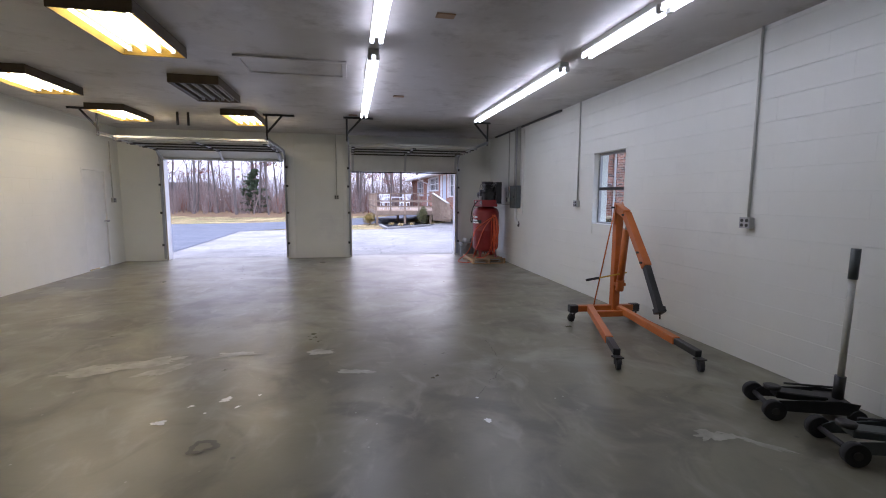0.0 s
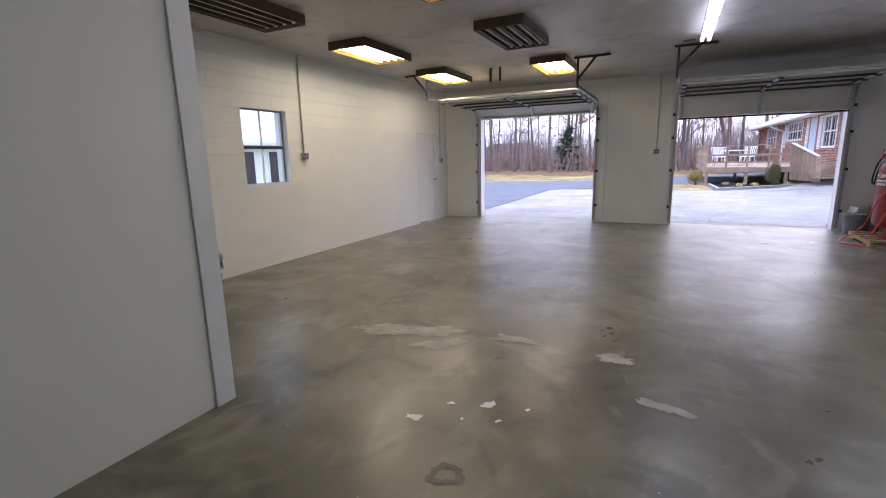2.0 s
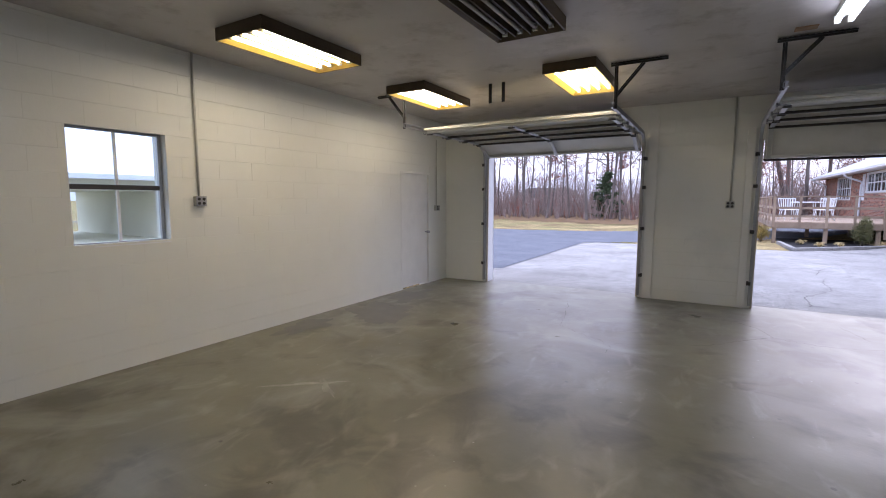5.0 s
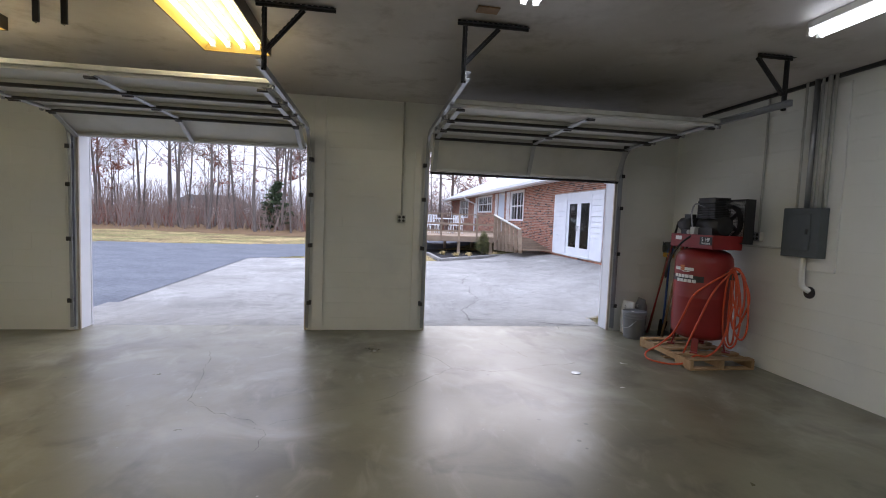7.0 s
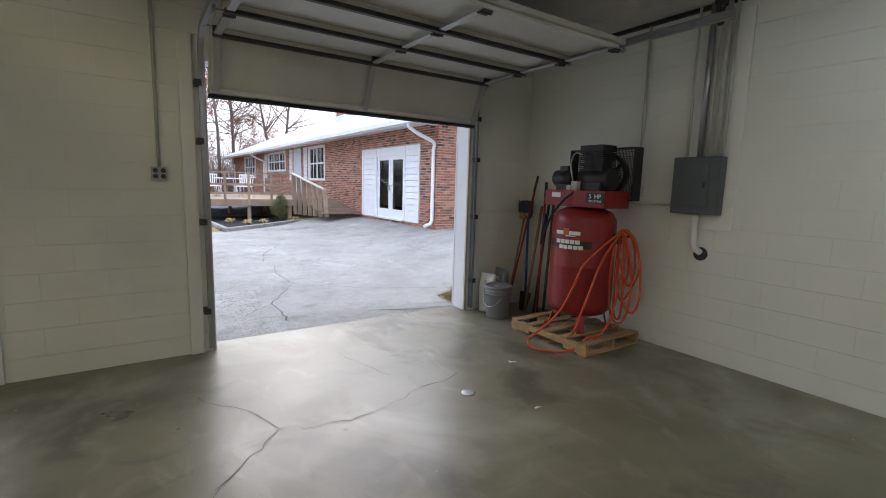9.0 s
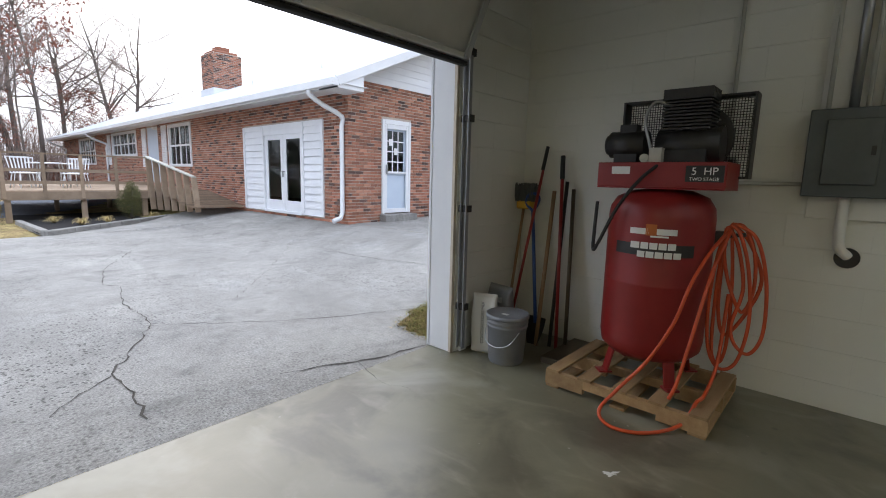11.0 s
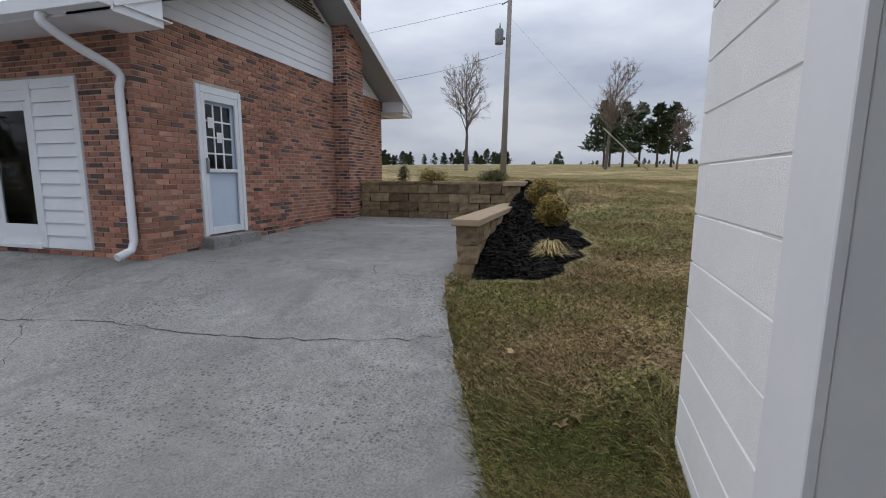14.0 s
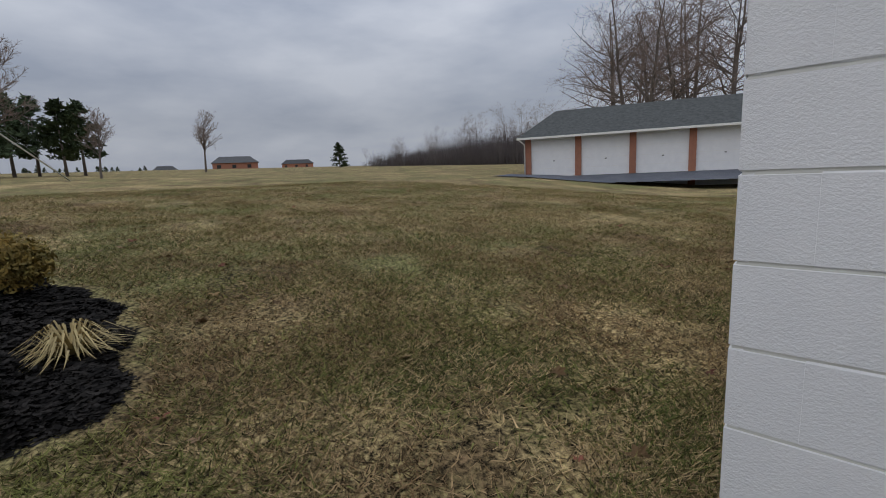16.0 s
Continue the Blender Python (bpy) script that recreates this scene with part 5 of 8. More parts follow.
def joined_pieces(name, pieces, place, h, depth, materials, parent, label, gap, rnd, gap_u=None, chamfer=0.003, chamfer_u=None):
    """All cut or far pieces of a wall as one mesh."""
    verts, faces, mats = [], [], []
    for u, v, w in pieces:
        n = len(verts)
        hw, hh = (w - (gap if gap_u is None else gap_u)) / 2, (h - gap) / 2
        for d in (depth, 0.0):
            c = chamfer if d == 0.0 else 0.0
            cu = c if chamfer_u is None else chamfer_u
            for su, sv in ((-1, -1), (1, -1), (1, 1), (-1, 1)):
                verts.append(place(u + su * (hw - cu), v + sv * (hh - c), d))
        m = rnd.choices(range(len(materials)), weights=[x[1] for x in materials])[0]
        for f in ((4, 5, 6, 7), (0, 1, 5, 4), (1, 2, 6, 5), (2, 3, 7, 6), (3, 0, 4, 7)):
            faces.append(tuple(n + i for i in f))
            mats.append(m)
    me = bpy.data.meshes.new(name)
    me.from_pydata(verts, [], faces)
    for x in materials:
        me.materials.append(x[0])
    me.polygons.foreach_set("material_index", mats)
    ob = new(name, me)
    ob.parent = parent
    ob["kind"] = "stuff"
    ob["label"] = label
    return ob

RND = random.Random(7)
BRICK_MIX = [(M_BRICK, 8), (M_BRICK_DK, 1.3), (M_BRICK_LT, 2)]
BRICK_MESH = [(unit_brick("brick", m), w) for m, w in BRICK_MIX]


def brick_wall(parent, pieces, place, rot, choose, w, h, gap, unit_meshes, joined_mats, name, label, gap_u=None, chamfer=0.003, chamfer_u=None, jitter=0.0015):
    """Full pieces inside the chosen stretch become parts, the rest is joined."""
    rest, count = [], 0
    for u, v, pw in pieces:
        if abs(pw - w) < 1e-4 and count < 300 and choose(u, v):
            me = RND.choices([m for m, _ in unit_meshes], weights=[x for _, x in unit_meshes])[0]
            ob = new(name, me)
            ob.parent = parent
            ob.location = place(u, v, RND.uniform(-jitter, jitter))
            ob.rotation_euler = (0, 0, radians(rot))
            count += 1
        else:
            rest.append((u, v, pw))
    return joined_pieces(name + "work", rest, place, h, 0.03, joined_mats, parent, label, gap, RND, gap_u, chamfer, chamfer_u)


front_holes = [(a - 0.04, b + 0.04, lo, hi + 0.03) for a, b, lo, hi in [FDOORS, HDOOR] + HWINS]
brick_wall(W_FRONT, lay_courses(HY0, HY1, 0.10, HZ, front_holes, BW, BH), lambda u, v, d: (HX0 + d, u, v), 0, lambda u, v: u < 19.2 or (22.9 < u < 25.5 and v < 1.9), BW, BH, BJ, BRICK_MESH, BRICK_MIX, "brick", "red, pink and dark brown brick courses")
gable_holes = [(GDOOR[0], GDOOR[1], GDOOR[2] - 0.2, GDOOR[3])]
brick_wall(W_GABLE, lay_courses(HX0 + 0.001, HX1, 0.10, 3.34, gable_holes, BW, BH, 0.1), lambda u, v, d: (u, HY0 + d, v), 90, lambda u, v: (u < 7.2 or u > 8.15) and 0.5 < v < 2.4 and u < 9.2, BW, BH, BJ, BRICK_MESH, BRICK_MIX, "brick", "red, pink and dark brown brick courses")


def stack_bricks(c, x0, x1, y0, y1, z0, z1):
    for place, u0, u1, rot in ((lambda u, v, d: (u, y0 + d, v), x0, x1, 90), (lambda u, v, d: (x0 + d, u, v), y0, y1, 0), (lambda u, v, d: (x1 - d, u, v), y0, y1, 180)):
        joined_pieces("brickwork", lay_courses(u0, u1, z0, z1, [], BW, BH, 0.05), place, BH, 0.03, [(M_BRICK, 6), (M_BRICK_DK, 3), (M_BRICK_LT, 1)], c, "red and brown chimney bricks", BJ, RND)


stack_bricks(chim, *CH, 0.3, 6.15)
stack_bricks(chim2, 8.75, 9.95, 30.7, 31.9, 4.86, 6.3)

# ---- block walls of the garage ----
KW, KH, KJ, KZ = 0.406, 0.203, 0.0016, -0.038
KU, KC = 0.0004, 0.001
BLOCK_IN = [(unit_brick("concrete_block", M_WALL, KW - KU, KH - KJ, 0.03, KC, 0.0002), 1)]
BLOCK_OUT = [(unit_brick("concrete_block", M_WALL_OUT, KW - 0.0004, KH - 0.004, 0.03, 0.004, 0.0), 1)]
in_w = [(WIN_L[0], WIN_L[1], WIN_L[2], WIN_L[3]), (SDOOR[0], SDOOR[1], -0.1, SDOOR[3])]
TOPZ = KZ + KH * 15
brick_wall(WALL_W, lay_courses(YB, YF, KZ, TOPZ, in_w, KW, KH), lambda u, v, d: (XL - d, u, v), 180, lambda u, v: 4.0 < u < 12.2, KW, KH, KJ, BLOCK_IN, [(M_WALL, 1)], "concrete_block", "white painted concrete blocks", KU, KC, 0.0002, 0.0004)
brick_wall(WALL_E, lay_courses(YB, YF, KZ, TOPZ, [WIN_R], KW, KH, 0.13), lambda u, v, d: (XR + d, u, v), 0, lambda u, v: 2.5 < u < 10.5, KW, KH, KJ, BLOCK_IN, [(M_WALL, 1)], "concrete_block", "white painted concrete blocks", KU, KC, 0.0002, 0.0004)
nh = [(a, b, -0.1, DOOR_TOP) for a, b in DOORS]
brick_wall(WALL_N, lay_courses(XL, XR, KZ, TOPZ, nh, KW, KH, 0.2), lambda u, v, d: (u, YF + d, v), 90, lambda u, v: True, KW, KH, KJ, BLOCK_IN, [(M_WALL, 1)], "concrete_block", "white painted concrete blocks", KU, KC, 0.0002, 0.0004)
XO, YO = XR + WT, YF + WT
brick_wall(WALL_N, lay_courses(XL - WT, XO, KZ - 0.18, TOPZ, [(a - 0.1, b + 0.1, -0.1, DOOR_TOP + 0.1) for a, b in DOORS], KW, KH, 0.0), lambda u, v, d: (u, YO - d, v), -90, lambda u, v: u > 2.0, KW, KH, 0.004, BLOCK_OUT, [(M_WALL_OUT, 1)], "concrete_block", "white painted concrete blocks outside", 0.0004, 0.004, 0.0, 0.0002)
brick_wall(WALL_E, lay_courses(YB, YO - 0.002, KZ - 0.18, TOPZ, [WIN_R], KW, KH, 0.03), lambda u, v, d: (XO - d, u, v), 180, lambda u, v: u > 9.0, KW, KH, 0.004, BLOCK_OUT, [(M_WALL_OUT, 1)], "concrete_block", "white painted concrete blocks outside", 0.0004, 0.004, 0.0, 0.0002)
solid("trim_wall_top_west", boxes((XL - CORE, XL + 0.004, YB, YF, TOPZ, CEIL)), M_WALL, "white painted top plate along the wall", "trim", "structure")
solid("trim_wall_top_east", boxes((XR - 0.004, XR + CORE, YB, YF, TOPZ, CEIL)), M_WALL, "white painted top plate along the wall", "trim", "structure")
solid("trim_wall_top_north", boxes((XL, XR, YF - 0.004, YF + CORE, TOPZ, CEIL)), M_WALL, "white painted top plate along the wall", "trim", "structure")


# ---- engine hoist ----
def caster(parent, x, y, z_top, rz=0.0):
    c = part("caster", boxes((x - 0.04, x + 0.04, y - 0.04, y + 0.04, z_top - 0.012, z_top)), M_BLACK, parent, "black swivel caster")
    bm = bmesh.new()
    dx, dy = math.cos(radians(rz)), math.sin(radians(rz))
    for s in (-1, 1):
        beam(bm, (x + s * dy * 0.03, y - s * dx * 0.03, z_top - 0.01), (x + s * dy * 0.03 + dx * 0.025, y - s * dx * 0.03 + dy * 0.025, 0.045), 0.006, 0.03)
    part("fork", bm, M_DKSTEEL, c)
    bm = bmesh.new()
    cx, cy = x + dx * 0.025, y + dy * 0.025
    rod(bm, (cx - dy * 0.018, cy + dx * 0.018, 0.048), (cx + dy * 0.018, cy - dx * 0.018, 0.048), 0.048, seg=18)
    part("wheel", bm, M_RUBBER, c)


hoist = thing("engine_hoist", "orange and black folding engine hoist on casters, boom lowered", "engine hoist")
zb = 0.16
bm = bmesh.new()
beam(bm, (2.93, 5.72, zb), (3.66, 5.66, zb), 0.075, 0.075)
part("cross_beam", bm, M_ORANGE, hoist, "", 0.006)
bm = bmesh.new()
beam(bm, (3.06, 5.50, zb - 0.02), (3.52, 5.46, zb - 0.02), 0.06, 0.07)
part("cross_beam", bm, M_ORANGE, hoist, "", 0.006)
for x0, x1 in ((2.84, 2.95), (3.64, 3.75)):
    bm = bmesh.new()
    beam(bm, (x0, 5.725 - 0.07 * (x0 - 2.9), zb), (x1, 5.725 - 0.07 * (x1 - 2.9), zb), 0.085, 0.085)
    part("end_cap", bm, M_BLACK, hoist, "black end sleeve", 0.006)
for a, b, c in (((3.10, 5.68), (2.66, 4.52), (2.545, 4.20)), ((3.46, 5.64), (3.28, 4.36), (3.24, 4.02))):
    bm = bmesh.new()
    beam(bm, (*a, zb), (*b, zb - 0.01), 0.075, 0.075)
    part("leg", bm, M_ORANGE, hoist, "", 0.006)
    bm = bmesh.new()
    beam(bm, (*b, zb - 0.01), (*c, zb - 0.02), 0.062, 0.062)
    part("leg_extension", bm, M_BLACK, hoist, "black leg extension", 0.005)
    caster(hoist, c[0] - 0.01, c[1] - 0.03, zb - 0.05, 250)
caster(hoist, 2.89, 5.72, zb - 0.04, 200)
caster(hoist, 3.70, 5.67, zb - 0.04, 200)
bm = bmesh.new()
beam(bm, (3.41, 5.66, 0.12), (3.39, 5.62, 1.40), 0.09, 0.09)
part("mast", bm, M_ORANGE, hoist, "", 0.007)
for s in (-1, 1):
    bm = bmesh.new()
    beam(bm, (3.40 + s * 0.05, 5.66, 1.22), (3.37 + s * 0.05, 5.58, 1.46), 0.008, 0.11)
    part("pivot_plate", bm, M_ORANGE, hoist, "", 0.002)
bm = bmesh.new()
beam(bm, (3.37, 5.62, 1.42), (3.33, 5.36, 1.34), 0.085, 0.09)
beam(bm, (3.33, 5.36, 1.34), (3.27, 4.86, 0.80), 0.08, 0.09)
boom = part("boom", bm, M_ORANGE, hoist, "orange square tube boom", 0.006)
bm = bmesh.new()
beam(bm, (3.272, 4.875, 0.815), (3.25, 4.60, 0.41), 0.066, 0.074)
part("boom_extension", bm, M_BLACK, boom, "black boom extension", 0.005)
bm = bmesh.new()
beam(bm, (3.25, 4.606, 0.42), (3.247, 4.575, 0.375), 0.09, 0.095)
rod(bm, (3.247, 4.58, 0.38), (3.247, 4.575, 0.31), 0.008, seg=8)
part("hook_end", bm, M_BLACK, boom, "black boom end with hook")
bm = bmesh.new()
rod(bm, (3.415, 5.56, 0.50), (3.375, 5.42, 1.16), 0.042, seg=16)
part("hydraulic_ram", bm, M_ORANGE, hoist, "orange hydraulic ram")
bm = bmesh.new()
rod(bm, (3.42, 5.575, 0.40), (3.415, 5.555, 0.53), 0.05, seg=16)
box(bm, 3.36, 3.47, 5.52, 5.62, 0.46, 0.50)
part("ram_base", bm, M_ORANGE, hoist, "", 0.003)
bm = bmesh.new()
rod(bm, (3.375, 5.42, 1.15), (3.36, 5.37, 1.27), 0.02, seg=10)
part("piston", bm, M_STEEL, hoist, "steel piston rod")
bm = bmesh.new()
rod(bm, (3.46, 5.5, 0.63), (3.13, 5.56, 0.565), 0.009, seg=8)
part("pump_handle", bm, M_YPLASTIC, hoist, "yellow pump handle")
bm = bmesh.new()
rod(bm, (3.13, 5.56, 0.565), (2.98, 5.59, 0.535), 0.015, seg=10)
part("pump_grip", bm, M_BLACK, hoist, "black pump grip")
for s, x in ((-1, 3.16), (1, 3.50)):
    bm = bmesh.new()
    rod(bm, (x, 5.70, 0.2), (3.39 + s * 0.05, 5.63, 1.36), 0.008, seg=8)
    part("tie_rod", bm, M_ORANGE, hoist, "thin steel tie rod")
bm = bmesh.new()
for p, q in (((3.28, 5.6, 1.41), (3.46, 5.6, 1.41)), ((3.27, 5.36, 1.33), (3.39, 5.36, 1.33)), ((3.22, 4.98, 0.94), (3.34, 4.98, 0.94)), ((3.21, 4.9, 0.84), (3.34, 4.9, 0.84))):
    rod(bm, p, q, 0.012, seg=8)
part("bolt", bm, M_DKSTEEL, hoist, "dark pivot bolts")


# ---- floor jacks ----
def floor_jack(x, y, rz, handle, colour, label):
    j = thing("floor_jack", label, "floor jack", "floor jacks", loc=(x, y, 0), rz=rz)
    for s in (-1, 1):
        bm = bmesh.new()
        f = [(0.0, 0.05), (0.50, 0.06), (0.53, 0.14), (0.40, 0.155), (0.05, 0.125), (0.0, 0.10)]
        a = [bm.verts.new((px, s * 0.125 - 0.004, pz)) for px, pz in f]
        b = [bm.verts.new((px, s * 0.125 + 0.004, pz)) for px, pz in f]
        bm.faces.new(a)
        bm.faces.new(b[::-1])
        for k in range(6):
            bm.faces.new((a[k], b[k], b[(k + 1) % 6], a[(k + 1) % 6]))
        bmesh.ops.recalc_face_normals(bm, faces=bm.faces[:])
        part("side_plate", bm, colour, j)
        bm = bmesh.new()
        rod(bm, (0.0, s * 0.14, 0.068), (0.0, s * 0.19, 0.068), 0.068, seg=20)
        w = part("front_wheel", bm, M_RUBBER, j, "black front wheel")
        bm = bmesh.new()
        rod(bm, (0.0, s * 0.188, 0.068), (0.0, s * 0.196, 0.068), 0.025, seg=12)
        part("hub", bm, M_DKSTEEL, w)
        bm = bmesh.new()
        rod(bm, (0.52, s * 0.10, 0.05), (0.52, s * 0.14, 0.05), 0.05, seg=16)
        part("rear_caster", bm, M_RUBBER, j, "black rear caster")
    bm = bmesh.new()
    rod(bm, (0, -0.15, 0.068), (0, 0.15, 0.068), 0.018, seg=10)
    box(bm, 0.36, 0.5, -0.12, 0.12, 0.06, 0.13)
    part("axle_block", bm, M_DKSTEEL, j, "", 0.0)
    bm = bmesh.new()
    beam(bm, (0.38, 0, 0.12), (0.06, 0, 0.135), 0.11, 0.05)
    part("lift_arm", bm, colour, j, "", 0.006)
    bm = bmesh.new()
    lathe(bm, [(0.02, 0.0), (0.05, 0.005), (0.055, 0.03), (0.04, 0.035)], 18, (0.05, 0, 0.155))
    part("saddle", bm, M_DKSTEEL, j, "round steel saddle")
    bm = bmesh.new()
    rod(bm, (0.15, 0.06, 0.185), (0.48, 0.04, 0.19), 0.008, seg=8)
    part("linkage_rod", bm, M_BLACK, j)
    bm = bmesh.new()
    rod(bm, (0.46, 0, 0.12), (0.465, 0, 0.29), 0.033, seg=14)
    part("handle_socket", bm, M_BLACK, j)
    if handle:
        bm = bmesh.new()
        rod(bm, (0.465, 0, 0.27), (0.475, 0, 0.98), 0.021, seg=14)
        h = part("handle", bm, M_CONDUIT, j, "long cream painted handle")
        bm = bmesh.new()
        rod(bm, (0.475, 0, 0.98), (0.478, 0, 1.19), 0.028, seg=14)
        part("grip", bm, M_PANELGREY, h, "grey knurled grip")
    return j


floor_jack(3.13, 3.25, -24, True, M_BLACK, "black low trolley jack with a tall cream handle")
floor_jack(3.08, 2.70, -20, False, M_PANELGREY, "dark grey low trolley jack on the floor")

# ---- pallet and compressor ----
pal = thing("wooden_pallet", "small raw pine pallet on the concrete floor", "pallet", loc=(3.32, 11.12, 0), rz=0)
PW, PL = 0.78, 0.96
for k in range(5):
    y = -PL / 2 + 0.05 + k * (PL - 0.1) / 4
    part("top_board", boxes((-PW / 2, PW / 2, y - 0.045, y + 0.045, 0.105, 0.122)), M_WOOD, pal, "", 0.002)
for k in range(3):
    x = -PW / 2 + 0.02 + k * (PW - 0.04) / 2
    part("stringer", boxes((x - 0.019, x + 0.019, -PL / 2, -0.22, 0.017, 0.105), (x - 0.019, x + 0.019, -0.219, 0.22, 0.05, 0.105), (x - 0.019, x + 0.019, 0.221, PL / 2, 0.017, 0.105)), M_WOOD, pal)
for y in (-PL / 2 + 0.05, 0.0, PL / 2 - 0.05):
    part("bottom_board", boxes((-PW / 2, PW / 2, y - 0.045, y + 0.045, 0.0, 0.017)), M_WOOD, pal, "", 0.002)

CX, CY, CZ = 3.36, 11.10, 0.122
comp = thing("air_compressor", "dark red upright air compressor with black pump, on a pallet", "air compressor", loc=(CX, CY, CZ))
bm = bmesh.new()
R = 0.305
lathe(bm, [(0.05, 0.11), (0.16, 0.125), (0.25, 0.155), (0.295, 0.20), (R, 0.26), (R, 0.62), (R + 0.0015, 0.625), (R, 0.63), (R, 1.02), (0.297, 1.08), (0.26, 1.14), (0.17, 1.18), (0.05, 1.192)], 48)
tank = part("tank", bm, M_RED, comp, "dark red enamelled tank")
for a in (45, 135, 225, 315):
    bm = bmesh.new()
    c, s = math.cos(radians(a)), math.sin(radians(a))
    beam(bm, (c * 0.24, s * 0.24, 0.17), (c * 0.28, s * 0.28, 0.005), 0.07, 0.014, (c, s, 0))
    beam(bm, (c * 0.245, s * 0.245, 0.006), (c * 0.33, s * 0.33, 0.006), 0.08, 0.012)
    part("foot", bm, M_RED, tank, "", 0.003)
# decal bars on the curved front
def curved_bar(a0, a1, z0, z1, r, parent, material, name, label):
    bm = bmesh.new()
    n = 12
    lo, hi = [], []
    for k in range(n + 1):
        a = radians(a0 + (a1 - a0) * k / n)
        lo.append(bm.verts.new((r * math.cos(a), r * math.sin(a), z0)))
        hi.append(bm.verts.new((r * math.cos(a), r * math.sin(a), z1)))
    for k in range(n):
        bm.faces.new((lo[k], lo[k + 1], hi[k + 1], hi[k]))
    bmesh.ops.recalc_face_normals(bm, faces=bm.faces[:])
    return part(name, bm, material, parent, label)


band = curved_bar(148, 234, 0.805, 0.875, R + 0.003, tank, M_BLACK, "decal_band", "black decal band")
a = 168
for w in (11, 9, 9, 9, 9):
    curved_bar(a, a + w - 1.2, 0.846, 0.884, R + 0.006, band, M_LABELW, "decal_bar", "pale lettering bars")
    a += w
a = 176
for w in (9, 9, 9, 9, 9):
    curved_bar(a, a + w - 1.2, 0.796, 0.832, R + 0.006, band, M_LABELW, "decal_bar", "pale lettering bars")
    a += w
for a0, a1, z0, z1, m in ((166, 186, 0.93, 0.965, M_LABELW), (183, 194, 0.925, 0.99, M_ORANGE), (194, 214, 0.93, 0.965, M_LABELW), (188, 206, 0.915, 0.925, M_LABELW)):
    curved_bar(a0, a1, z0, z1, R + 0.004, tank, m, "decal_emblem", "small winged emblem patch")
# motor deck
deck_c = part("motor_deck", boxes((-0.205, 0.16, -0.37, 0.34, 1.19, 1.20), (-0.205, -0.197, -0.37, 0.34, 1.20, 1.345), (-0.197, 0.16, -0.37, -0.362, 1.20, 1.345), (-0.197, 0.16, 0.332, 0.34, 1.20, 1.345), (-0.197, 0.16, -0.36, 0.33, 1.325, 1.337)), M_RED, comp, "red sheet steel motor deck", 0.003)
pl = part("rating_plate", boxes((-0.209, -0.205, -0.36, -0.17, 1.235, 1.325)), M_BLACK, deck_c, "black rating plate")
for words, size, dy, z in (("5  HP", 0.058, -0.265, 1.292), ("TWO STAGE", 0.026, -0.265, 1.25)):
    me = text_mesh(words, size, "plate_lettering")
    me.materials.append(M_LABELW)
    t = new("plate_lettering", me)
    t.parent = pl
    t.rotation_euler = (radians(90), 0, radians(-90))
    t.location = (-0.2105, dy, z)
part("warning_label", boxes((-0.208, -0.205, 0.14, 0.25, 1.275, 1.32)), M_LABELW, deck_c, "pale warning label")
# pump
bm = bmesh.new()
box(bm, -0.12, 0.10, -0.24, 0.02, 1.337, 1.42)
rod(bm, (-0.01, -0.30, 1.45), (-0.01, 0.04, 1.45), 0.10, seg=20)
pump = part("pump_crankcase", bm, M_BLACK, comp, "black cast iron pump crankcase")
for y0 in (-0.235, -0.105):
    bm = bmesh.new()
    for k in range(9):
        box(bm, -0.11, 0.09, y0 - 0.01, y0 + 0.12, 1.535 + k * 0.019, 1.545 + k * 0.019)
    box(bm, -0.07, 0.05, y0 + 0.015, y0 + 0.095, 1.52, 1.70)
    cyl = part("cylinder", bm, M_BLACK, pump, "finned black cylinder")
    bm = bmesh.new()
    box(bm, -0.11, 0.09, y0 - 0.01, y0 + 0.12, 1.705, 1.735)
    for k in range(6):
        box(bm, -0.11 + k * 0.036, -0.10 + k * 0.036, y0 - 0.01, y0 + 0.12, 1.735, 1.765)
    part("cylinder_head", bm, M_BLACK, pump, "finned black head")
# flywheel and guard
bm = bmesh.new()
n = 28
rim_o, rim_i = 0.20, 0.165
for k in range(n):
    a0, a1 = 2 * math.pi * k / n, 2 * math.pi * (k + 1) / n
    vs = []
    for x in (0.155, 0.195):
        for r in (rim_i, rim_o):
            for a in (a0, a1):
                vs.append(bm.verts.new((x, -0.12 + r * math.cos(a), 1.50 + r * math.sin(a))))
    for f in ((0, 1, 3, 2), (4, 6, 7, 5), (2, 3, 7, 6), (0, 4, 5, 1)):
        bm.faces.new([vs[i] for i in f])
for k in range(5):
    a = 2 * math.pi * k / 5
    beam(bm, (0.175, -0.12, 1.50), (0.175, -0.12 + 0.17 * math.cos(a), 1.50 + 0.17 * math.sin(a)), 0.03, 0.03, (1, 0, 0))
rod(bm, (0.08, -0.12, 1.50), (0.20, -0.12, 1.50), 0.04, seg=14)
part("flywheel", bm, M_BLACK, comp, "black spoked flywheel")
guard = part("belt_guard", boxes((0.12, 0.24, -0.42, -0.408, 1.26, 1.75), (0.12, 0.24, 0.32, 0.332, 1.26, 1.75), (0.12, 0.24, -0.408, 0.32, 1.74, 1.75), (0.12, 0.24, -0.408, 0.32, 1.26, 1.272)), M_BLACK, comp, "black steel belt guard frame")
bm = bmesh.new()
for k in range(46):
    y = -0.405 + k * 0.0158
    box(bm, 0.236, 0.239, y, y + 0.004, 1.272, 1.74)
for k in range(30):
    z = 1.276 + k * 0.0158
    box(bm, 0.2365, 0.2385, -0.408, 0.32, z, z + 0.004)
tagged(part("guard_mesh", bm, M_BLACK, guard, "black wire mesh"), kind="stuff")
bm = bmesh.new()
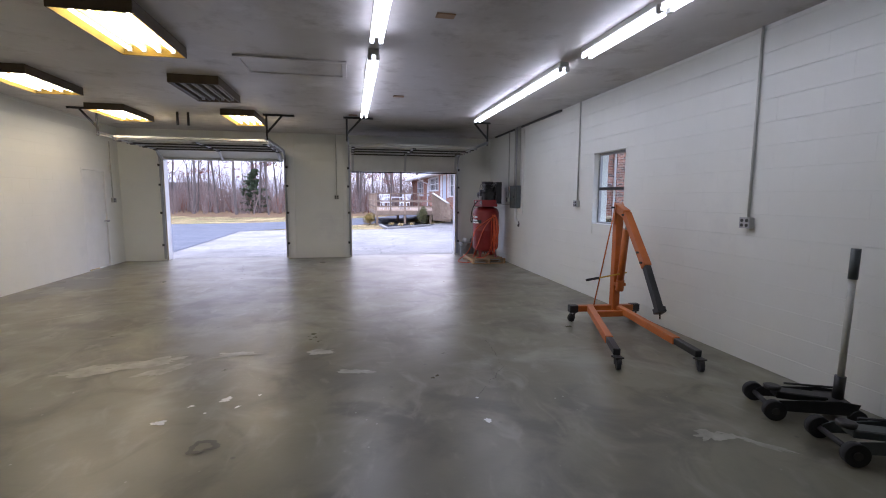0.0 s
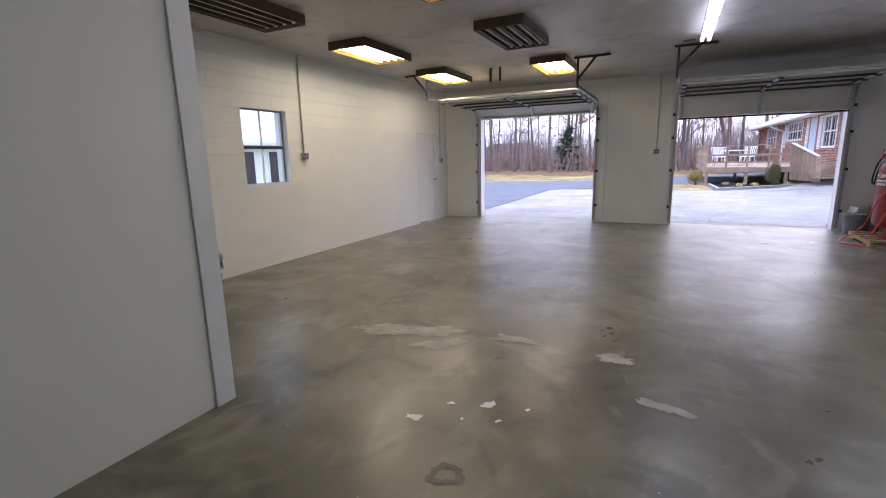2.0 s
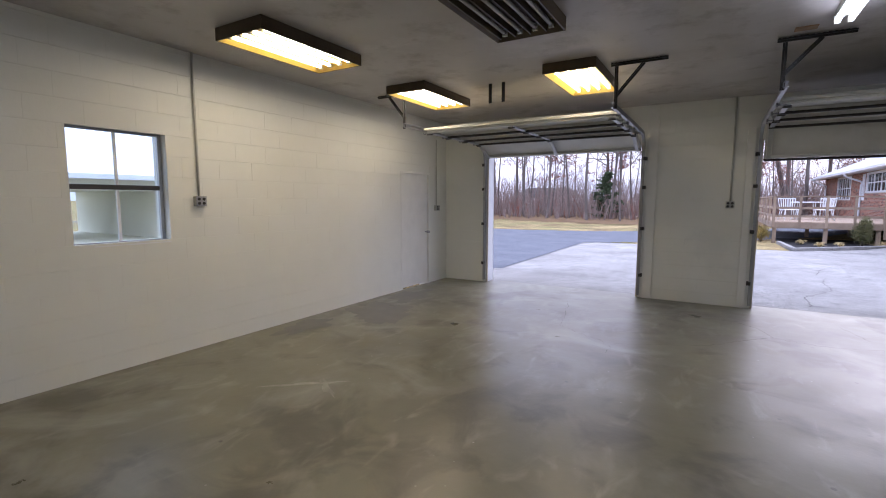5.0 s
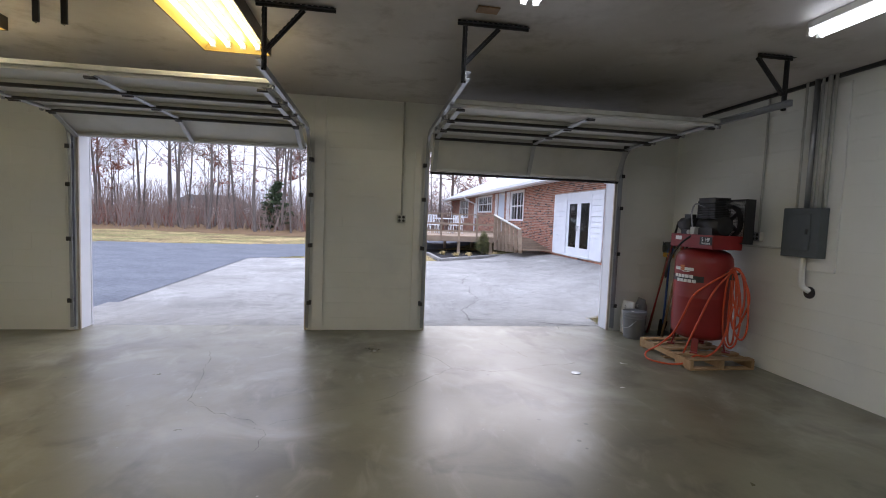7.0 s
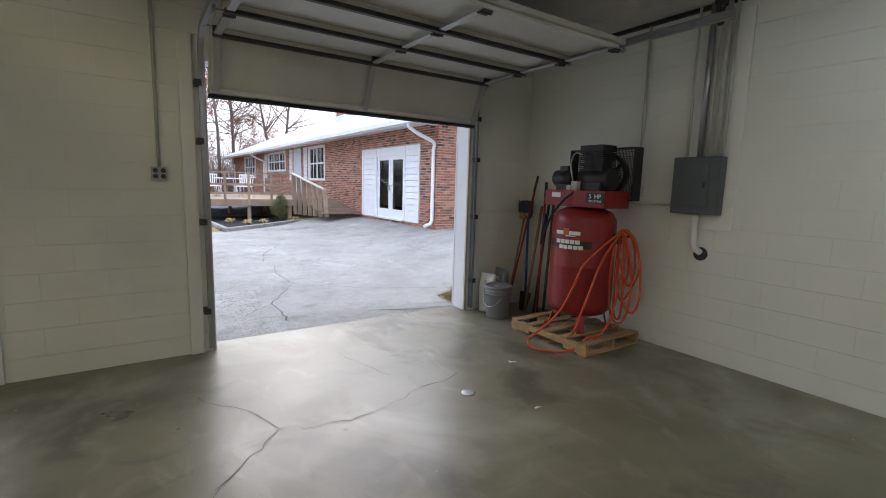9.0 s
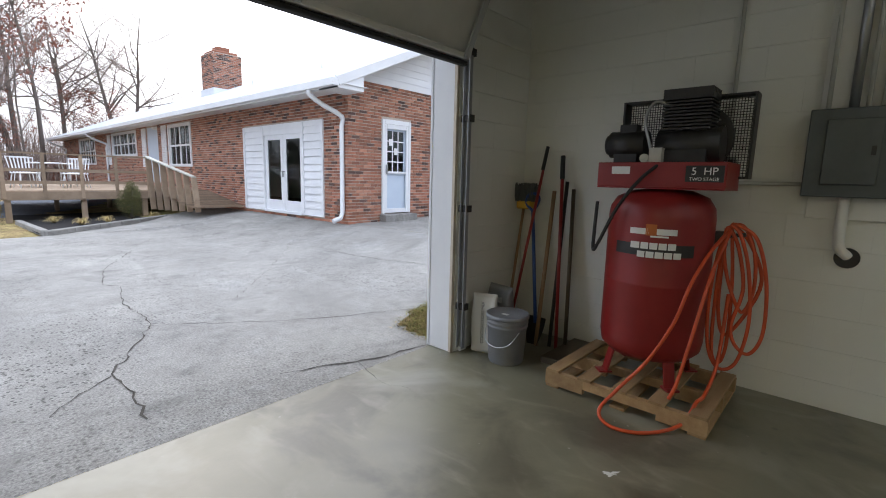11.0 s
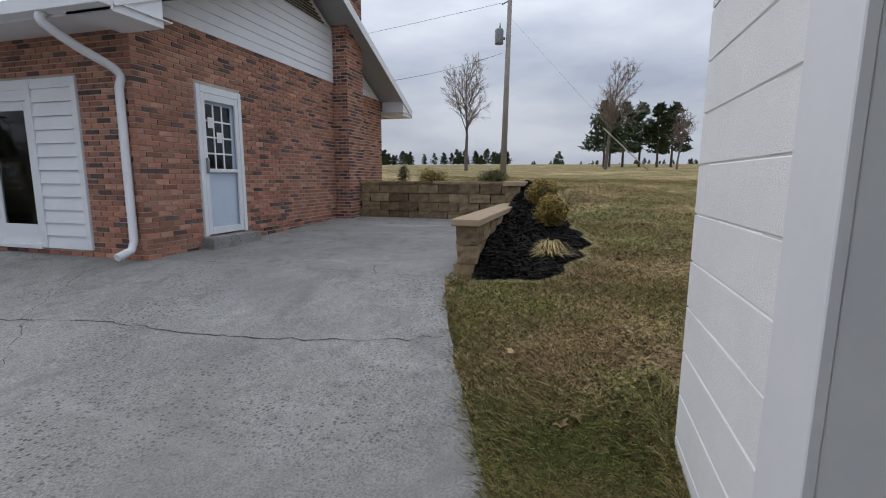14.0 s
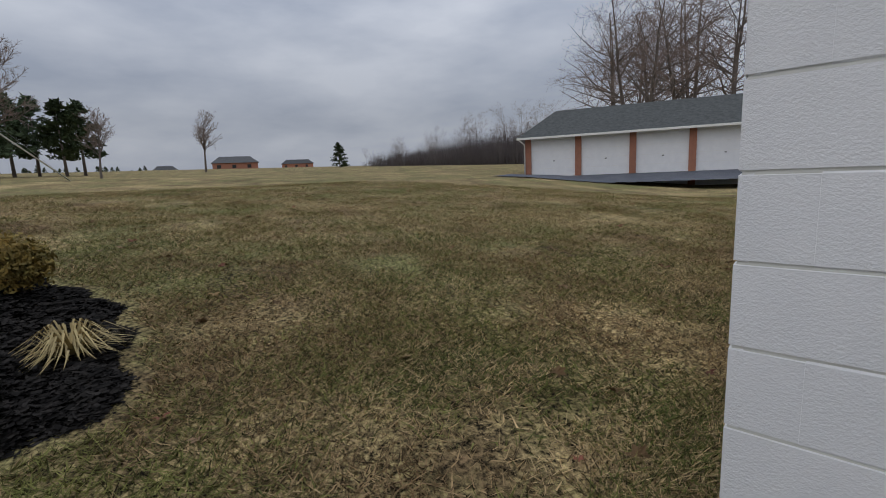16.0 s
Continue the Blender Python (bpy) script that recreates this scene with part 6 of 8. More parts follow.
rod(bm, (-0.06, 0.10, 1.46), (-0.06, 0.32, 1.46), 0.082, seg=20)
rod(bm, (-0.06, 0.32, 1.46), (-0.06, 0.345, 1.46), 0.06, seg=18)
box(bm, -0.12, 0.0, 0.14, 0.28, 1.337, 1.40)
box(bm, -0.10, -0.02, 0.16, 0.26, 1.53, 1.58)
part("motor", bm, M_BLACK, comp, "black electric motor")
bm = bmesh.new()
sweep(bm, smooth_line([(-0.08, -0.05, 1.66), (-0.12, 0.05, 1.70), (-0.13, 0.10, 1.60), (-0.14, 0.06, 1.45), (-0.15, 0.03, 1.36)]), 0.009, 8)
part("copper_pipe", bm, M_STEEL, comp, "bent metal discharge pipe")
bm = bmesh.new()
box(bm, -0.17, -0.11, -0.02, 0.05, 1.345, 1.43)
rod(bm, (-0.18, 0.075, 1.37), (-0.16, 0.075, 1.37), 0.026, seg=16)
part("pressure_switch", bm, M_CONDUIT, comp, "pressure switch and gauge")
bm = bmesh.new()
sweep(bm, smooth_line([(-0.19, -0.02, 1.335), (-0.26, 0.06, 1.24), (-0.30, 0.16, 1.08), (-0.30, 0.26, 0.86), (-0.26, 0.31, 0.80), (-0.24, 0.32, 0.92), (-0.20, 0.33, 1.10)]), 0.011, 8)
part("power_cord", bm, M_RUBBER, comp, "black looping power cord")
bm = bmesh.new()
box(bm, 0.05, 0.11, -0.36, -0.30, 0.86, 0.95)
rod(bm, (0.08, -0.33, 0.92), (0.08, -0.45, 0.94), 0.012, seg=8)
part("hose_hook", bm, M_DKSTEEL, comp, "dark hose hook")

hose = thing("air_hose", "orange rubber air hose coiled over the compressor's hook", "hose")
hx, hy = CX + 0.08, CY - 0.38
HOOK_Z = 1.10
for n, line in enumerate((((0.0, 1.10), (-0.05, 0.9), (-0.07, 0.62), (-0.04, 0.36), (0.05, 0.24), (0.16, 0.30), (0.21, 0.55), (0.17, 0.85), (0.09, 1.06), (0.02, 1.115)),
                          ((0.01, 1.11), (0.09, 0.98), (0.15, 0.74), (0.10, 0.52), (0.14, 0.40), (0.24, 0.36), (0.31, 0.50), (0.29, 0.80), (0.20, 1.04), (0.06, 1.12)),
                          ((0.02, 1.10), (0.00, 0.95), (0.06, 0.75), (0.16, 0.60), (0.22, 0.74), (0.20, 0.95), (0.12, 1.10), (0.03, 1.12)),
                          ((0.0, 1.09), (-0.02, 0.80), (-0.02, 0.50), (0.0, 0.30), (0.06, 0.27), (0.09, 0.42), (0.08, 0.75), (0.05, 1.0), (0.03, 1.11)),
                          ((0.03, 1.12), (0.16, 1.02), (0.27, 0.80), (0.19, 0.58), (0.07, 0.44), (0.01, 0.58), (0.0, 0.85), (0.01, 1.1)))):
    bm = bmesh.new()
    ctrl = [(hx - 0.03 + 0.12 * u + 0.014 * n, hy + 0.02 - 0.75 * u + 0.004 * n, z) for u, z in line]
    sweep(bm, smooth_line(ctrl, 8), 0.0105, 8)
    part("hose_loop", bm, M_HOSE, hose)
bm = bmesh.new()
ctrl = [(hx, hy, HOOK_Z), (3.26, 10.78, 0.97), (3.05, 10.82, 0.80), (2.98, 10.87, 0.58), (2.95, 10.98, 0.34), (2.86, 11.10, 0.16), (2.74, 11.15, 0.06), (2.70, 11.08, 0.012), (2.72, 10.95, 0.012), (2.84, 10.84, 0.012), (2.95, 10.76, 0.05), (3.05, 10.73, 0.14), (3.2, 10.72, 0.14), (3.34, 10.70, 0.3), (hx, hy - 0.02, 0.7)]
sweep(bm, smooth_line(ctrl, 9), 0.0105, 8)
part("hose_tail", bm, M_HOSE, hose)
bm = bmesh.new()
ctrl = [(hx, hy, HOOK_Z), (3.24, 10.76, 0.85), (3.1, 10.80, 0.48), (3.02, 10.83, 0.24), (3.0, 10.86, 0.135)]
sweep(bm, smooth_line(ctrl, 8), 0.0105, 8)
part("hose_tail", bm, M_HOSE, hose)

# ---- corner things ----
b = thing("plastic_bucket", "grey plastic bucket with a lid on the concrete floor", "bucket", loc=(3.10, 12.03, 0))
bm = bmesh.new()
lathe(bm, [(0.125, 0.0), (0.13, 0.01), (0.146, 0.27), (0.152, 0.275), (0.152, 0.285), (0.147, 0.29), (0.149, 0.30), (0.155, 0.305), (0.155, 0.318), (0.149, 0.325), (0.150, 0.345)], 36)
part("body", bm, M_GREY, b)
bm = bmesh.new()
lathe(bm, [(0.158, 0.338), (0.161, 0.345), (0.160, 0.366), (0.150, 0.370), (0.144, 0.358), (0.02, 0.358)], 36)
lid = part("lid", bm, M_GREY, b, "grey plastic lid")
part("lid_label", boxes((-0.04, -0.01, -0.02, 0.03, 0.3585, 0.3605)), M_LABELW, lid, "small white label")
bm = bmesh.new()
sweep(bm, smooth_line([(-0.06, -0.145, 0.26), (-0.13, -0.10, 0.17), (-0.155, 0.0, 0.14), (-0.13, 0.10, 0.17), (-0.06, 0.145, 0.26)]), 0.004, 6)
part("bail", bm, M_STEEL, b, "wire bail handle")


def leaning(name, label, category, foot, top, r, material, group="garden tools"):
    t = thing(name, label, category, group)
    bm = bmesh.new()
    rod(bm, foot, top, r, seg=12)
    part("handle", bm, material, t)
    return t


br = leaning("push_broom", "upturned broom with dark bristles and red handle leaning in the corner", "broom", (3.45, 12.26, 0.005), (3.735, 12.13, 1.60), 0.012, M_RED)
bm = bmesh.new()
rod(bm, (3.70, 12.146, 1.43), (3.737, 12.13, 1.62), 0.015, seg=10)
part("grip", bm, M_BLACK, br, "black grip")
bw = thing("broom", "broom standing head up with dark bristles and yellow collar", "broom", "garden tools")
bm = bmesh.new()
rod(bm, (3.52, 12.33, 0.004), (3.74, 12.335, 1.10), 0.012, seg=10)
part("handle", bm, M_HANDLEWOOD, bw)
part("collar", boxes((3.70, 3.79, 12.24, 12.39, 1.10, 1.17)), M_YPLASTIC, bw, "yellow plastic collar", 0.012)
bm = bmesh.new()
for k in range(60):
    y = 12.235 + RND.random() * 0.16
    x = 3.71 + RND.random() * 0.07
    beam(bm, (x, y, 1.165), (x + RND.uniform(-0.015, 0.015), y + (y - 12.315) * 0.35, 1.31 + RND.uniform(-0.01, 0.015)), 0.008, 0.012)
tagged(part("bristles", bm, M_PANELGREY, bw, "dark green-grey bristles"), kind="stuff")
sh = leaning("shovel", "long shovel with blue fibreglass handle leaning on the wall", "shovel", (3.55, 12.05, 0.18), (3.70, 12.22, 1.10), 0.015, M_BLUE)
bm = bmesh.new()
sweep(bm, smooth_line([(3.70, 12.22, 1.09), (3.71, 12.29, 1.15), (3.72, 12.28, 1.22), (3.72, 12.22, 1.235), (3.71, 12.17, 1.20), (3.70, 12.18, 1.14), (3.70, 12.22, 1.09)]), 0.012, 8)
part("d_grip", bm, M_BLUE, sh, "blue plastic grip")
bm = bmesh.new()
vs = [[bm.verts.new((3.50 + 0.05 * (i / 5) + 0.02 * math.cos((jy - 2) * 0.6), 12.05 + (jy - 2) * 0.045 * (1 - 0.5 * (1 - i / 5) ** 2), 0.01 + i * 0.045)) for jy in range(5)] for i in range(6)]
for i in range(5):
    for jy in range(4):
        bm.faces.new((vs[i][jy], vs[i][jy + 1], vs[i + 1][jy + 1], vs[i + 1][jy]))
bmesh.ops.solidify(bm, geom=bm.faces[:], thickness=0.004)
part("blade", bm, M_DKSTEEL, sh, "dark steel blade")
t = leaning("long_handle", "black-gripped red tool handle leaning on the wall", "tool handle", (3.56, 11.86, 0.005), (3.74, 11.99, 1.53), 0.014, M_RED)
bm = bmesh.new()
rod(bm, (3.72, 11.976, 1.36), (3.742, 11.992, 1.545), 0.019, seg=10)
part("grip", bm, M_BLACK, t, "black rubber grip")
leaning("long_handle", "plain wooden tool handle leaning on the wall", "tool handle", (3.52, 12.02, 0.005), (3.76, 12.06, 1.26), 0.017, M_HANDLEWOOD)
leaning("long_handle", "dark wooden tool handle leaning on the wall", "tool handle", (3.60, 11.80, 0.005), (3.78, 11.90, 1.28), 0.016, M_BROWNHOUSING)
leaning("long_handle", "blue-banded wooden tool handle leaning on the wall", "tool handle", (3.58, 11.93, 0.005), (3.77, 11.955, 1.34), 0.015, M_BLACK)
solid("scrap_board", boxes((3.25, 3.80, 11.66, 11.82, 0.0, 0.05)), M_BROWNHOUSING, "dark scrap board lying on the floor by the wall", "board", bevel=0.004)


def sack(x, y, rz, w, d, h, lines, label, fold):
    s = thing("paper_sack", label, "sack", "paper sacks", loc=(x, y, 0), rz=rz)
    bm = bmesh.new()
    nu, nv = 20, 14
    rings = []
    for i in range(nv + 1):
        t = i / nv
        k = 1 - 0.85 * max(0.0, (t - 0.72) / 0.28) ** 1.4
        ring = []
        for q in range(nu):
            a = 2 * math.pi * q / nu
            cx, cy = abs(math.cos(a)) ** 0.6 * math.copysign(1, math.cos(a)), abs(math.sin(a)) ** 0.6 * math.copysign(1, math.sin(a))
            wob = 1 + 0.05 * noise.noise(Vector((cx * 2.1, cy * 2.1, t * 5 + x)))
            ring.append(bm.verts.new((cx * d / 2 * k * wob + fold * t * t, cy * w / 2 * wob * (1 - 0.05 * math.sin(t * 9)), t * h)))
        rings.append(ring)
    for a, c in zip(rings, rings[1:]):
        for q in range(nu):
            f = bm.faces.new((a[q], a[(q + 1) % nu], c[(q + 1) % nu], c[q]))
            f.smooth = True
    bm.faces.new(rings[0][::-1])
    bm.faces.new(rings[-1])
    part("sack_body", bm, M_LABELW if "white" in label else M_GREY, s)
    for words, size, yy, zz, rot in lines:
        me = text_mesh(words, size, "printing")
        me.materials.append(M_LABELW if "white" not in label else M_PANELGREY)
        o = new("printing", me)
        o.parent = s
        o.rotation_euler = (radians(90), radians(rot), radians(-90))
        o.location = (-d / 2 * 1.04, yy, zz)
    return s


sack(3.14, 12.27, 20, 0.20, 0.10, 0.46, [("CONTRACTORS MIX", 0.036, 0.0, 0.24, -90)], "white paper sack of concrete mix against the wall", 0.01)
sack(3.32, 12.26, -10, 0.26, 0.12, 0.50, [("GRASS", 0.06, 0.0, 0.40, 0), ("SEED", 0.06, 0.0, 0.33, 0)], "grey paper sack of grass seed against the wall", 0.02)

tc_ = thing("trash_can", "dark grey ribbed plastic trash can with lid by the partition", "trash can", loc=(-3.28, 4.02, 0))
bm = bmesh.new()
lathe(bm, [(0.20, 0.0), (0.205, 0.02), (0.255, 0.62), (0.262, 0.63), (0.262, 0.68), (0.268, 0.69), (0.268, 0.71), (0.255, 0.712)], 40)
body = part("body", bm, M_PANELGREY, tc_)
for k in range(14):
    a = 2 * math.pi * k / 14
    bm = bmesh.new()
    beam(bm, (0.208 * math.cos(a), 0.208 * math.sin(a), 0.05), (0.254 * math.cos(a), 0.254 * math.sin(a), 0.58), 0.03, 0.012, (math.cos(a), math.sin(a), 0))
    part("rib", bm, M_PANELGREY, body)
bm = bmesh.new()
lathe(bm, [(0.275, 0.70), (0.28, 0.71), (0.28, 0.735), (0.25, 0.75), (0.20, 0.745), (0.19, 0.765), (0.02, 0.768)], 40)
part("lid", bm, M_PANELGREY, tc_, "dark grey domed lid")
bm = bmesh.new()
for k in range(24):
    a0, a1 = 2 * math.pi * k / 24, 2 * math.pi * (k + 1) / 24
    d0, d1 = 0.06 + 0.03 * math.sin(k * 2.3), 0.06 + 0.03 * math.sin(k * 2.3 + 2.3)
    q = [bm.verts.new(p) for p in ((0.272 * math.cos(a0), 0.272 * math.sin(a0), 0.70), (0.272 * math.cos(a1), 0.272 * math.sin(a1), 0.70), (0.279 * math.cos(a1), 0.279 * math.sin(a1), 0.70 - d1), (0.279 * math.cos(a0), 0.279 * math.sin(a0), 0.70 - d0))]
    bm.faces.new(q)
bmesh.ops.remove_doubles(bm, verts=bm.verts[:], dist=0.001)
part("bag_liner", bm, M_RUBBER, tc_, "black bin liner folded over the rim")


# ---- retaining wall, planting ----
def stone_wall(name, label, u0, u1, z0, rows, place_box, sw=0.40, sh=0.2):
    w = thing(name, label, "retaining wall")
    for r in range(rows):
        u = u0 - (sw / 2 if r % 2 else 0)
        while u < u1 - 0.02:
            a, b = max(u, u0), min(u + sw, u1)
            if b - a > 0.06:
                bm = bmesh.new()
                place_box(bm, a + 0.008, b - 0.008, z0 + r * sh + 0.005, z0 + (r + 1) * sh - 0.005, RND.uniform(-0.02, 0.02))
                bmesh.ops.subdivide_edges(bm, edges=bm.edges[:], cuts=2, use_grid_fill=True)
                for v in bm.verts:
                    v.co += Vector((RND.uniform(-1, 1), RND.uniform(-1, 1), RND.uniform(-0.3, 0.3))) * 0.011
                part("stone", bm, M_STONE, w)
            u += sw
    return w


rw = stone_wall("low_retaining_wall", "stepped tan block retaining wall with flat capstones", 6.5, 9.8, 0.26, 3, lambda bm, a, b, lo, hi, j: box(bm, a, b, 14.12 + j, 14.34 + j, lo, hi))
for k in range(3):
    part("capstone", boxes((6.46 + k * 1.12, 6.46 + (k + 1) * 1.12 - 0.006, 14.08, 14.38, 0.862, 0.935)), M_CAP, rw, "smooth tan capstone", 0.008)
rw2 = stone_wall("upper_retaining_wall", "taller tan block retaining wall with flat capstones", 9.82, 11.5, 0.42, 4, lambda bm, a, b, lo, hi, j: box(bm, a, b, 14.12 + j, 14.34 + j, lo, hi))
for k in range(2):
    part("capstone", boxes((9.76 + k * 0.92, 9.76 + (k + 1) * 0.92 - 0.006, 14.08, 14.38, 1.222, 1.30)), M_CAP, rw2, "smooth tan capstone", 0.008)
rw3 = stone_wall("patio_end_wall", "tan split block wall closing the patio", 14.45, 17.93, 0.44, 4, lambda bm, a, b, lo, hi, j: box(bm, 11.5 + j, 11.8 + j, a, b, lo, hi), 0.46, 0.195)
for k in range(8):
    part("capstone", boxes((11.48, 11.84, 14.45 + k * 0.434, 14.45 + (k + 1) * 0.434 - 0.006, 1.222, 1.285)), M_STONE, rw3, "", 0.008)


def mulch_edge(x, y):
    """How far inside the edge of the mulch bed a place lies."""
    front = 12.95 + 0.42 * abs(x - 8.2) ** 1.5 / 2.2 + 0.05 * math.sin(x * 9)
    return min(x - 6.45, y - front, 11.6 - x)


def mulch_height(x, y):
    top = 0.52 + 0.17 * (x - 6.5)
    g = ground_height(x, y)
    z = max(g + 0.03, top - 0.42 * max(0.0, 14.13 - y) ** 1.1) + 0.03 * noise.noise(Vector((x * 6, y * 6, 0))) + 0.02 * noise.noise(Vector((x * 21, y * 21, 3)))
    return g - 0.05 + (z - g + 0.05) * step01(-0.06, 0.22, mulch_edge(x, y))


def in_mulch(x, y):
    return y < 14.15 and mulch_edge(x, y) > -0.06


strip_sheet("ground_mulch", 6.4, 11.6, 12.6, 14.16, 0.035, M_MULCH, "black mulch mound below the retaining wall", "mulch", in_mulch, 0.0, mulch_height)


def mulch_chips(n, rnd):
    """Loose shreds of bark lying over the bed."""
    verts, faces = [], []
    while len(faces) < n:
        x, y = rnd.uniform(6.45, 11.5), rnd.uniform(12.9, 14.12)
        if not in_mulch(x, y) or mulch_edge(x, y) < -0.02:
            continue
        z = mulch_height(x, y)
        a, L, w = rnd.uniform(0, 6.283), rnd.uniform(0.015, 0.05), rnd.uniform(0.004, 0.012)
        c, q = math.cos(a), math.sin(a)
        t1, t2 = rnd.uniform(0.0, 0.025), rnd.uniform(0.0, 0.025)
        m = len(verts)
        verts += [(x - c * L + q * w, y - q * L - c * w, z + t1), (x + c * L + q * w, y + q * L - c * w, z + t2), (x + c * L - q * w, y + q * L + c * w, z + t2 + 0.006), (x - c * L - q * w, y - q * L + c * w, z + t1 + 0.006)]
        faces.append((m, m + 1, m + 2, m + 3))
    me = bpy.data.meshes.new("mulch_chips")
    me.from_pydata(verts, [], faces)
    me.materials.append(M_CHIP)
    tagged(new("mulch_chips", me), "shredded black bark chips over the mulch bed", "mulch", "", "stuff")


mulch_chips(26000, random.Random(12))


def leaf_cloud(bm, n, centre, rx, ry, rz, size, rnd, shell=0.5, lumps=6):
    """Small crossed leaf quads spread through a lumpy body."""
    c = Vector(centre)
    lobes = [Vector((rnd.uniform(-1, 1) * rx * 0.5, rnd.uniform(-1, 1) * ry * 0.5, rnd.uniform(-0.6, 0.8) * rz * 0.5)) for _ in range(lumps)]
    for _ in range(n):
        lobe = rnd.choice(lobes)
        d = Vector((rnd.gauss(0, 1), rnd.gauss(0, 1), rnd.gauss(0, 1))).normalized()
        r = (shell + (1 - shell) * rnd.random()) * rnd.uniform(0.8, 1.1)
        p = c + lobe + Vector((d.x * rx * r * 0.62, d.y * ry * r * 0.62, d.z * rz * r * 0.62))
        a = Vector((rnd.gauss(0, 1), rnd.gauss(0, 1), rnd.gauss(0.4, 1))).normalized()
        b = a.orthogonal().normalized()
        s = size * rnd.uniform(0.6, 1.3)
        v = [bm.verts.new(p + a * s), bm.verts.new(p + b * s * 0.5), bm.verts.new(p - a * s), bm.verts.new(p - b * s * 0.5)]
        bm.faces.new(v)


def shrub(x, y, r, h, material, label, n=1500, z=None):
    n = int(n * 3.4)
    z = ground_height(x, y) if z is None else z
    sx = thing("shrub", label, "shrub", "shrubs", loc=(x, y, z))
    rnd = random.Random(int(x * 131 + y * 17))
    bm = bmesh.new()
    for k in range(9):
        a = rnd.uniform(0, 6.28)
        rod(bm, (0, 0, -0.03), (math.cos(a) * r * 0.5, math.sin(a) * r * 0.5, h * rnd.uniform(0.5, 0.8)), 0.01, 0.003, 5)
    part("stems", bm, M_BARK, sx, "woody stems")
    bm = bmesh.new()
    leaf_cloud(bm, n, (0, 0, h * 0.5), r, r, h * 0.62, 0.022, rnd, 0.35, 8)
    tagged(part("foliage", bm, material, sx), kind="stuff")
    return sx


shrub(9.6, 13.72, 0.25, 0.44, M_SHRUB, "small bronze-green evergreen shrub in black mulch", z=mulch_height(9.6, 13.72))
shrub(8.7, 13.50, 0.29, 0.50, M_SHRUB, "round bronze-green evergreen shrub in black mulch", 1400, mulch_height(8.7, 13.50))
shrub(12.2, 15.0, 0.38, 0.42, M_SHRUBG, "small shrub behind the patio end wall", 800, 1.12)
shrub(12.25, 16.45, 0.38, 0.45, M_SHRUB, "small bronze shrub behind the patio end wall", 800, 1.12)
shrub(12.15, 17.1, 0.16, 0.6, M_SHRUBG, "thin upright shrub behind the patio end wall", 300, 1.12)


def straw_tuft(x, y, z, r, n=110):
    t = thing("grass_tuft", "dry straw-coloured ornamental grass tuft in mulch", "grass tuft", "grass tufts", loc=(x, y, z))
    rnd = random.Random(int(x * 77 + y * 5))
    bm = bmesh.new()
    for _ in range(n):
        a = rnd.uniform(0, 6.283)
        L = r * rnd.uniform(0.5, 1.1)
        h = r * rnd.uniform(0.15, 0.6)
        side = Vector((-math.sin(a), math.cos(a), 0)) * 0.006
        p0 = Vector((rnd.gauss(0, 0.02), rnd.gauss(0, 0.02), 0))
        p1 = p0 + Vector((math.cos(a) * L * 0.5, math.sin(a) * L * 0.5, h))
        p2 = p0 + Vector((math.cos(a) * L, math.sin(a) * L, h * 0.4))
        v = [bm.verts.new(q) for q in (p0 - side, p0 + side, p1 + side, p1 - side, p2)]
        bm.faces.new(v[:4])
        bm.faces.new((v[3], v[2], v[4]))
    tagged(part("blade_clump", bm, M_STRAW, t), kind="stuff")


straw_tuft(7.35, 13.42, mulch_height(7.35, 13.42), 0.34, 170)

# ---- deck, ramp and bed ----
DX0, DX1, DY0, DY1, DZ = 1.55, 4.62, 25.5, 34.0, 0.80
deck = thing("timber_deck", "weathered brown timber deck with railings and a ramp", "deck")
for k in range(int((DY1 - DY0) / 0.145)):
    y = DY0 + k * 0.145
    part("deck_board", boxes((DX0, HX0 - 0.03, y, y + 0.138, DZ - 0.03, DZ)), M_DECK, deck)
part("fascia", boxes((DX0, DX1, DY0 - 0.04, DY0 - 0.002, DZ - 0.24, DZ - 0.032)), M_DECK, deck, "", 0.004)
part("fascia", boxes((DX0 - 0.04, DX0 - 0.002, DY0, DY1, DZ - 0.24, DZ - 0.032)), M_DECK, deck, "", 0.004)
for x in (DX0 + 0.05, 3.1, DX1 - 0.1):
    for y in (DY0 + 0.1, 29.5):
        part("post", boxes((x - 0.06, x + 0.06, y - 0.06, y + 0.06, -0.05, DZ - 0.03)), M_DECK, deck, "", 0.004)


def railing(p, q, n, parent, h=0.92):
    p, q = Vector(p), Vector(q)
    for z, th in ((h, 0.04), (h * 0.55, 0.035), (h * 0.22, 0.035)):
        bm = bmesh.new()
        beam(bm, p + Vector((0, 0, z)), q + Vector((0, 0, z)), 0.09 if z == h else 0.03, th if z == h else 0.08)
        part("rail", bm, M_DECK, parent)
    for k in range(n + 1):
        c = p.lerp(q, k / n)
        part("rail_post", boxes((c.x - 0.035, c.x + 0.035, c.y - 0.035, c.y + 0.035, c.z - 0.2, c.z + h)), M_DECK, parent)


railing((DX0, DY0 - 0.02, DZ), (DX1, DY0 - 0.02, DZ), 4, deck)
railing((DX0 - 0.02, DY0, DZ), (DX0 - 0.02, DY1, DZ), 6, deck)
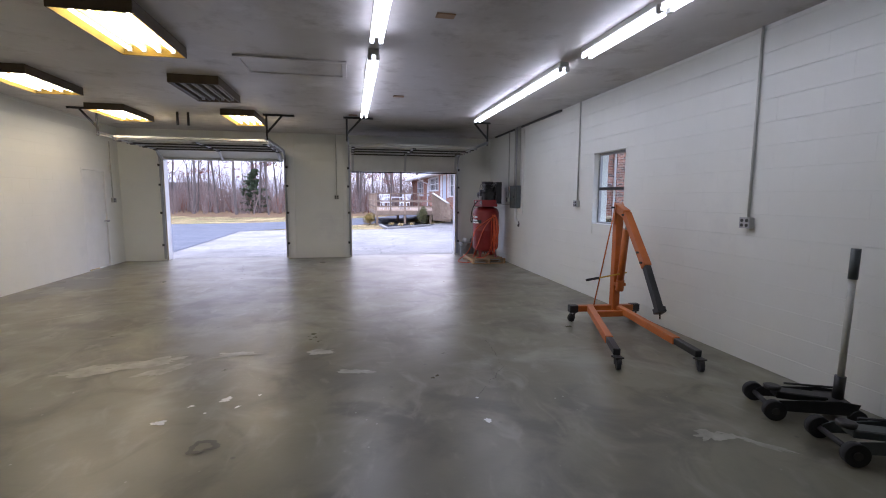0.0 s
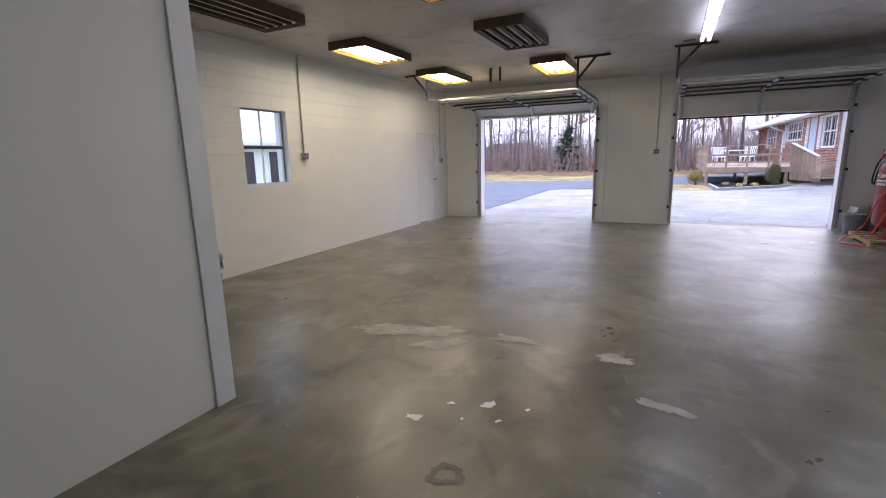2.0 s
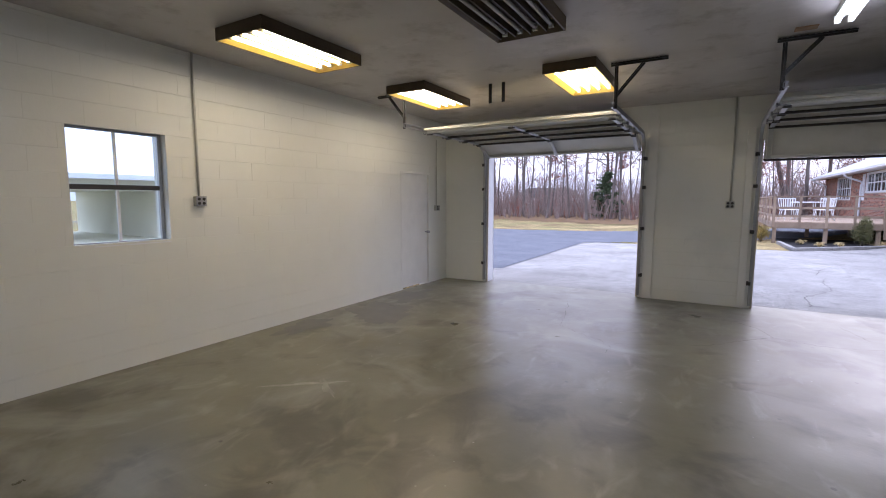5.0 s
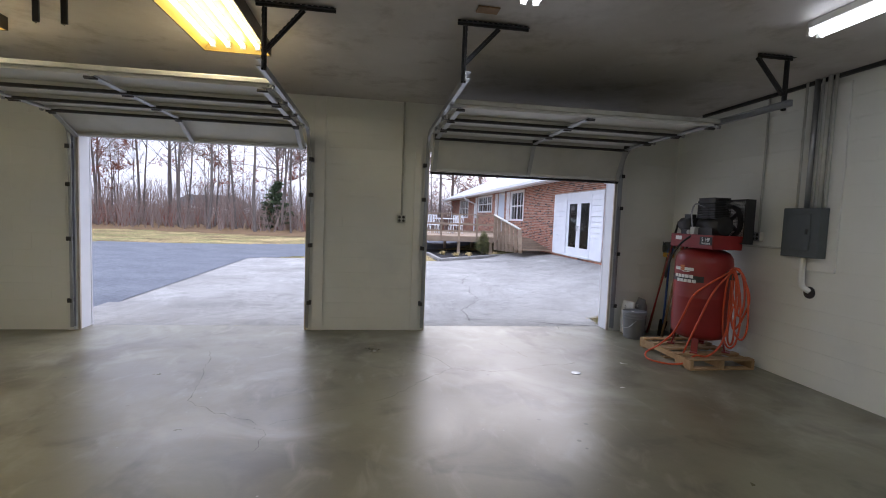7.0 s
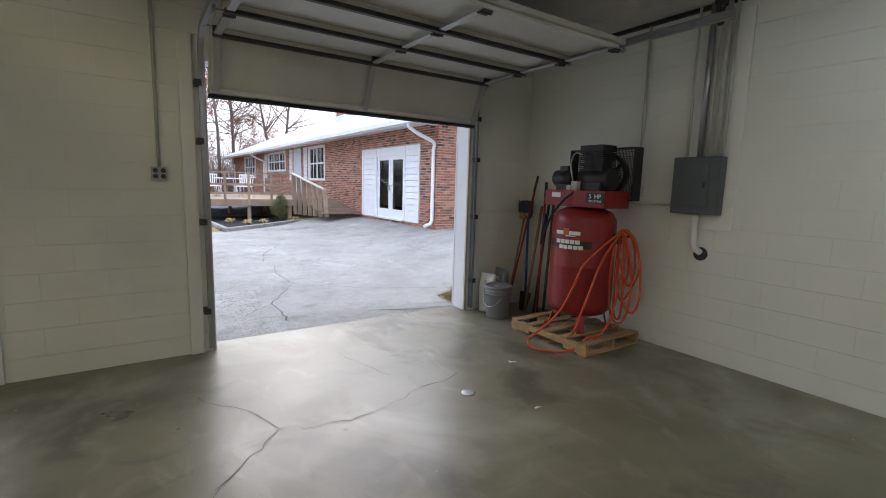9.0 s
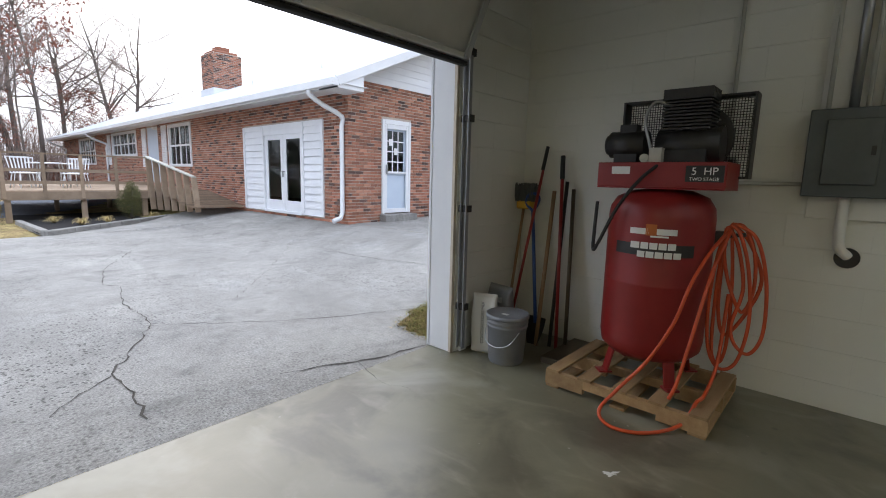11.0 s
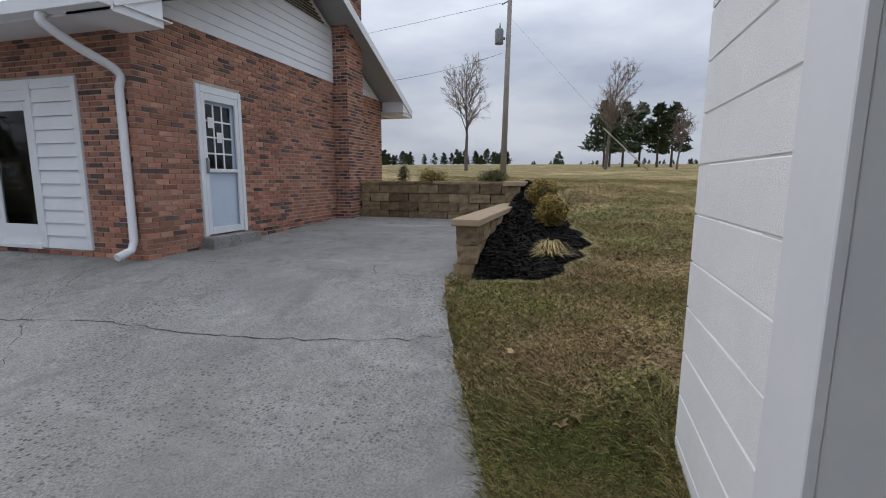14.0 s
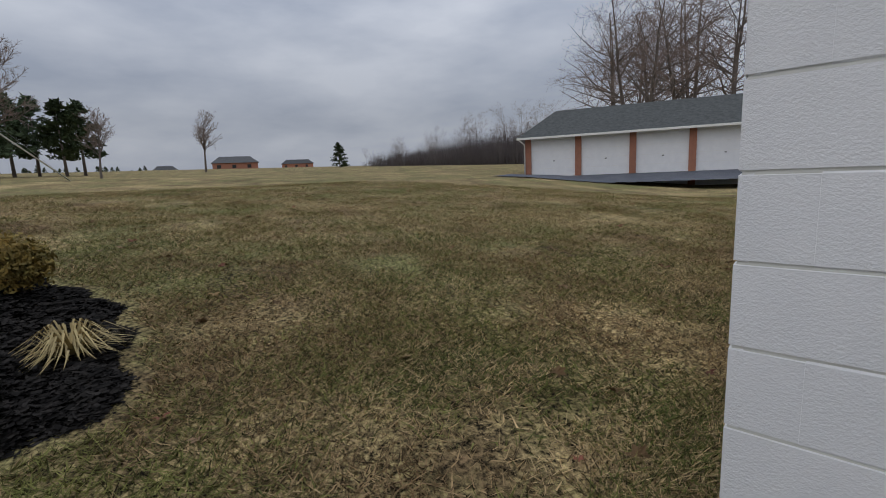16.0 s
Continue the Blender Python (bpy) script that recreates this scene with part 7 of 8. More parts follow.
# ramp
rx0, ry1, ry0, rz0 = 4.72, 25.5, 22.95, 0.42
n = 16
for k in range(n):
    y0, y1 = ry1 - (ry1 - ry0) * k / n, ry1 - (ry1 - ry0) * (k + 0.95) / n
    za, zb_ = DZ + (rz0 - DZ) * k / n, DZ + (rz0 - DZ) * (k + 0.95) / n
    bm = bmesh.new()
    bm.faces.new([bm.verts.new(pp) for pp in ((4.75, y0, za), (4.95, y1, zb_), (HX0 - 0.03, y1, zb_), (HX0 - 0.03, y0, za))])
    bmesh.ops.solidify(bm, geom=bm.faces[:], thickness=0.04)
    part("ramp_plank", bm, M_DECK, deck)
bm = bmesh.new()
beam(bm, (4.62, 25.52, DZ + 0.95), (5.02, 23.2, 1.22), 0.12, 0.04)
part("ramp_handrail", bm, M_CONDUIT, deck, "pale capped ramp handrail", 0.004)
for k in range(7):
    t = k / 6
    x, y = 4.64 + 0.38 * t, 25.45 - 2.25 * t
    top = DZ + 0.93 + (1.2 - DZ - 0.93) * t
    bot = 0.25 + 0.05 * t
    bm = bmesh.new()
    beam(bm, (x + 0.03, y - 0.10, bot), (x, y, top), 0.04, 0.14, (1, 0, 0))
    part("ramp_post", bm, M_DECK, deck, "", 0.004)

strip_sheet("ground_bed", 1.6, 5.2, 22.3, 27.5, 0.12, M_MULCH, "dark mulch bed below the deck", "mulch", lambda x, y: x > 1.72 and x < apron_left(max(y, 22.31)) and x < 5.1, 0.03, lambda x, y: 0.02)
for p, q in (((1.72, 25.2), (1.82, 22.3)), ((1.82, 22.3), (5.0, 25.0))):
    c = thing("bed_kerb", "grey concrete kerb round the planting bed", "kerb", "bed kerbs")
    P, Q = Vector((*p, 0.04)), Vector((*q, 0.06))
    n = max(3, int((Q - P).length / 0.6))
    for k in range(n):
        bm = bmesh.new()
        beam(bm, P.lerp(Q, k / n), P.lerp(Q, (k + 0.985) / n), 0.13, 0.13)
        part("kerb_stone", bm, M_CONC, c, "", 0.015)
shrub(3.9, 24.55, 0.32, 1.0, M_SHRUBG, "conical evergreen shrub in the bed by the deck", 1800, 0.03)
shrub(1.2, 25.6, 0.4, 0.7, M_SHRUB, "yellow-green shrub beside the deck", 900)
for x, y in ((2.3, 24.6), (2.7, 23.8), (3.3, 24.2), (4.5, 24.9)):
    straw_tuft(x, y, 0.06, 0.28, 70)


def wire_chair(x, y, rz):
    c = thing("patio_chair", "white metal patio chair on the deck", "chair", "patio chairs", loc=(x, y, DZ), rz=rz)
    part("seat", boxes((-0.24, 0.24, -0.24, 0.24, 0.40, 0.43)), M_WHITE, c, "", 0.01)
    bm = bmesh.new()
    for k in range(7):
        beam(bm, (-0.22 + k * 0.073, 0.22, 0.43), (-0.26 + k * 0.087, 0.30, 0.86), 0.025, 0.012)
    beam(bm, (-0.27, 0.30, 0.86), (0.27, 0.30, 0.86), 0.03, 0.03)
    part("backrest", bm, M_WHITE, c)
    for sx in (-1, 1):
        for sy in (-1, 1):
            bm = bmesh.new()
            rod(bm, (sx * 0.2, sy * 0.2, 0.41), (sx * 0.25, sy * 0.26, 0.0), 0.014, seg=6)
            part("leg", bm, M_WHITE, c)


for x, y, r in ((2.2, 27.6, 20), (3.3, 27.4, -30), (2.4, 29.2, 160), (3.5, 29.0, 200)):
    wire_chair(x, y, r)
t = thing("patio_table", "round white patio table on the deck", "table", loc=(2.85, 28.3, DZ))
bm = bmesh.new()
lathe(bm, [(0.54, 0.69), (0.56, 0.70), (0.56, 0.72), (0.54, 0.73)], 28)
part("tabletop", bm, M_WHITE, t)
for a in (45, 135, 225, 315):
    bm = bmesh.new()
    rod(bm, (0.35 * math.cos(radians(a)), 0.35 * math.sin(radians(a)), 0.70), (0.45 * math.cos(radians(a)), 0.45 * math.sin(radians(a)), 0), 0.016, seg=6)
    part("leg", bm, M_WHITE, t)


# ---- trees ----
def limb(data, p, d, length, r, depth, rnd, spread, up, twigs):
    """A bent, tapering limb with its side branches."""
    verts, faces = data[0] if depth < 2 else data[1]
    segs = 5 if depth == 0 else 3 if depth == 1 else 2
    k = 7 if depth == 0 else 4 if depth == 1 else 3
    rings = []
    pos, dirn = Vector(p), Vector(d).normalized()
    path = [(pos.copy(), r)]
    for i in range(segs):
        dirn = (dirn + Vector((rnd.gauss(0, 1), rnd.gauss(0, 1), rnd.gauss(0, 1) + up)) * (0.05 if depth == 0 else 0.15)).normalized()
        pos = pos + dirn * (length / segs)
        path.append((pos.copy(), r * (1 - 0.85 * (i + 1) / segs)))
    for q, rr in path:
        u = dirn.orthogonal().normalized()
        w = dirn.cross(u)
        n0 = len(verts)
        for j in range(k):
            a = 2 * math.pi * j / k
            verts.append(tuple(q + (u * math.cos(a) + w * math.sin(a)) * max(rr, 0.006)))
        rings.append(n0)
    for a, b in zip(rings, rings[1:]):
        for j in range(k):
            faces.append((a + j, a + (j + 1) % k, b + (j + 1) % k, b + j))
    if depth >= 3:
        return
    n = twigs[depth]
    for i in range(n):
        t = rnd.uniform(0.38 if depth == 0 else 0.2, 1.0)
        f = t * segs
        i0 = min(int(f), segs - 1)
        q = path[i0][0].lerp(path[i0 + 1][0], f - i0)
        a = rnd.uniform(0, 2 * math.pi)
        u = dirn.orthogonal().normalized()
        w = dirn.cross(u)
        side = u * math.cos(a) + w * math.sin(a)
        nd = (dirn * rnd.uniform(0.35, 0.8) + side * spread).normalized()
        limb(data, q, nd, length * rnd.uniform(0.34, 0.52) * (1.15 - 0.5 * t), max(path[i0][1] * 0.5, 0.012), depth + 1, rnd, spread, up, twigs)


def bare_tree(name, seed, height, label, twigs=(11, 7, 4), spread=0.75, radius=0.16, leaves=0, leaf_mat=None, fork=1, group="bare woodland trees"):
    rnd = random.Random(seed)
    data = (([], []), ([], []))
    for k in range(fork):
        lean = (rnd.uniform(-0.12, 0.12) * fork, rnd.uniform(-0.12, 0.12) * fork, 1)
        limb(data, (0.12 * k, 0, -0.2), lean, height * rnd.uniform(0.9, 1), radius, 0, rnd, spread, 0.35, twigs)
    t = thing(name, label, "tree", group)
    for (verts, faces), nm, m in ((data[0], "trunk", M_BARK), (data[1], "crown", M_TWIG)):
        me = bpy.data.meshes.new(nm)
        me.from_pydata(verts, [], faces)
        me.materials.append(m)
        ob = new(nm, me)
        ob.parent = t
    if leaves:
        bm = bmesh.new()
        pts = [Vector(v) for v in data[1][0]]
        for _ in range(leaves):
            p = rnd.choice(pts) + Vector((rnd.gauss(0, 0.15), rnd.gauss(0, 0.15), rnd.gauss(0, 0.12)))
            if p.z < height * 0.22:
                continue
            a = Vector((rnd.gauss(0, 1), rnd.gauss(0, 1), rnd.gauss(0, 1))).normalized()
            b = a.orthogonal().normalized()
            v = [bm.verts.new(p + a * 0.12), bm.verts.new(p + b * 0.07), bm.verts.new(p - a * 0.12), bm.verts.new(p - b * 0.07)]
            bm.faces.new(v)
        tagged(part("leaves", bm, leaf_mat, t, "clinging russet leaves"), kind="stuff")
    return t


def put(t, x, y, s, rz):
    c = copy_thing(t, pose(x, y, ground_height(x, y) - 0.05, 0, 0, rz))
    c.scale = (s, s, s)
    return c


kinds = [bare_tree("bare_tree", 11 + k, 15.0, "tall leafless grey tree at the wood's edge", (13, 8, 5), 0.55, 0.125) for k in range(4)]
kinds += [bare_tree("bare_tree", 40 + k, 14.0, "leafless tree keeping russet leaves", (11, 7, 4), 0.65, 0.15, 1700, M_REDLEAF) for k in range(2)]
wide = [bare_tree("bare_tree", 71 + k, 16.0, "broad leafless tree against the sky", (15, 9, 5), 0.95, 0.24, fork=2) for k in range(2)]
rnd = random.Random(5)
for n, t in enumerate(kinds):
    t.location = (-30 + n * 7.0, 41 + (n % 3) * 2.5, -0.05)
wide[0].location = (9.5, 66.0, 0.0)
wide[1].location = (-5.5, 66.0, 0.0)
for k in range(84):
    x = -50 + k * 0.64 + rnd.uniform(-1, 1)
    y = 40 + rnd.random() ** 1.5 * 26 + 0.02 * abs(x)
    put(kinds[rnd.choice((0, 1, 2, 3, 0, 1, 2, 3, 4))], x, y, rnd.uniform(0.5, 1.05), rnd.uniform(0, 360))
for x, y, s in ((4, 56, 0.55), (8, 58, 0.55), (1, 54, 0.6), (11, 60, 0.5), (2, 60, 0.7)):
    put(kinds[4 + (int(x) % 2)], x, y, s, rnd.uniform(0, 360))
for x, y, s in ((13.5, 62, 0.95), (5.4, 58, 1.0), (-12, 64, 1.0)):
    put(wide[int(abs(x)) % 2], x, y, s, rnd.uniform(0, 360))


def brush(name, x0, x1, y0, y1, n, h, material, label, seed):
    """Many thin upright stems of undergrowth."""
    r = random.Random(seed)
    verts, faces = [], []
    for _ in range(n):
        x, y = r.uniform(x0, x1), r.uniform(y0, y1)
        z = ground_height(x, y) - 0.05
        for _ in range(4):
            hh = (h(x) if callable(h) else h) * r.uniform(0.3, 1.0)
            dx, dy = r.gauss(0, 0.22) * hh, r.gauss(0, 0.22) * hh
            m = len(verts)
            w = 0.012 + 0.004 * hh
            a = r.uniform(0, 3.14)
            c, s = math.cos(a) * w, math.sin(a) * w
            verts += [(x - c, y - s, z), (x + c, y + s, z), (x + dx * 0.5 + c * 0.8, y + dy * 0.5 + s * 0.8, z + hh * 0.55), (x + dx * 0.5 - c * 0.8, y + dy * 0.5 - s * 0.8, z + hh * 0.55), (x + dx, y + dy, z + hh)]
            faces += [(m, m + 1, m + 2, m + 3), (m + 3, m + 2, m + 4)]
            for _ in range(3):
                t = r.uniform(0.4, 0.95)
                p = Vector((x + dx * t, y + dy * t, z + hh * t))
                q = p + Vector((r.gauss(0, 0.3), r.gauss(0, 0.3), r.uniform(0.05, 0.4))) * hh * 0.35
                m = len(verts)
                verts += [tuple(p + Vector((0.01, 0.01, 0))), tuple(p - Vector((0.01, 0.01, 0))), tuple(q)]
                faces.append((m, m + 1, m + 2))
    me = bpy.data.meshes.new(name)
    me.from_pydata(verts, [], faces)
    me.materials.append(material)
    return tagged(new(name, me), label, "undergrowth", "", "stuff")


brush("woodland_undergrowth", -55, 14, 41, 60, 2200, 2.6, M_TWIG, "tangled brown leafless undergrowth in the wood", 3)
brush("woodland_undergrowth", -60, 20, 60, 84, 1300, 6.5, M_TWIG, "dense grey-brown leafless wood behind", 4)
brush("woodland_undergrowth", -60, 10, 46, 58, 500, 4.5, M_TWIG, "tangled saplings in the leafless wood", 14)
brush("woodland_undergrowth", -30, 24, 44, 58, 500, 2.2, M_REDLEAF, "russet undergrowth in the wood", 6)
brush("far_wood", 58, 116, -104, -74, 5200, lambda x: 3.0 + 6.5 * (116 - x) / 58 + 1.2 * math.sin(x * 0.7), M_HAZE, "grey leafless wood across the field", 9)


def pine(name, seed, h, label, low=0.24, wide=0.36):
    r = random.Random(seed)
    t = thing(name, label, "tree", "pines")
    bm = bmesh.new()
    rod(bm, (0, 0, -0.2), (0.1, 0, h * 0.96), 0.16, 0.03, 8)
    part("trunk", bm, M_BARK, t)
    bm = bmesh.new()
    for k in range(64):
        z = h * (low + (1 - low) * (k / 64)) + r.uniform(-0.15, 0.15)
        L = (wide * h) * (1 - max(0.0, (z / h - low) / (1.04 - low)) ** 1.4) * r.uniform(0.6, 1.1) + 0.15
        a = r.uniform(0, 6.283)
        for q in range(32):
            t_ = r.uniform(0.25, 1)
            p = Vector((math.cos(a) * L * t_, math.sin(a) * L * t_, z + 0.12 * L * t_)) + Vector((r.gauss(0, 0.16), r.gauss(0, 0.16), r.gauss(0, 0.10)))
            d = Vector((r.gauss(0, 1), r.gauss(0, 1), r.gauss(0.3, 0.6))).normalized()
            b = d.orthogonal().normalized()
            s = r.uniform(0.2, 0.36)
            v = [bm.verts.new(p + d * s), bm.verts.new(p + b * s * 0.35), bm.verts.new(p - d * s), bm.verts.new(p - b * s * 0.35)]
            bm.faces.new(v)
    tagged(part("crown", bm, M_PINE, t, "dark green needle clumps"), kind="stuff")
    return t


pines = [pine("pine_tree", 21 + k, 7.4, "dark green pine in the open field") for k in range(2)]
cedars = [pine("cedar_tree", 51 + k, 6.4, "dark green cedar far across the field", 0.03, 0.42) for k in range(2)]
for k, (x, y) in enumerate(((238, 52), (252, 92))):
    cedars[k].location = (x, y, ground_height(x, y) - 0.1)
for k, (x, y) in enumerate(((60, 10.5), (63, 8.2))):
    pines[k].location = (x, y, ground_height(x, y))
for x, y, s in ((66, 6.0, 1.05), (61, 4.6, 0.95), (64, 2.6, 1.0), (67, 9.5, 1.0)):
    put(pines[int(y) % 2], x, y, s, x * 37)
put(cedars[0], -8.5, 46, 0.62, 40)
put(cedars[1], 101, -56, 0.95, 40)
rnd = random.Random(19)
for k in range(120):
    y = 22 + 190 * rnd.random()
    if noise.noise(Vector((y * 0.06, 2.0, 0.0))) < -0.12:
        continue
    put(cedars[k % 2], 235 + rnd.uniform(0, 26), y, rnd.uniform(0.6, 1.25), rnd.uniform(0, 360))
for k in range(40):
    put(cedars[k % 2], rnd.uniform(300, 330), -80 + 130 * rnd.random(), rnd.uniform(0.3, 0.75), rnd.uniform(0, 360))
lone = [bare_tree("bare_tree", 91 + k, 7.2, "small leafless tree in the open field", (30, 9, 6), 0.36, 0.16, group="field trees") for k in range(2)]
for k, (x, y) in enumerate(((37.5, 21.7), (72, -12.5))):
    lone[k].location = (x, y, ground_height(x, y) - 0.05)
put(lone[0], 42, 5.9, 0.55, 80)
put(lone[1], 42, 11.2, 1.0, 30)
for x, y, s in ((22.5, -33, 0.95), (19, -30, 1.0), (15.5, -33, 1.05), (23.5, -42, 1.05), (12, -31, 1.0), (17, -40, 1.1), (20.5, -37, 1.0), (9, -34, 1.0)):
    put(wide[int(x) % 2], x, y, s, x * 31)
for k in range(30):
    t_ = k / 29
    put(kinds[k % 4], 60 + 50 * t_ + 3 * math.sin(k * 3.1), -86 + 16 * t_ - 9 * (k % 3), 0.86 - 0.5 * t_ + 0.1 * math.sin(k * 2.3), k * 70)

# ---- utility pole ----
px, py = 24.3, 16.7
pz = ground_height(px, py)
up = thing("utility_pole", "weathered wooden utility pole with a grey transformer", "utility pole", loc=(px, py, pz))
bm = bmesh.new()
rod(bm, (0, 0, -0.3), (0.06, -0.12, 8.0), 0.15, 0.10, 14)
part("pole", bm, M_POLE, up)
bm = bmesh.new()
lathe(bm, [(0.02, 0.0), (0.19, 0.01), (0.20, 0.05), (0.20, 0.60), (0.18, 0.66), (0.05, 0.70)], 20, (-0.02, 0.33, 6.0))
part("transformer", bm, M_GREY, up, "grey can transformer")
bm = bmesh.new()
rod(bm, (0, 0.3, 6.7), (0, 0.3, 6.95), 0.04, 0.02, 8)
box(bm, -0.03, 0.03, 0.05, 0.2, 6.2, 6.3)
rod(bm, (0.05, -0.1, 7.9), (0.05, 0.25, 7.75), 0.03, seg=6)
part("insulator", bm, M_POLE, up, "insulators and bracket")


def wire(p, q, sag, name="overhead_wire"):
    P, Q = Vector(p), Vector(q)
    pts = [P.lerp(Q, k / 16) - Vector((0, 0, sag * 4 * (k / 16) * (1 - k / 16))) for k in range(17)]
    bm = bmesh.new()
    sweep(bm, pts, 0.008, 5)
    solid(name, bm, M_BLACK, "thin dark overhead wire from the pole", "wire", group="overhead wires")


wire((px, py + 0.2, pz + 5.6), (13.6, 24.0, 3.9), 0.5)
wire((px, py + 0.2, pz + 7.8), (40, 90, 11), 1.2)
bm = bmesh.new()
rod(bm, (px + 0.05, py - 0.1, pz + 7.2), (px + 8, py - 7.5, ground_height(px + 8, py - 7.5)), 0.005, seg=5)
solid("guy_wire", bm, M_STEEL, "slanting guy wire of the pole", "wire")
bm = bmesh.new()
a, b_ = Vector((px + 5.0, py - 4.7, pz + 2.6)), Vector((px + 8, py - 7.5, ground_height(px + 8, py - 7.5)))
rod(bm, a, b_, 0.035, seg=6)
solid("guy_guard", bm, M_CONDUIT, "pale plastic sleeve on a guy wire", "sleeve")

# ---- far garage with four doors ----
gx0_, gx1_, gy = -14.6, 0.17, 0.0
gz = ground_height(18.0, -11.2) - 0.12
fg = thing("storage_garage", "long brick garage with white doors and grey shingle roof", "garage", loc=(19.05, -10.95, gz), rz=17.9)
for k in range(5):
    x = gx1_ - 0.35 - k * 2.95
    part("brick_pier", boxes((x - 0.0, x + 0.35, gy - 0.1, gy + 0.1, -0.7, 2.38)), M_BRICK, fg, "red brick pier", 0.004)
    if k < 4:
        d = part("garage_door", boxes((x - 2.6, x, gy - 0.08, gy - 0.02, -0.7, 2.12)), M_WHITE, fg, "white panel garage door")
        for q in range(1, 4):
            part("door_seam", boxes((x - 2.58, x - 0.02, gy - 0.02, gy - 0.014, q * 0.53, q * 0.53 + 0.012)), M_TRIM, d)
        part("door_handle", boxes((x - 1.4, x - 1.3, gy - 0.02, gy + 0.02, 0.95, 1.0)), M_BLACK, d)
part("header", boxes((gx0_, gx1_, gy - 0.09, gy + 0.06, 2.12, 2.4)), M_WHITE, fg, "white header board")
part("side_wall", boxes((gx1_ - 0.2, gx1_, gy - 7, gy - 0.1, -0.3, 2.6), (gx0_, gx0_ + 0.2, gy - 7, gy - 0.1, -0.3, 2.6), (gx0_, gx1_, gy - 7.2, gy - 7, -0.3, 2.6)), M_BRICK, fg, "brick side and rear walls")
bm = bmesh.new()
ya, yr, yb2, za, zr = gy + 0.5, gy - 3.4, gy - 7.5, 2.4, 4.25
for x0, x1 in ((gx0_ - 0.4, gx1_ + 0.4),):
    v = [bm.verts.new(p) for p in ((x0, ya, za), (x1, ya, za), (x1 - 1.6, yr, zr), (x0, yr, zr), (x0, yb2, za), (x1, yb2, za))]
    bm.faces.new((v[0], v[1], v[2], v[3]))
    bm.faces.new((v[3], v[2], v[5], v[4]))
    bm.faces.new((v[1], v[5], v[2]))
    bm.faces.new((v[0], v[3], v[4]))
    bm.faces.new((v[0], v[4], v[5], v[1]))
bmesh.ops.recalc_face_normals(bm, faces=bm.faces[:])
rf = part("roof", bm, M_SHINGLE_DK, fg, "grey shingle roof")
part("gutter", boxes((gx0_ - 0.4, gx1_ + 0.4, ya, ya + 0.1, za - 0.12, za)), M_TRIM, fg, "pale gutter", 0.005)
bm = bmesh.new()
sweep(bm, [(gx1_ + 0.3, ya, za - 0.1), (gx1_ + 0.02, gy + 0.15, za - 0.4), (gx1_ + 0.02, gy + 0.15, -0.1)], 0.04, 6)
part("downspout", bm, M_TRIM, fg)


def before_garage(x, y):
    u, v = x - 19.05, y + 10.95
    c, q = math.cos(radians(17.9)), math.sin(radians(17.9))
    return -15 < u * c + v * q < 1.3 and -0.5 < -u * q + v * c < 3.2


def far_apron_height(x, y):
    v = -(x - 19.05) * math.sin(radians(17.9)) + (y + 10.95) * math.cos(radians(17.9))
    return max(ground_height(x, y), gz + 0.02 - 0.12 * max(0.0, v))


strip_sheet("road_far_apron", 2, 22, -17, -6, 0.25, M_ASPH, "dark asphalt strip before the storage garage", "road", before_garage, 0.05, far_apron_height)


def far_house(x, y, w, rz, wall, label):
    h = thing("far_house", label, "house", "far houses", loc=(x, y, ground_height(x, y) - 0.9), rz=rz)
    part("wall", boxes((-w / 2, w / 2, -4, 4, 0, 3)), wall, h)
    bm = bmesh.new()
    v = [bm.verts.new(p) for p in ((-w / 2 - 0.5, -4.5, 3), (w / 2 + 0.5, -4.5, 3), (w / 2 - 2.5, 0, 5.6), (-w / 2 + 2.5, 0, 5.6), (-w / 2 - 0.5, 4.5, 3), (w / 2 + 0.5, 4.5, 3))]
    for f in ((0, 1, 2, 3), (3, 2, 5, 4), (1, 5, 2), (0, 3, 4), (0, 4, 5, 1)):
        bm.faces.new([v[i] for i in f])
    bmesh.ops.recalc_face_normals(bm, faces=bm.faces[:])
    part("roof", bm, M_SHINGLE, h, "dark grey roof")
    for k in range(3):
        part("window", boxes((-w / 2 + 1.5 + k * w / 3, -w / 2 + 2.9 + k * w / 3, -4.05, -4.0, 1, 2.3)), M_BLACK, h, "dark window")


far_house(186, -68, 16, -114, M_BRICK, "brick house with a dark roof across the field")
far_house(330, -88, 13, -106, M_TRIM, "pale house with a grey roof across the field")
far_house(261, -140, 18, -121, M_BRICK, "low brick house far across the field")
far_house(-9, 115, 14, 10, M_TRIM, "pale house beyond the woods")
far_house(-38, 120, 16, -8, M_TRIM, "pale house beyond the woods")

# ---- outbuilding west of the garage ----
ob_ = thing("outbuilding", "low outbuilding with a pale metal roof and dark windows", "outbuilding", loc=(-13.2, 12.0, 0))
part("wall", boxes((-5.5, 0.0, -8, -3.6, 0, 2.1), (-5.5, 0.0, -3.59, -0.6, 0, 0.5), (-5.5, 0.0, -3.59, -0.6, 1.8, 2.1), (-5.5, 0.0, -0.59, 8, 0, 2.1)), M_PLASTER, ob_, "pale wall")
for y in (-6.6, -5.0, 0.6, 2.4, 4.4):
    w = part("window", boxes((0.001, 0.03, y - 0.05, y + 1.15, 0.35, 1.9)), M_WHITE, ob_, "white framed dark window", 0.004)
    part("pane", boxes((0.03, 0.034, y, y + 0.52, 0.42, 1.83)), M_BLACK, w, "dark glass")
    part("pane", boxes((0.03, 0.034, y + 0.58, y + 1.1, 0.42, 1.83)), M_BLACK, w, "dark glass")
bm = bmesh.new()
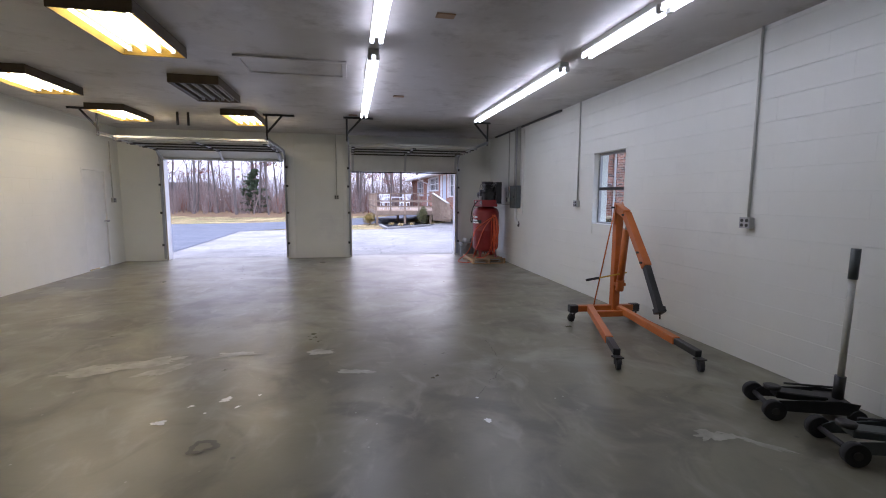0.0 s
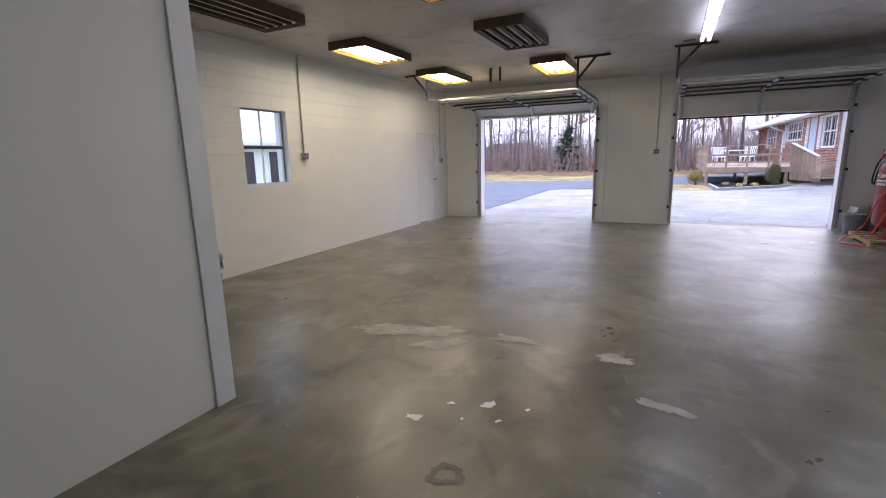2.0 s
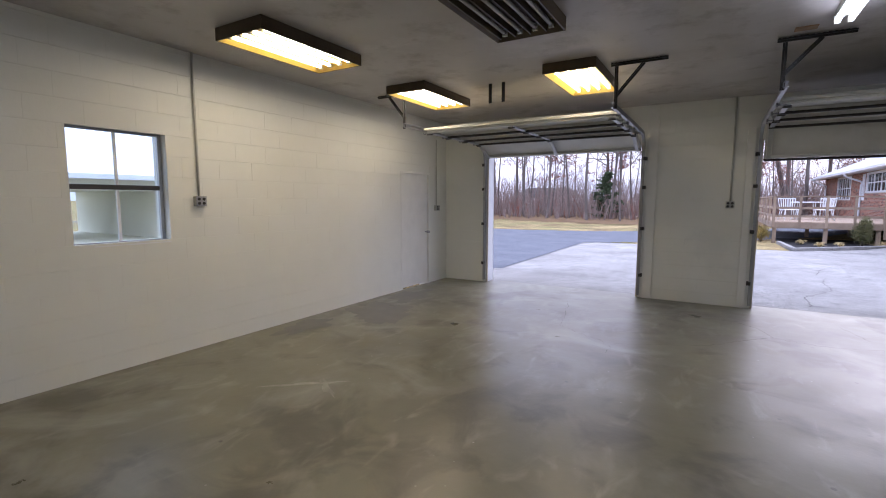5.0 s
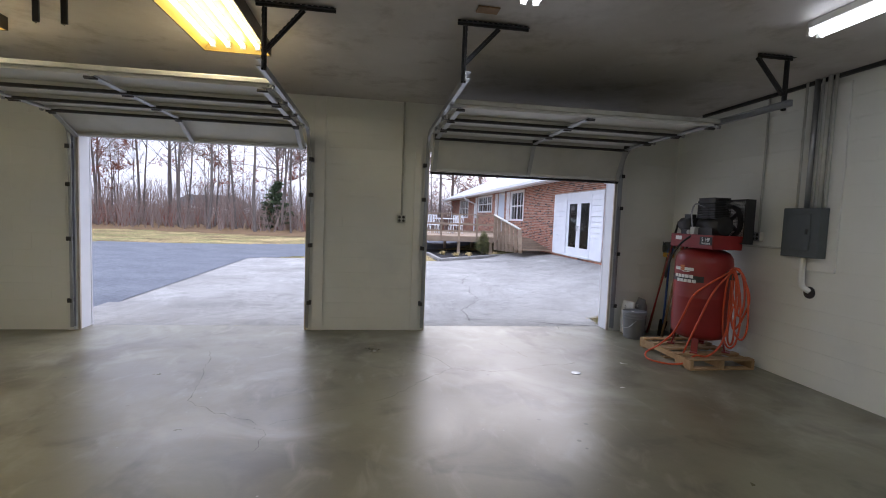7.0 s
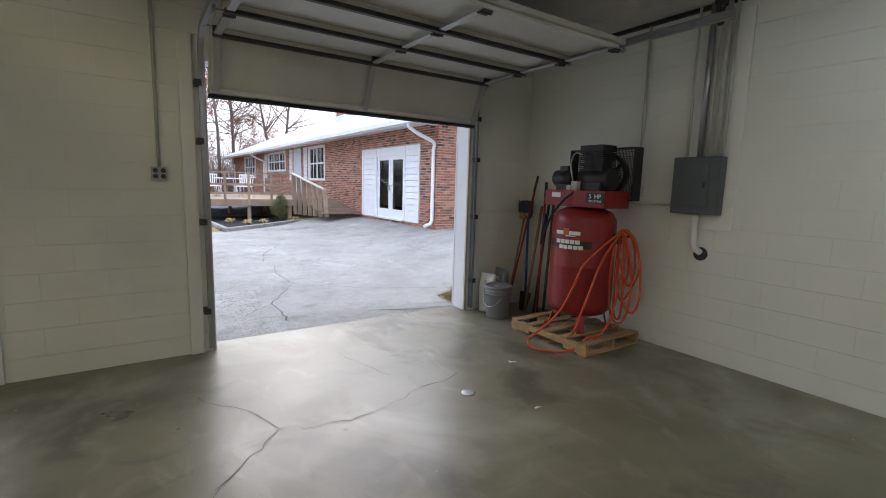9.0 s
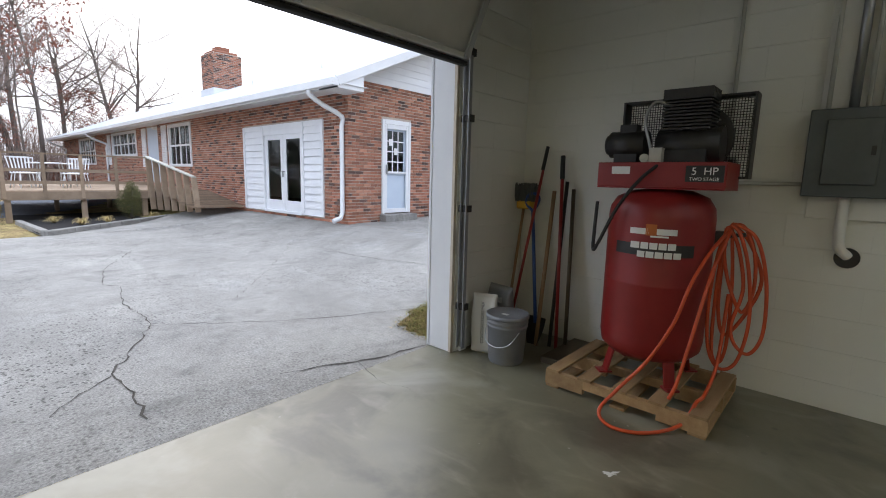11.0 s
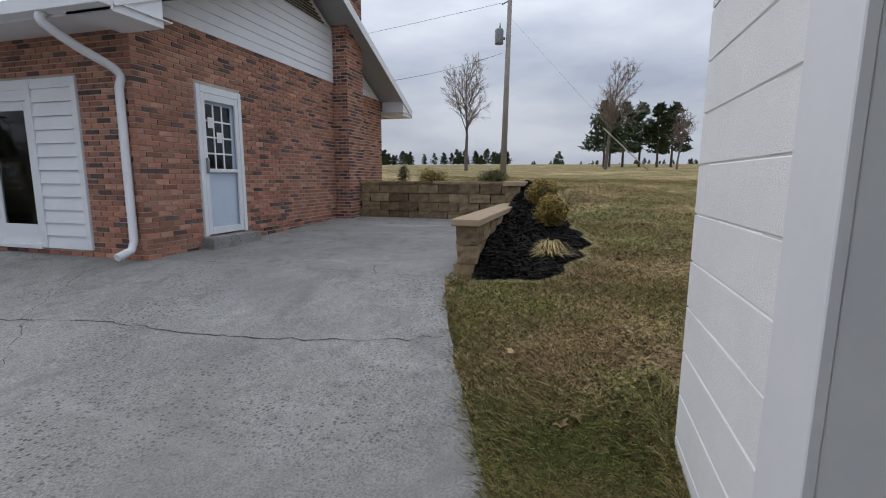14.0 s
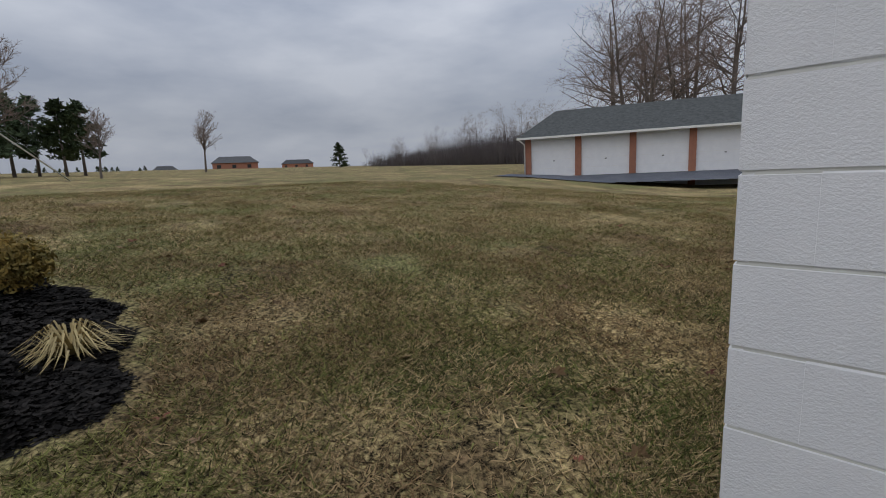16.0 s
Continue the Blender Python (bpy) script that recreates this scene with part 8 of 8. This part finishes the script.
v = [bm.verts.new(p) for p in ((0.4, -8.4, 2.05), (0.4, 8.4, 2.05), (-4.2, 8.4, 3.7), (-4.2, -8.4, 3.7), (0.4, -8.4, 2.17), (0.4, 8.4, 2.17), (-4.2, 8.4, 3.82), (-4.2, -8.4, 3.82))]
for f in ((0, 1, 2, 3), (7, 6, 5, 4), (0, 4, 5, 1), (1, 5, 6, 2), (2, 6, 7, 3), (3, 7, 4, 0)):
    bm.faces.new([v[i] for i in f])
bmesh.ops.recalc_face_normals(bm, faces=bm.faces[:])
part("roof", bm, M_ROOFW, ob_, "pale metal roof")


# ---- cracks, spills and stains ----
def crack(pts, width, label, zfun=None, rnd=random.Random(31)):
    """A jagged thin dark line along a few points."""
    line = []
    for a, b in zip(pts, pts[1:]):
        L = math.dist(a, b)
        n = max(2, int(L / 0.07))
        for k in range(n):
            t = k / n
            j = 0.014 if 0 < k else 0.0
            line.append((a[0] + (b[0] - a[0]) * t + rnd.gauss(0, j), a[1] + (b[1] - a[1]) * t + rnd.gauss(0, j)))
    line.append(pts[-1])
    bm = bmesh.new()
    prev = None
    for k, (x, y) in enumerate(line):
        q = line[min(k + 1, len(line) - 1)]
        p = line[max(k - 1, 0)]
        d = Vector((q[0] - p[0], q[1] - p[1]))
        d = d.normalized() if d.length > 1e-6 else Vector((1, 0))
        w = width * rnd.uniform(0.1, 1.15) * 0.27
        z = (zfun(x, y) if zfun else 0.0) + 0.004
        a, b = bm.verts.new((x - d.y * w, y + d.x * w, z)), bm.verts.new((x + d.y * w, y - d.x * w, z))
        if prev:
            bm.faces.new((prev[1], b, a, prev[0]))
        prev = (a, b)
    solid("floor_crack" if zfun is None else "pavement_crack", bm, M_CRACK, label, "crack", "structure")


for pts, w in ((((2.89, 12.66), (2.56, 12.70), (2.29, 12.78), (1.99, 12.91), (1.79, 12.98)), 0.04),
               (((2.54, 19.28), (1.8, 17.7), (1.59, 16.75), (1.71, 16.48), (1.53, 15.68), (1.55, 15.12), (1.52, 14.73)), 0.025),
               (((1.52, 14.73), (1.27, 14.26), (1.13, 13.94), (1.01, 13.76), (1.02, 13.42), (0.99, 12.95)), 0.03),
               (((1.52, 14.73), (1.9, 14.39), (2.31, 14.08), (2.86, 13.76), (3.32, 13.6), (3.56, 13.45)), 0.022),
               (((1.0, 13.72), (0.8, 13.56), (0.63, 13.34)), 0.015),
               (((4.04, 20.27), (4.45, 18.79), (4.76, 17.17), (4.75, 16.01), (4.85, 15.15), (4.96, 14.6), (5.13, 14.06)), 0.026),
               (((5.77, 18.62), (4.74, 17.93), (3.53, 16.43), (2.85, 15.58), (2.36, 15.02)), 0.012),
               (((1.97, 18.5), (3.27, 20.7), (4.04, 20.27)), 0.012), (((-1.6, 13.6), (-2.2, 13.3), (-2.0, 12.9)), 0.012),
               (((6.44, 16.32), (6.21, 15.26), (6.21, 14.44)), 0.010), (((6.8, 15.39), (6.55, 15.3), (6.32, 15.13)), 0.018)):
    crack(pts, w, "jagged dark crack in the weathered concrete", slab_height)
for pts, w in ((((-0.06, 10.4), (0.13, 10.6), (0.35, 10.81), (0.54, 10.72), (0.75, 10.68), (1.05, 10.74), (1.34, 10.85), (1.75, 10.94)), 0.011), (((0.35, 10.8), (0.3, 10.95), (0.22, 11.15), (0.08, 11.31), (-0.02, 11.49)), 0.010), (((1.28, 11.18), (1.2, 11.42), (1.11, 11.82)), 0.007),
               (((2.28, 12.76), (2.19, 12.44), (2.25, 12.18)), 0.009), (((-1.21, 9.22), (-1.18, 9.45), (-1.35, 9.7), (-1.63, 9.82), (-1.93, 10.09), (-1.95, 10.31), (-2.04, 10.78), (-2.22, 11.5)), 0.009), (((-0.31, 10.07), (-0.04, 10.4)), 0.007), (((-0.31, 10.07), (-1.2, 9.6)), 0.005), (((1.15, 3.85), (1.55, 4.4), (1.6, 5.2)), 0.006)):
    crack(pts, w, "thin jagged crack in the garage floor")


def patch(name, x, y, rx, ry, material, label, category, seed, rot=0.0, rough=0.35, hole=0.0):
    """An irregular thin stain."""
    bm = bmesh.new()
    n = 40
    ring, inner = [], []
    c, s = math.cos(radians(rot)), math.sin(radians(rot))
    for k in range(n):
        a = 2 * math.pi * k / n
        r = 1 + rough * noise.noise(Vector((math.cos(a) * 1.6 + seed, math.sin(a) * 1.6, seed * 0.7))) + 0.5 * rough * noise.noise(Vector((math.cos(a) * 5 + seed, math.sin(a) * 5, seed)))
        u, v = rx * r * math.cos(a), ry * r * math.sin(a)
        ring.append(bm.verts.new((x + c * u - s * v, y + s * u + c * v, 0.0035)))
        inner.append(bm.verts.new((x + hole * (c * u - s * v), y + hole * (s * u + c * v), 0.0036)))
    for k in range(n):
        bm.faces.new((ring[k], ring[(k + 1) % n], inner[(k + 1) % n], inner[k]))
    if hole == 0.0:
        bmesh.ops.remove_doubles(bm, verts=bm.verts[:], dist=1e-5)
    bm.normal_update()
    solid(name, bm, material, label, category, "structure")


SP = "pale dried paint spill on the garage floor"
for k, (x, y, rx, ry, rot) in enumerate(((-2.05, 4.93, 0.24, 0.10, 10), (-1.62, 5.08, 0.24, 0.11, 15), (-1.42, 4.85, 0.16, 0.08, 40), (0.22, 4.52, 0.16, 0.05, -20), (-0.9, 5.16, 0.2, 0.06, 0), (-0.1, 5.1, 0.10, 0.06, 0), (2.47, 2.98, 0.12, 0.07, 0), (2.70, 2.83, 0.16, 0.03, -50), (-3.3, 7.05, 0.30, 0.03, 40), (-3.05, 7.15, 0.2, 0.03, -30))):
    patch("floor_stain", x, y, rx, ry, M_SPILL, SP, "stain", k + 1.3, rot, 0.9)
for k, (x, y, r) in enumerate(((-1.08, 3.82, 0.045), (-0.73, 4.12, 0.05), (-0.50, 4.16, 0.02), (1.11, 3.45, 0.03), (1.13, 3.81, 0.015), (-0.95, 4.05, 0.025), (-0.62, 3.98, 0.02), (-0.82, 3.92, 0.015), (2.3, 10.9, 0.03), (1.9, 10.2, 0.02))):
    patch("paint_fleck", x, y, r, r * 0.6, M_LABELW, "small white paint fleck on the floor", "stain", k + 20.5, k * 40, 0.9)
patch("oil_stain", -0.17, 4.75, 0.16, 0.13, M_OIL, "dark round oil stain on the floor", "stain", 3.1, 0, 0.15)
patch("oil_stain", -0.70, 3.45, 0.09, 0.075, M_OIL, "dark ring stain on the floor", "stain", 5.1, 0, 0.4, 0.55)
patch("oil_stain", -4.3, 9.4, 0.42, 0.55, M_OIL, "dark damp stain by the block wall", "stain", 7.7, 20, 0.7)
patch("oil_stain", -4.55, 10.6, 0.25, 0.5, M_OIL, "dark damp stain by the block wall", "stain", 9.7, 0, 0.7)
patch("oil_stain", -4.6, 8.4, 0.2, 0.45, M_OIL, "dark damp stain by the block wall", "stain", 2.7, 0, 0.7)
patch("oil_stain", -3.7, 4.4, 0.3, 0.25, M_OIL, "dark stain near the trash can", "stain", 4.7, 0, 0.8)
bm = bmesh.new()
lathe(bm, [(0.05, 0.0005), (0.05, 0.003), (0.045, 0.005), (0.02, 0.005)], 20, (1.62, 10.62, 0))
solid("floor_disc", bm, M_STEEL, "small round metal disc on the floor", "disc")


# ---- lawn blades and fallen leaves ----
def blades(name, n, area_fn, hmin, hmax, material, label, seed):
    r = random.Random(seed)
    verts, faces = [], []
    while len(faces) < n:
        x, y = area_fn(r)
        if (on_concrete(x, y) and (y > 14.4 or x < apron_right(y) - 0.03)) or in_mulch(x, y) or in_garage(x, y):
            continue
        dens = noise.noise(Vector((x * 0.9, y * 0.9, seed))) + 0.5 * noise.noise(Vector((x * 3.1, y * 3.1, seed)))
        if dens < r.uniform(-0.55, 0.4):
            continue
        z = ground_height(x, y) - 0.004
        h = r.uniform(hmin, hmax)
        a = r.uniform(0, 6.283)
        w = r.uniform(0.003, 0.0065)
        lean = r.uniform(0.6, 3.0) * h
        b = r.uniform(0, 6.283)
        m = len(verts)
        verts += [(x - math.cos(a) * w, y - math.sin(a) * w, z), (x + math.cos(a) * w, y + math.sin(a) * w, z), (x + math.cos(b) * lean, y + math.sin(b) * lean, z + h)]
        faces.append((m, m + 1, m + 2))
    me = bpy.data.meshes.new(name)
    me.from_pydata(verts, [], faces)
    me.materials.append(material)
    return tagged(new(name, me), label, "grass", "", "stuff")


def near_lawn(r):
    if r.random() < 0.05:
        return r.uniform(2.95, 4.4), r.uniform(12.66, 13.75)
    d = 0.2 + 17.5 * r.random() ** 1.25
    a = r.uniform(-1.45, 0.3)
    return 3.4 + d * math.cos(a), 13.6 + d * math.sin(a)


blades("lawn_grass", 190000, near_lawn, 0.015, 0.055, M_FIELD_BLADE, "short green winter grass blades", 2)
blades("dry_grass", 330000, near_lawn, 0.01, 0.045, M_DRY_BLADE, "short dry brown grass blades", 8)
rnd = random.Random(77)
leaf_meshes = []
for k in range(4):
    bm = bmesh.new()
    pts = []
    for q in range(14):
        a = 2 * math.pi * q / 14
        r = 0.035 * (1 + 0.35 * math.cos(q * math.pi)) * (1.2 if q in (0, 7) else 1)
        pts.append(bm.verts.new((r * math.cos(a) * 1.3, r * math.sin(a), 0.012 * math.sin(a * 2 + k) + 0.012)))
    c = bm.verts.new((0, 0, 0.004))
    for q in range(14):
        bm.faces.new((c, pts[q], pts[(q + 1) % 14]))
    leaf_meshes.append(mesh_of("fallen_leaf", bm, (M_LEAF_FLOOR, M_REDLEAF, M_DRY_BLADE, M_HANDLEWOOD)[k]))
count = 0
while count < 130:
    x, y = near_lawn(rnd)
    if on_concrete(x, y) or in_mulch(x, y) or in_garage(x, y):
        continue
    ob = new("fallen_leaf", rnd.choice(leaf_meshes))
    ob.location = (x, y, ground_height(x, y) + 0.012)
    ob.rotation_euler = (rnd.uniform(-0.4, 0.4), rnd.uniform(-0.4, 0.4), rnd.uniform(0, 6.28))
    s = rnd.uniform(0.5, 1.25)
    ob.scale = (s, s, s)
    tagged(ob, "dry brown fallen leaf on the winter lawn", "leaf", "fallen leaves")
    count += 1
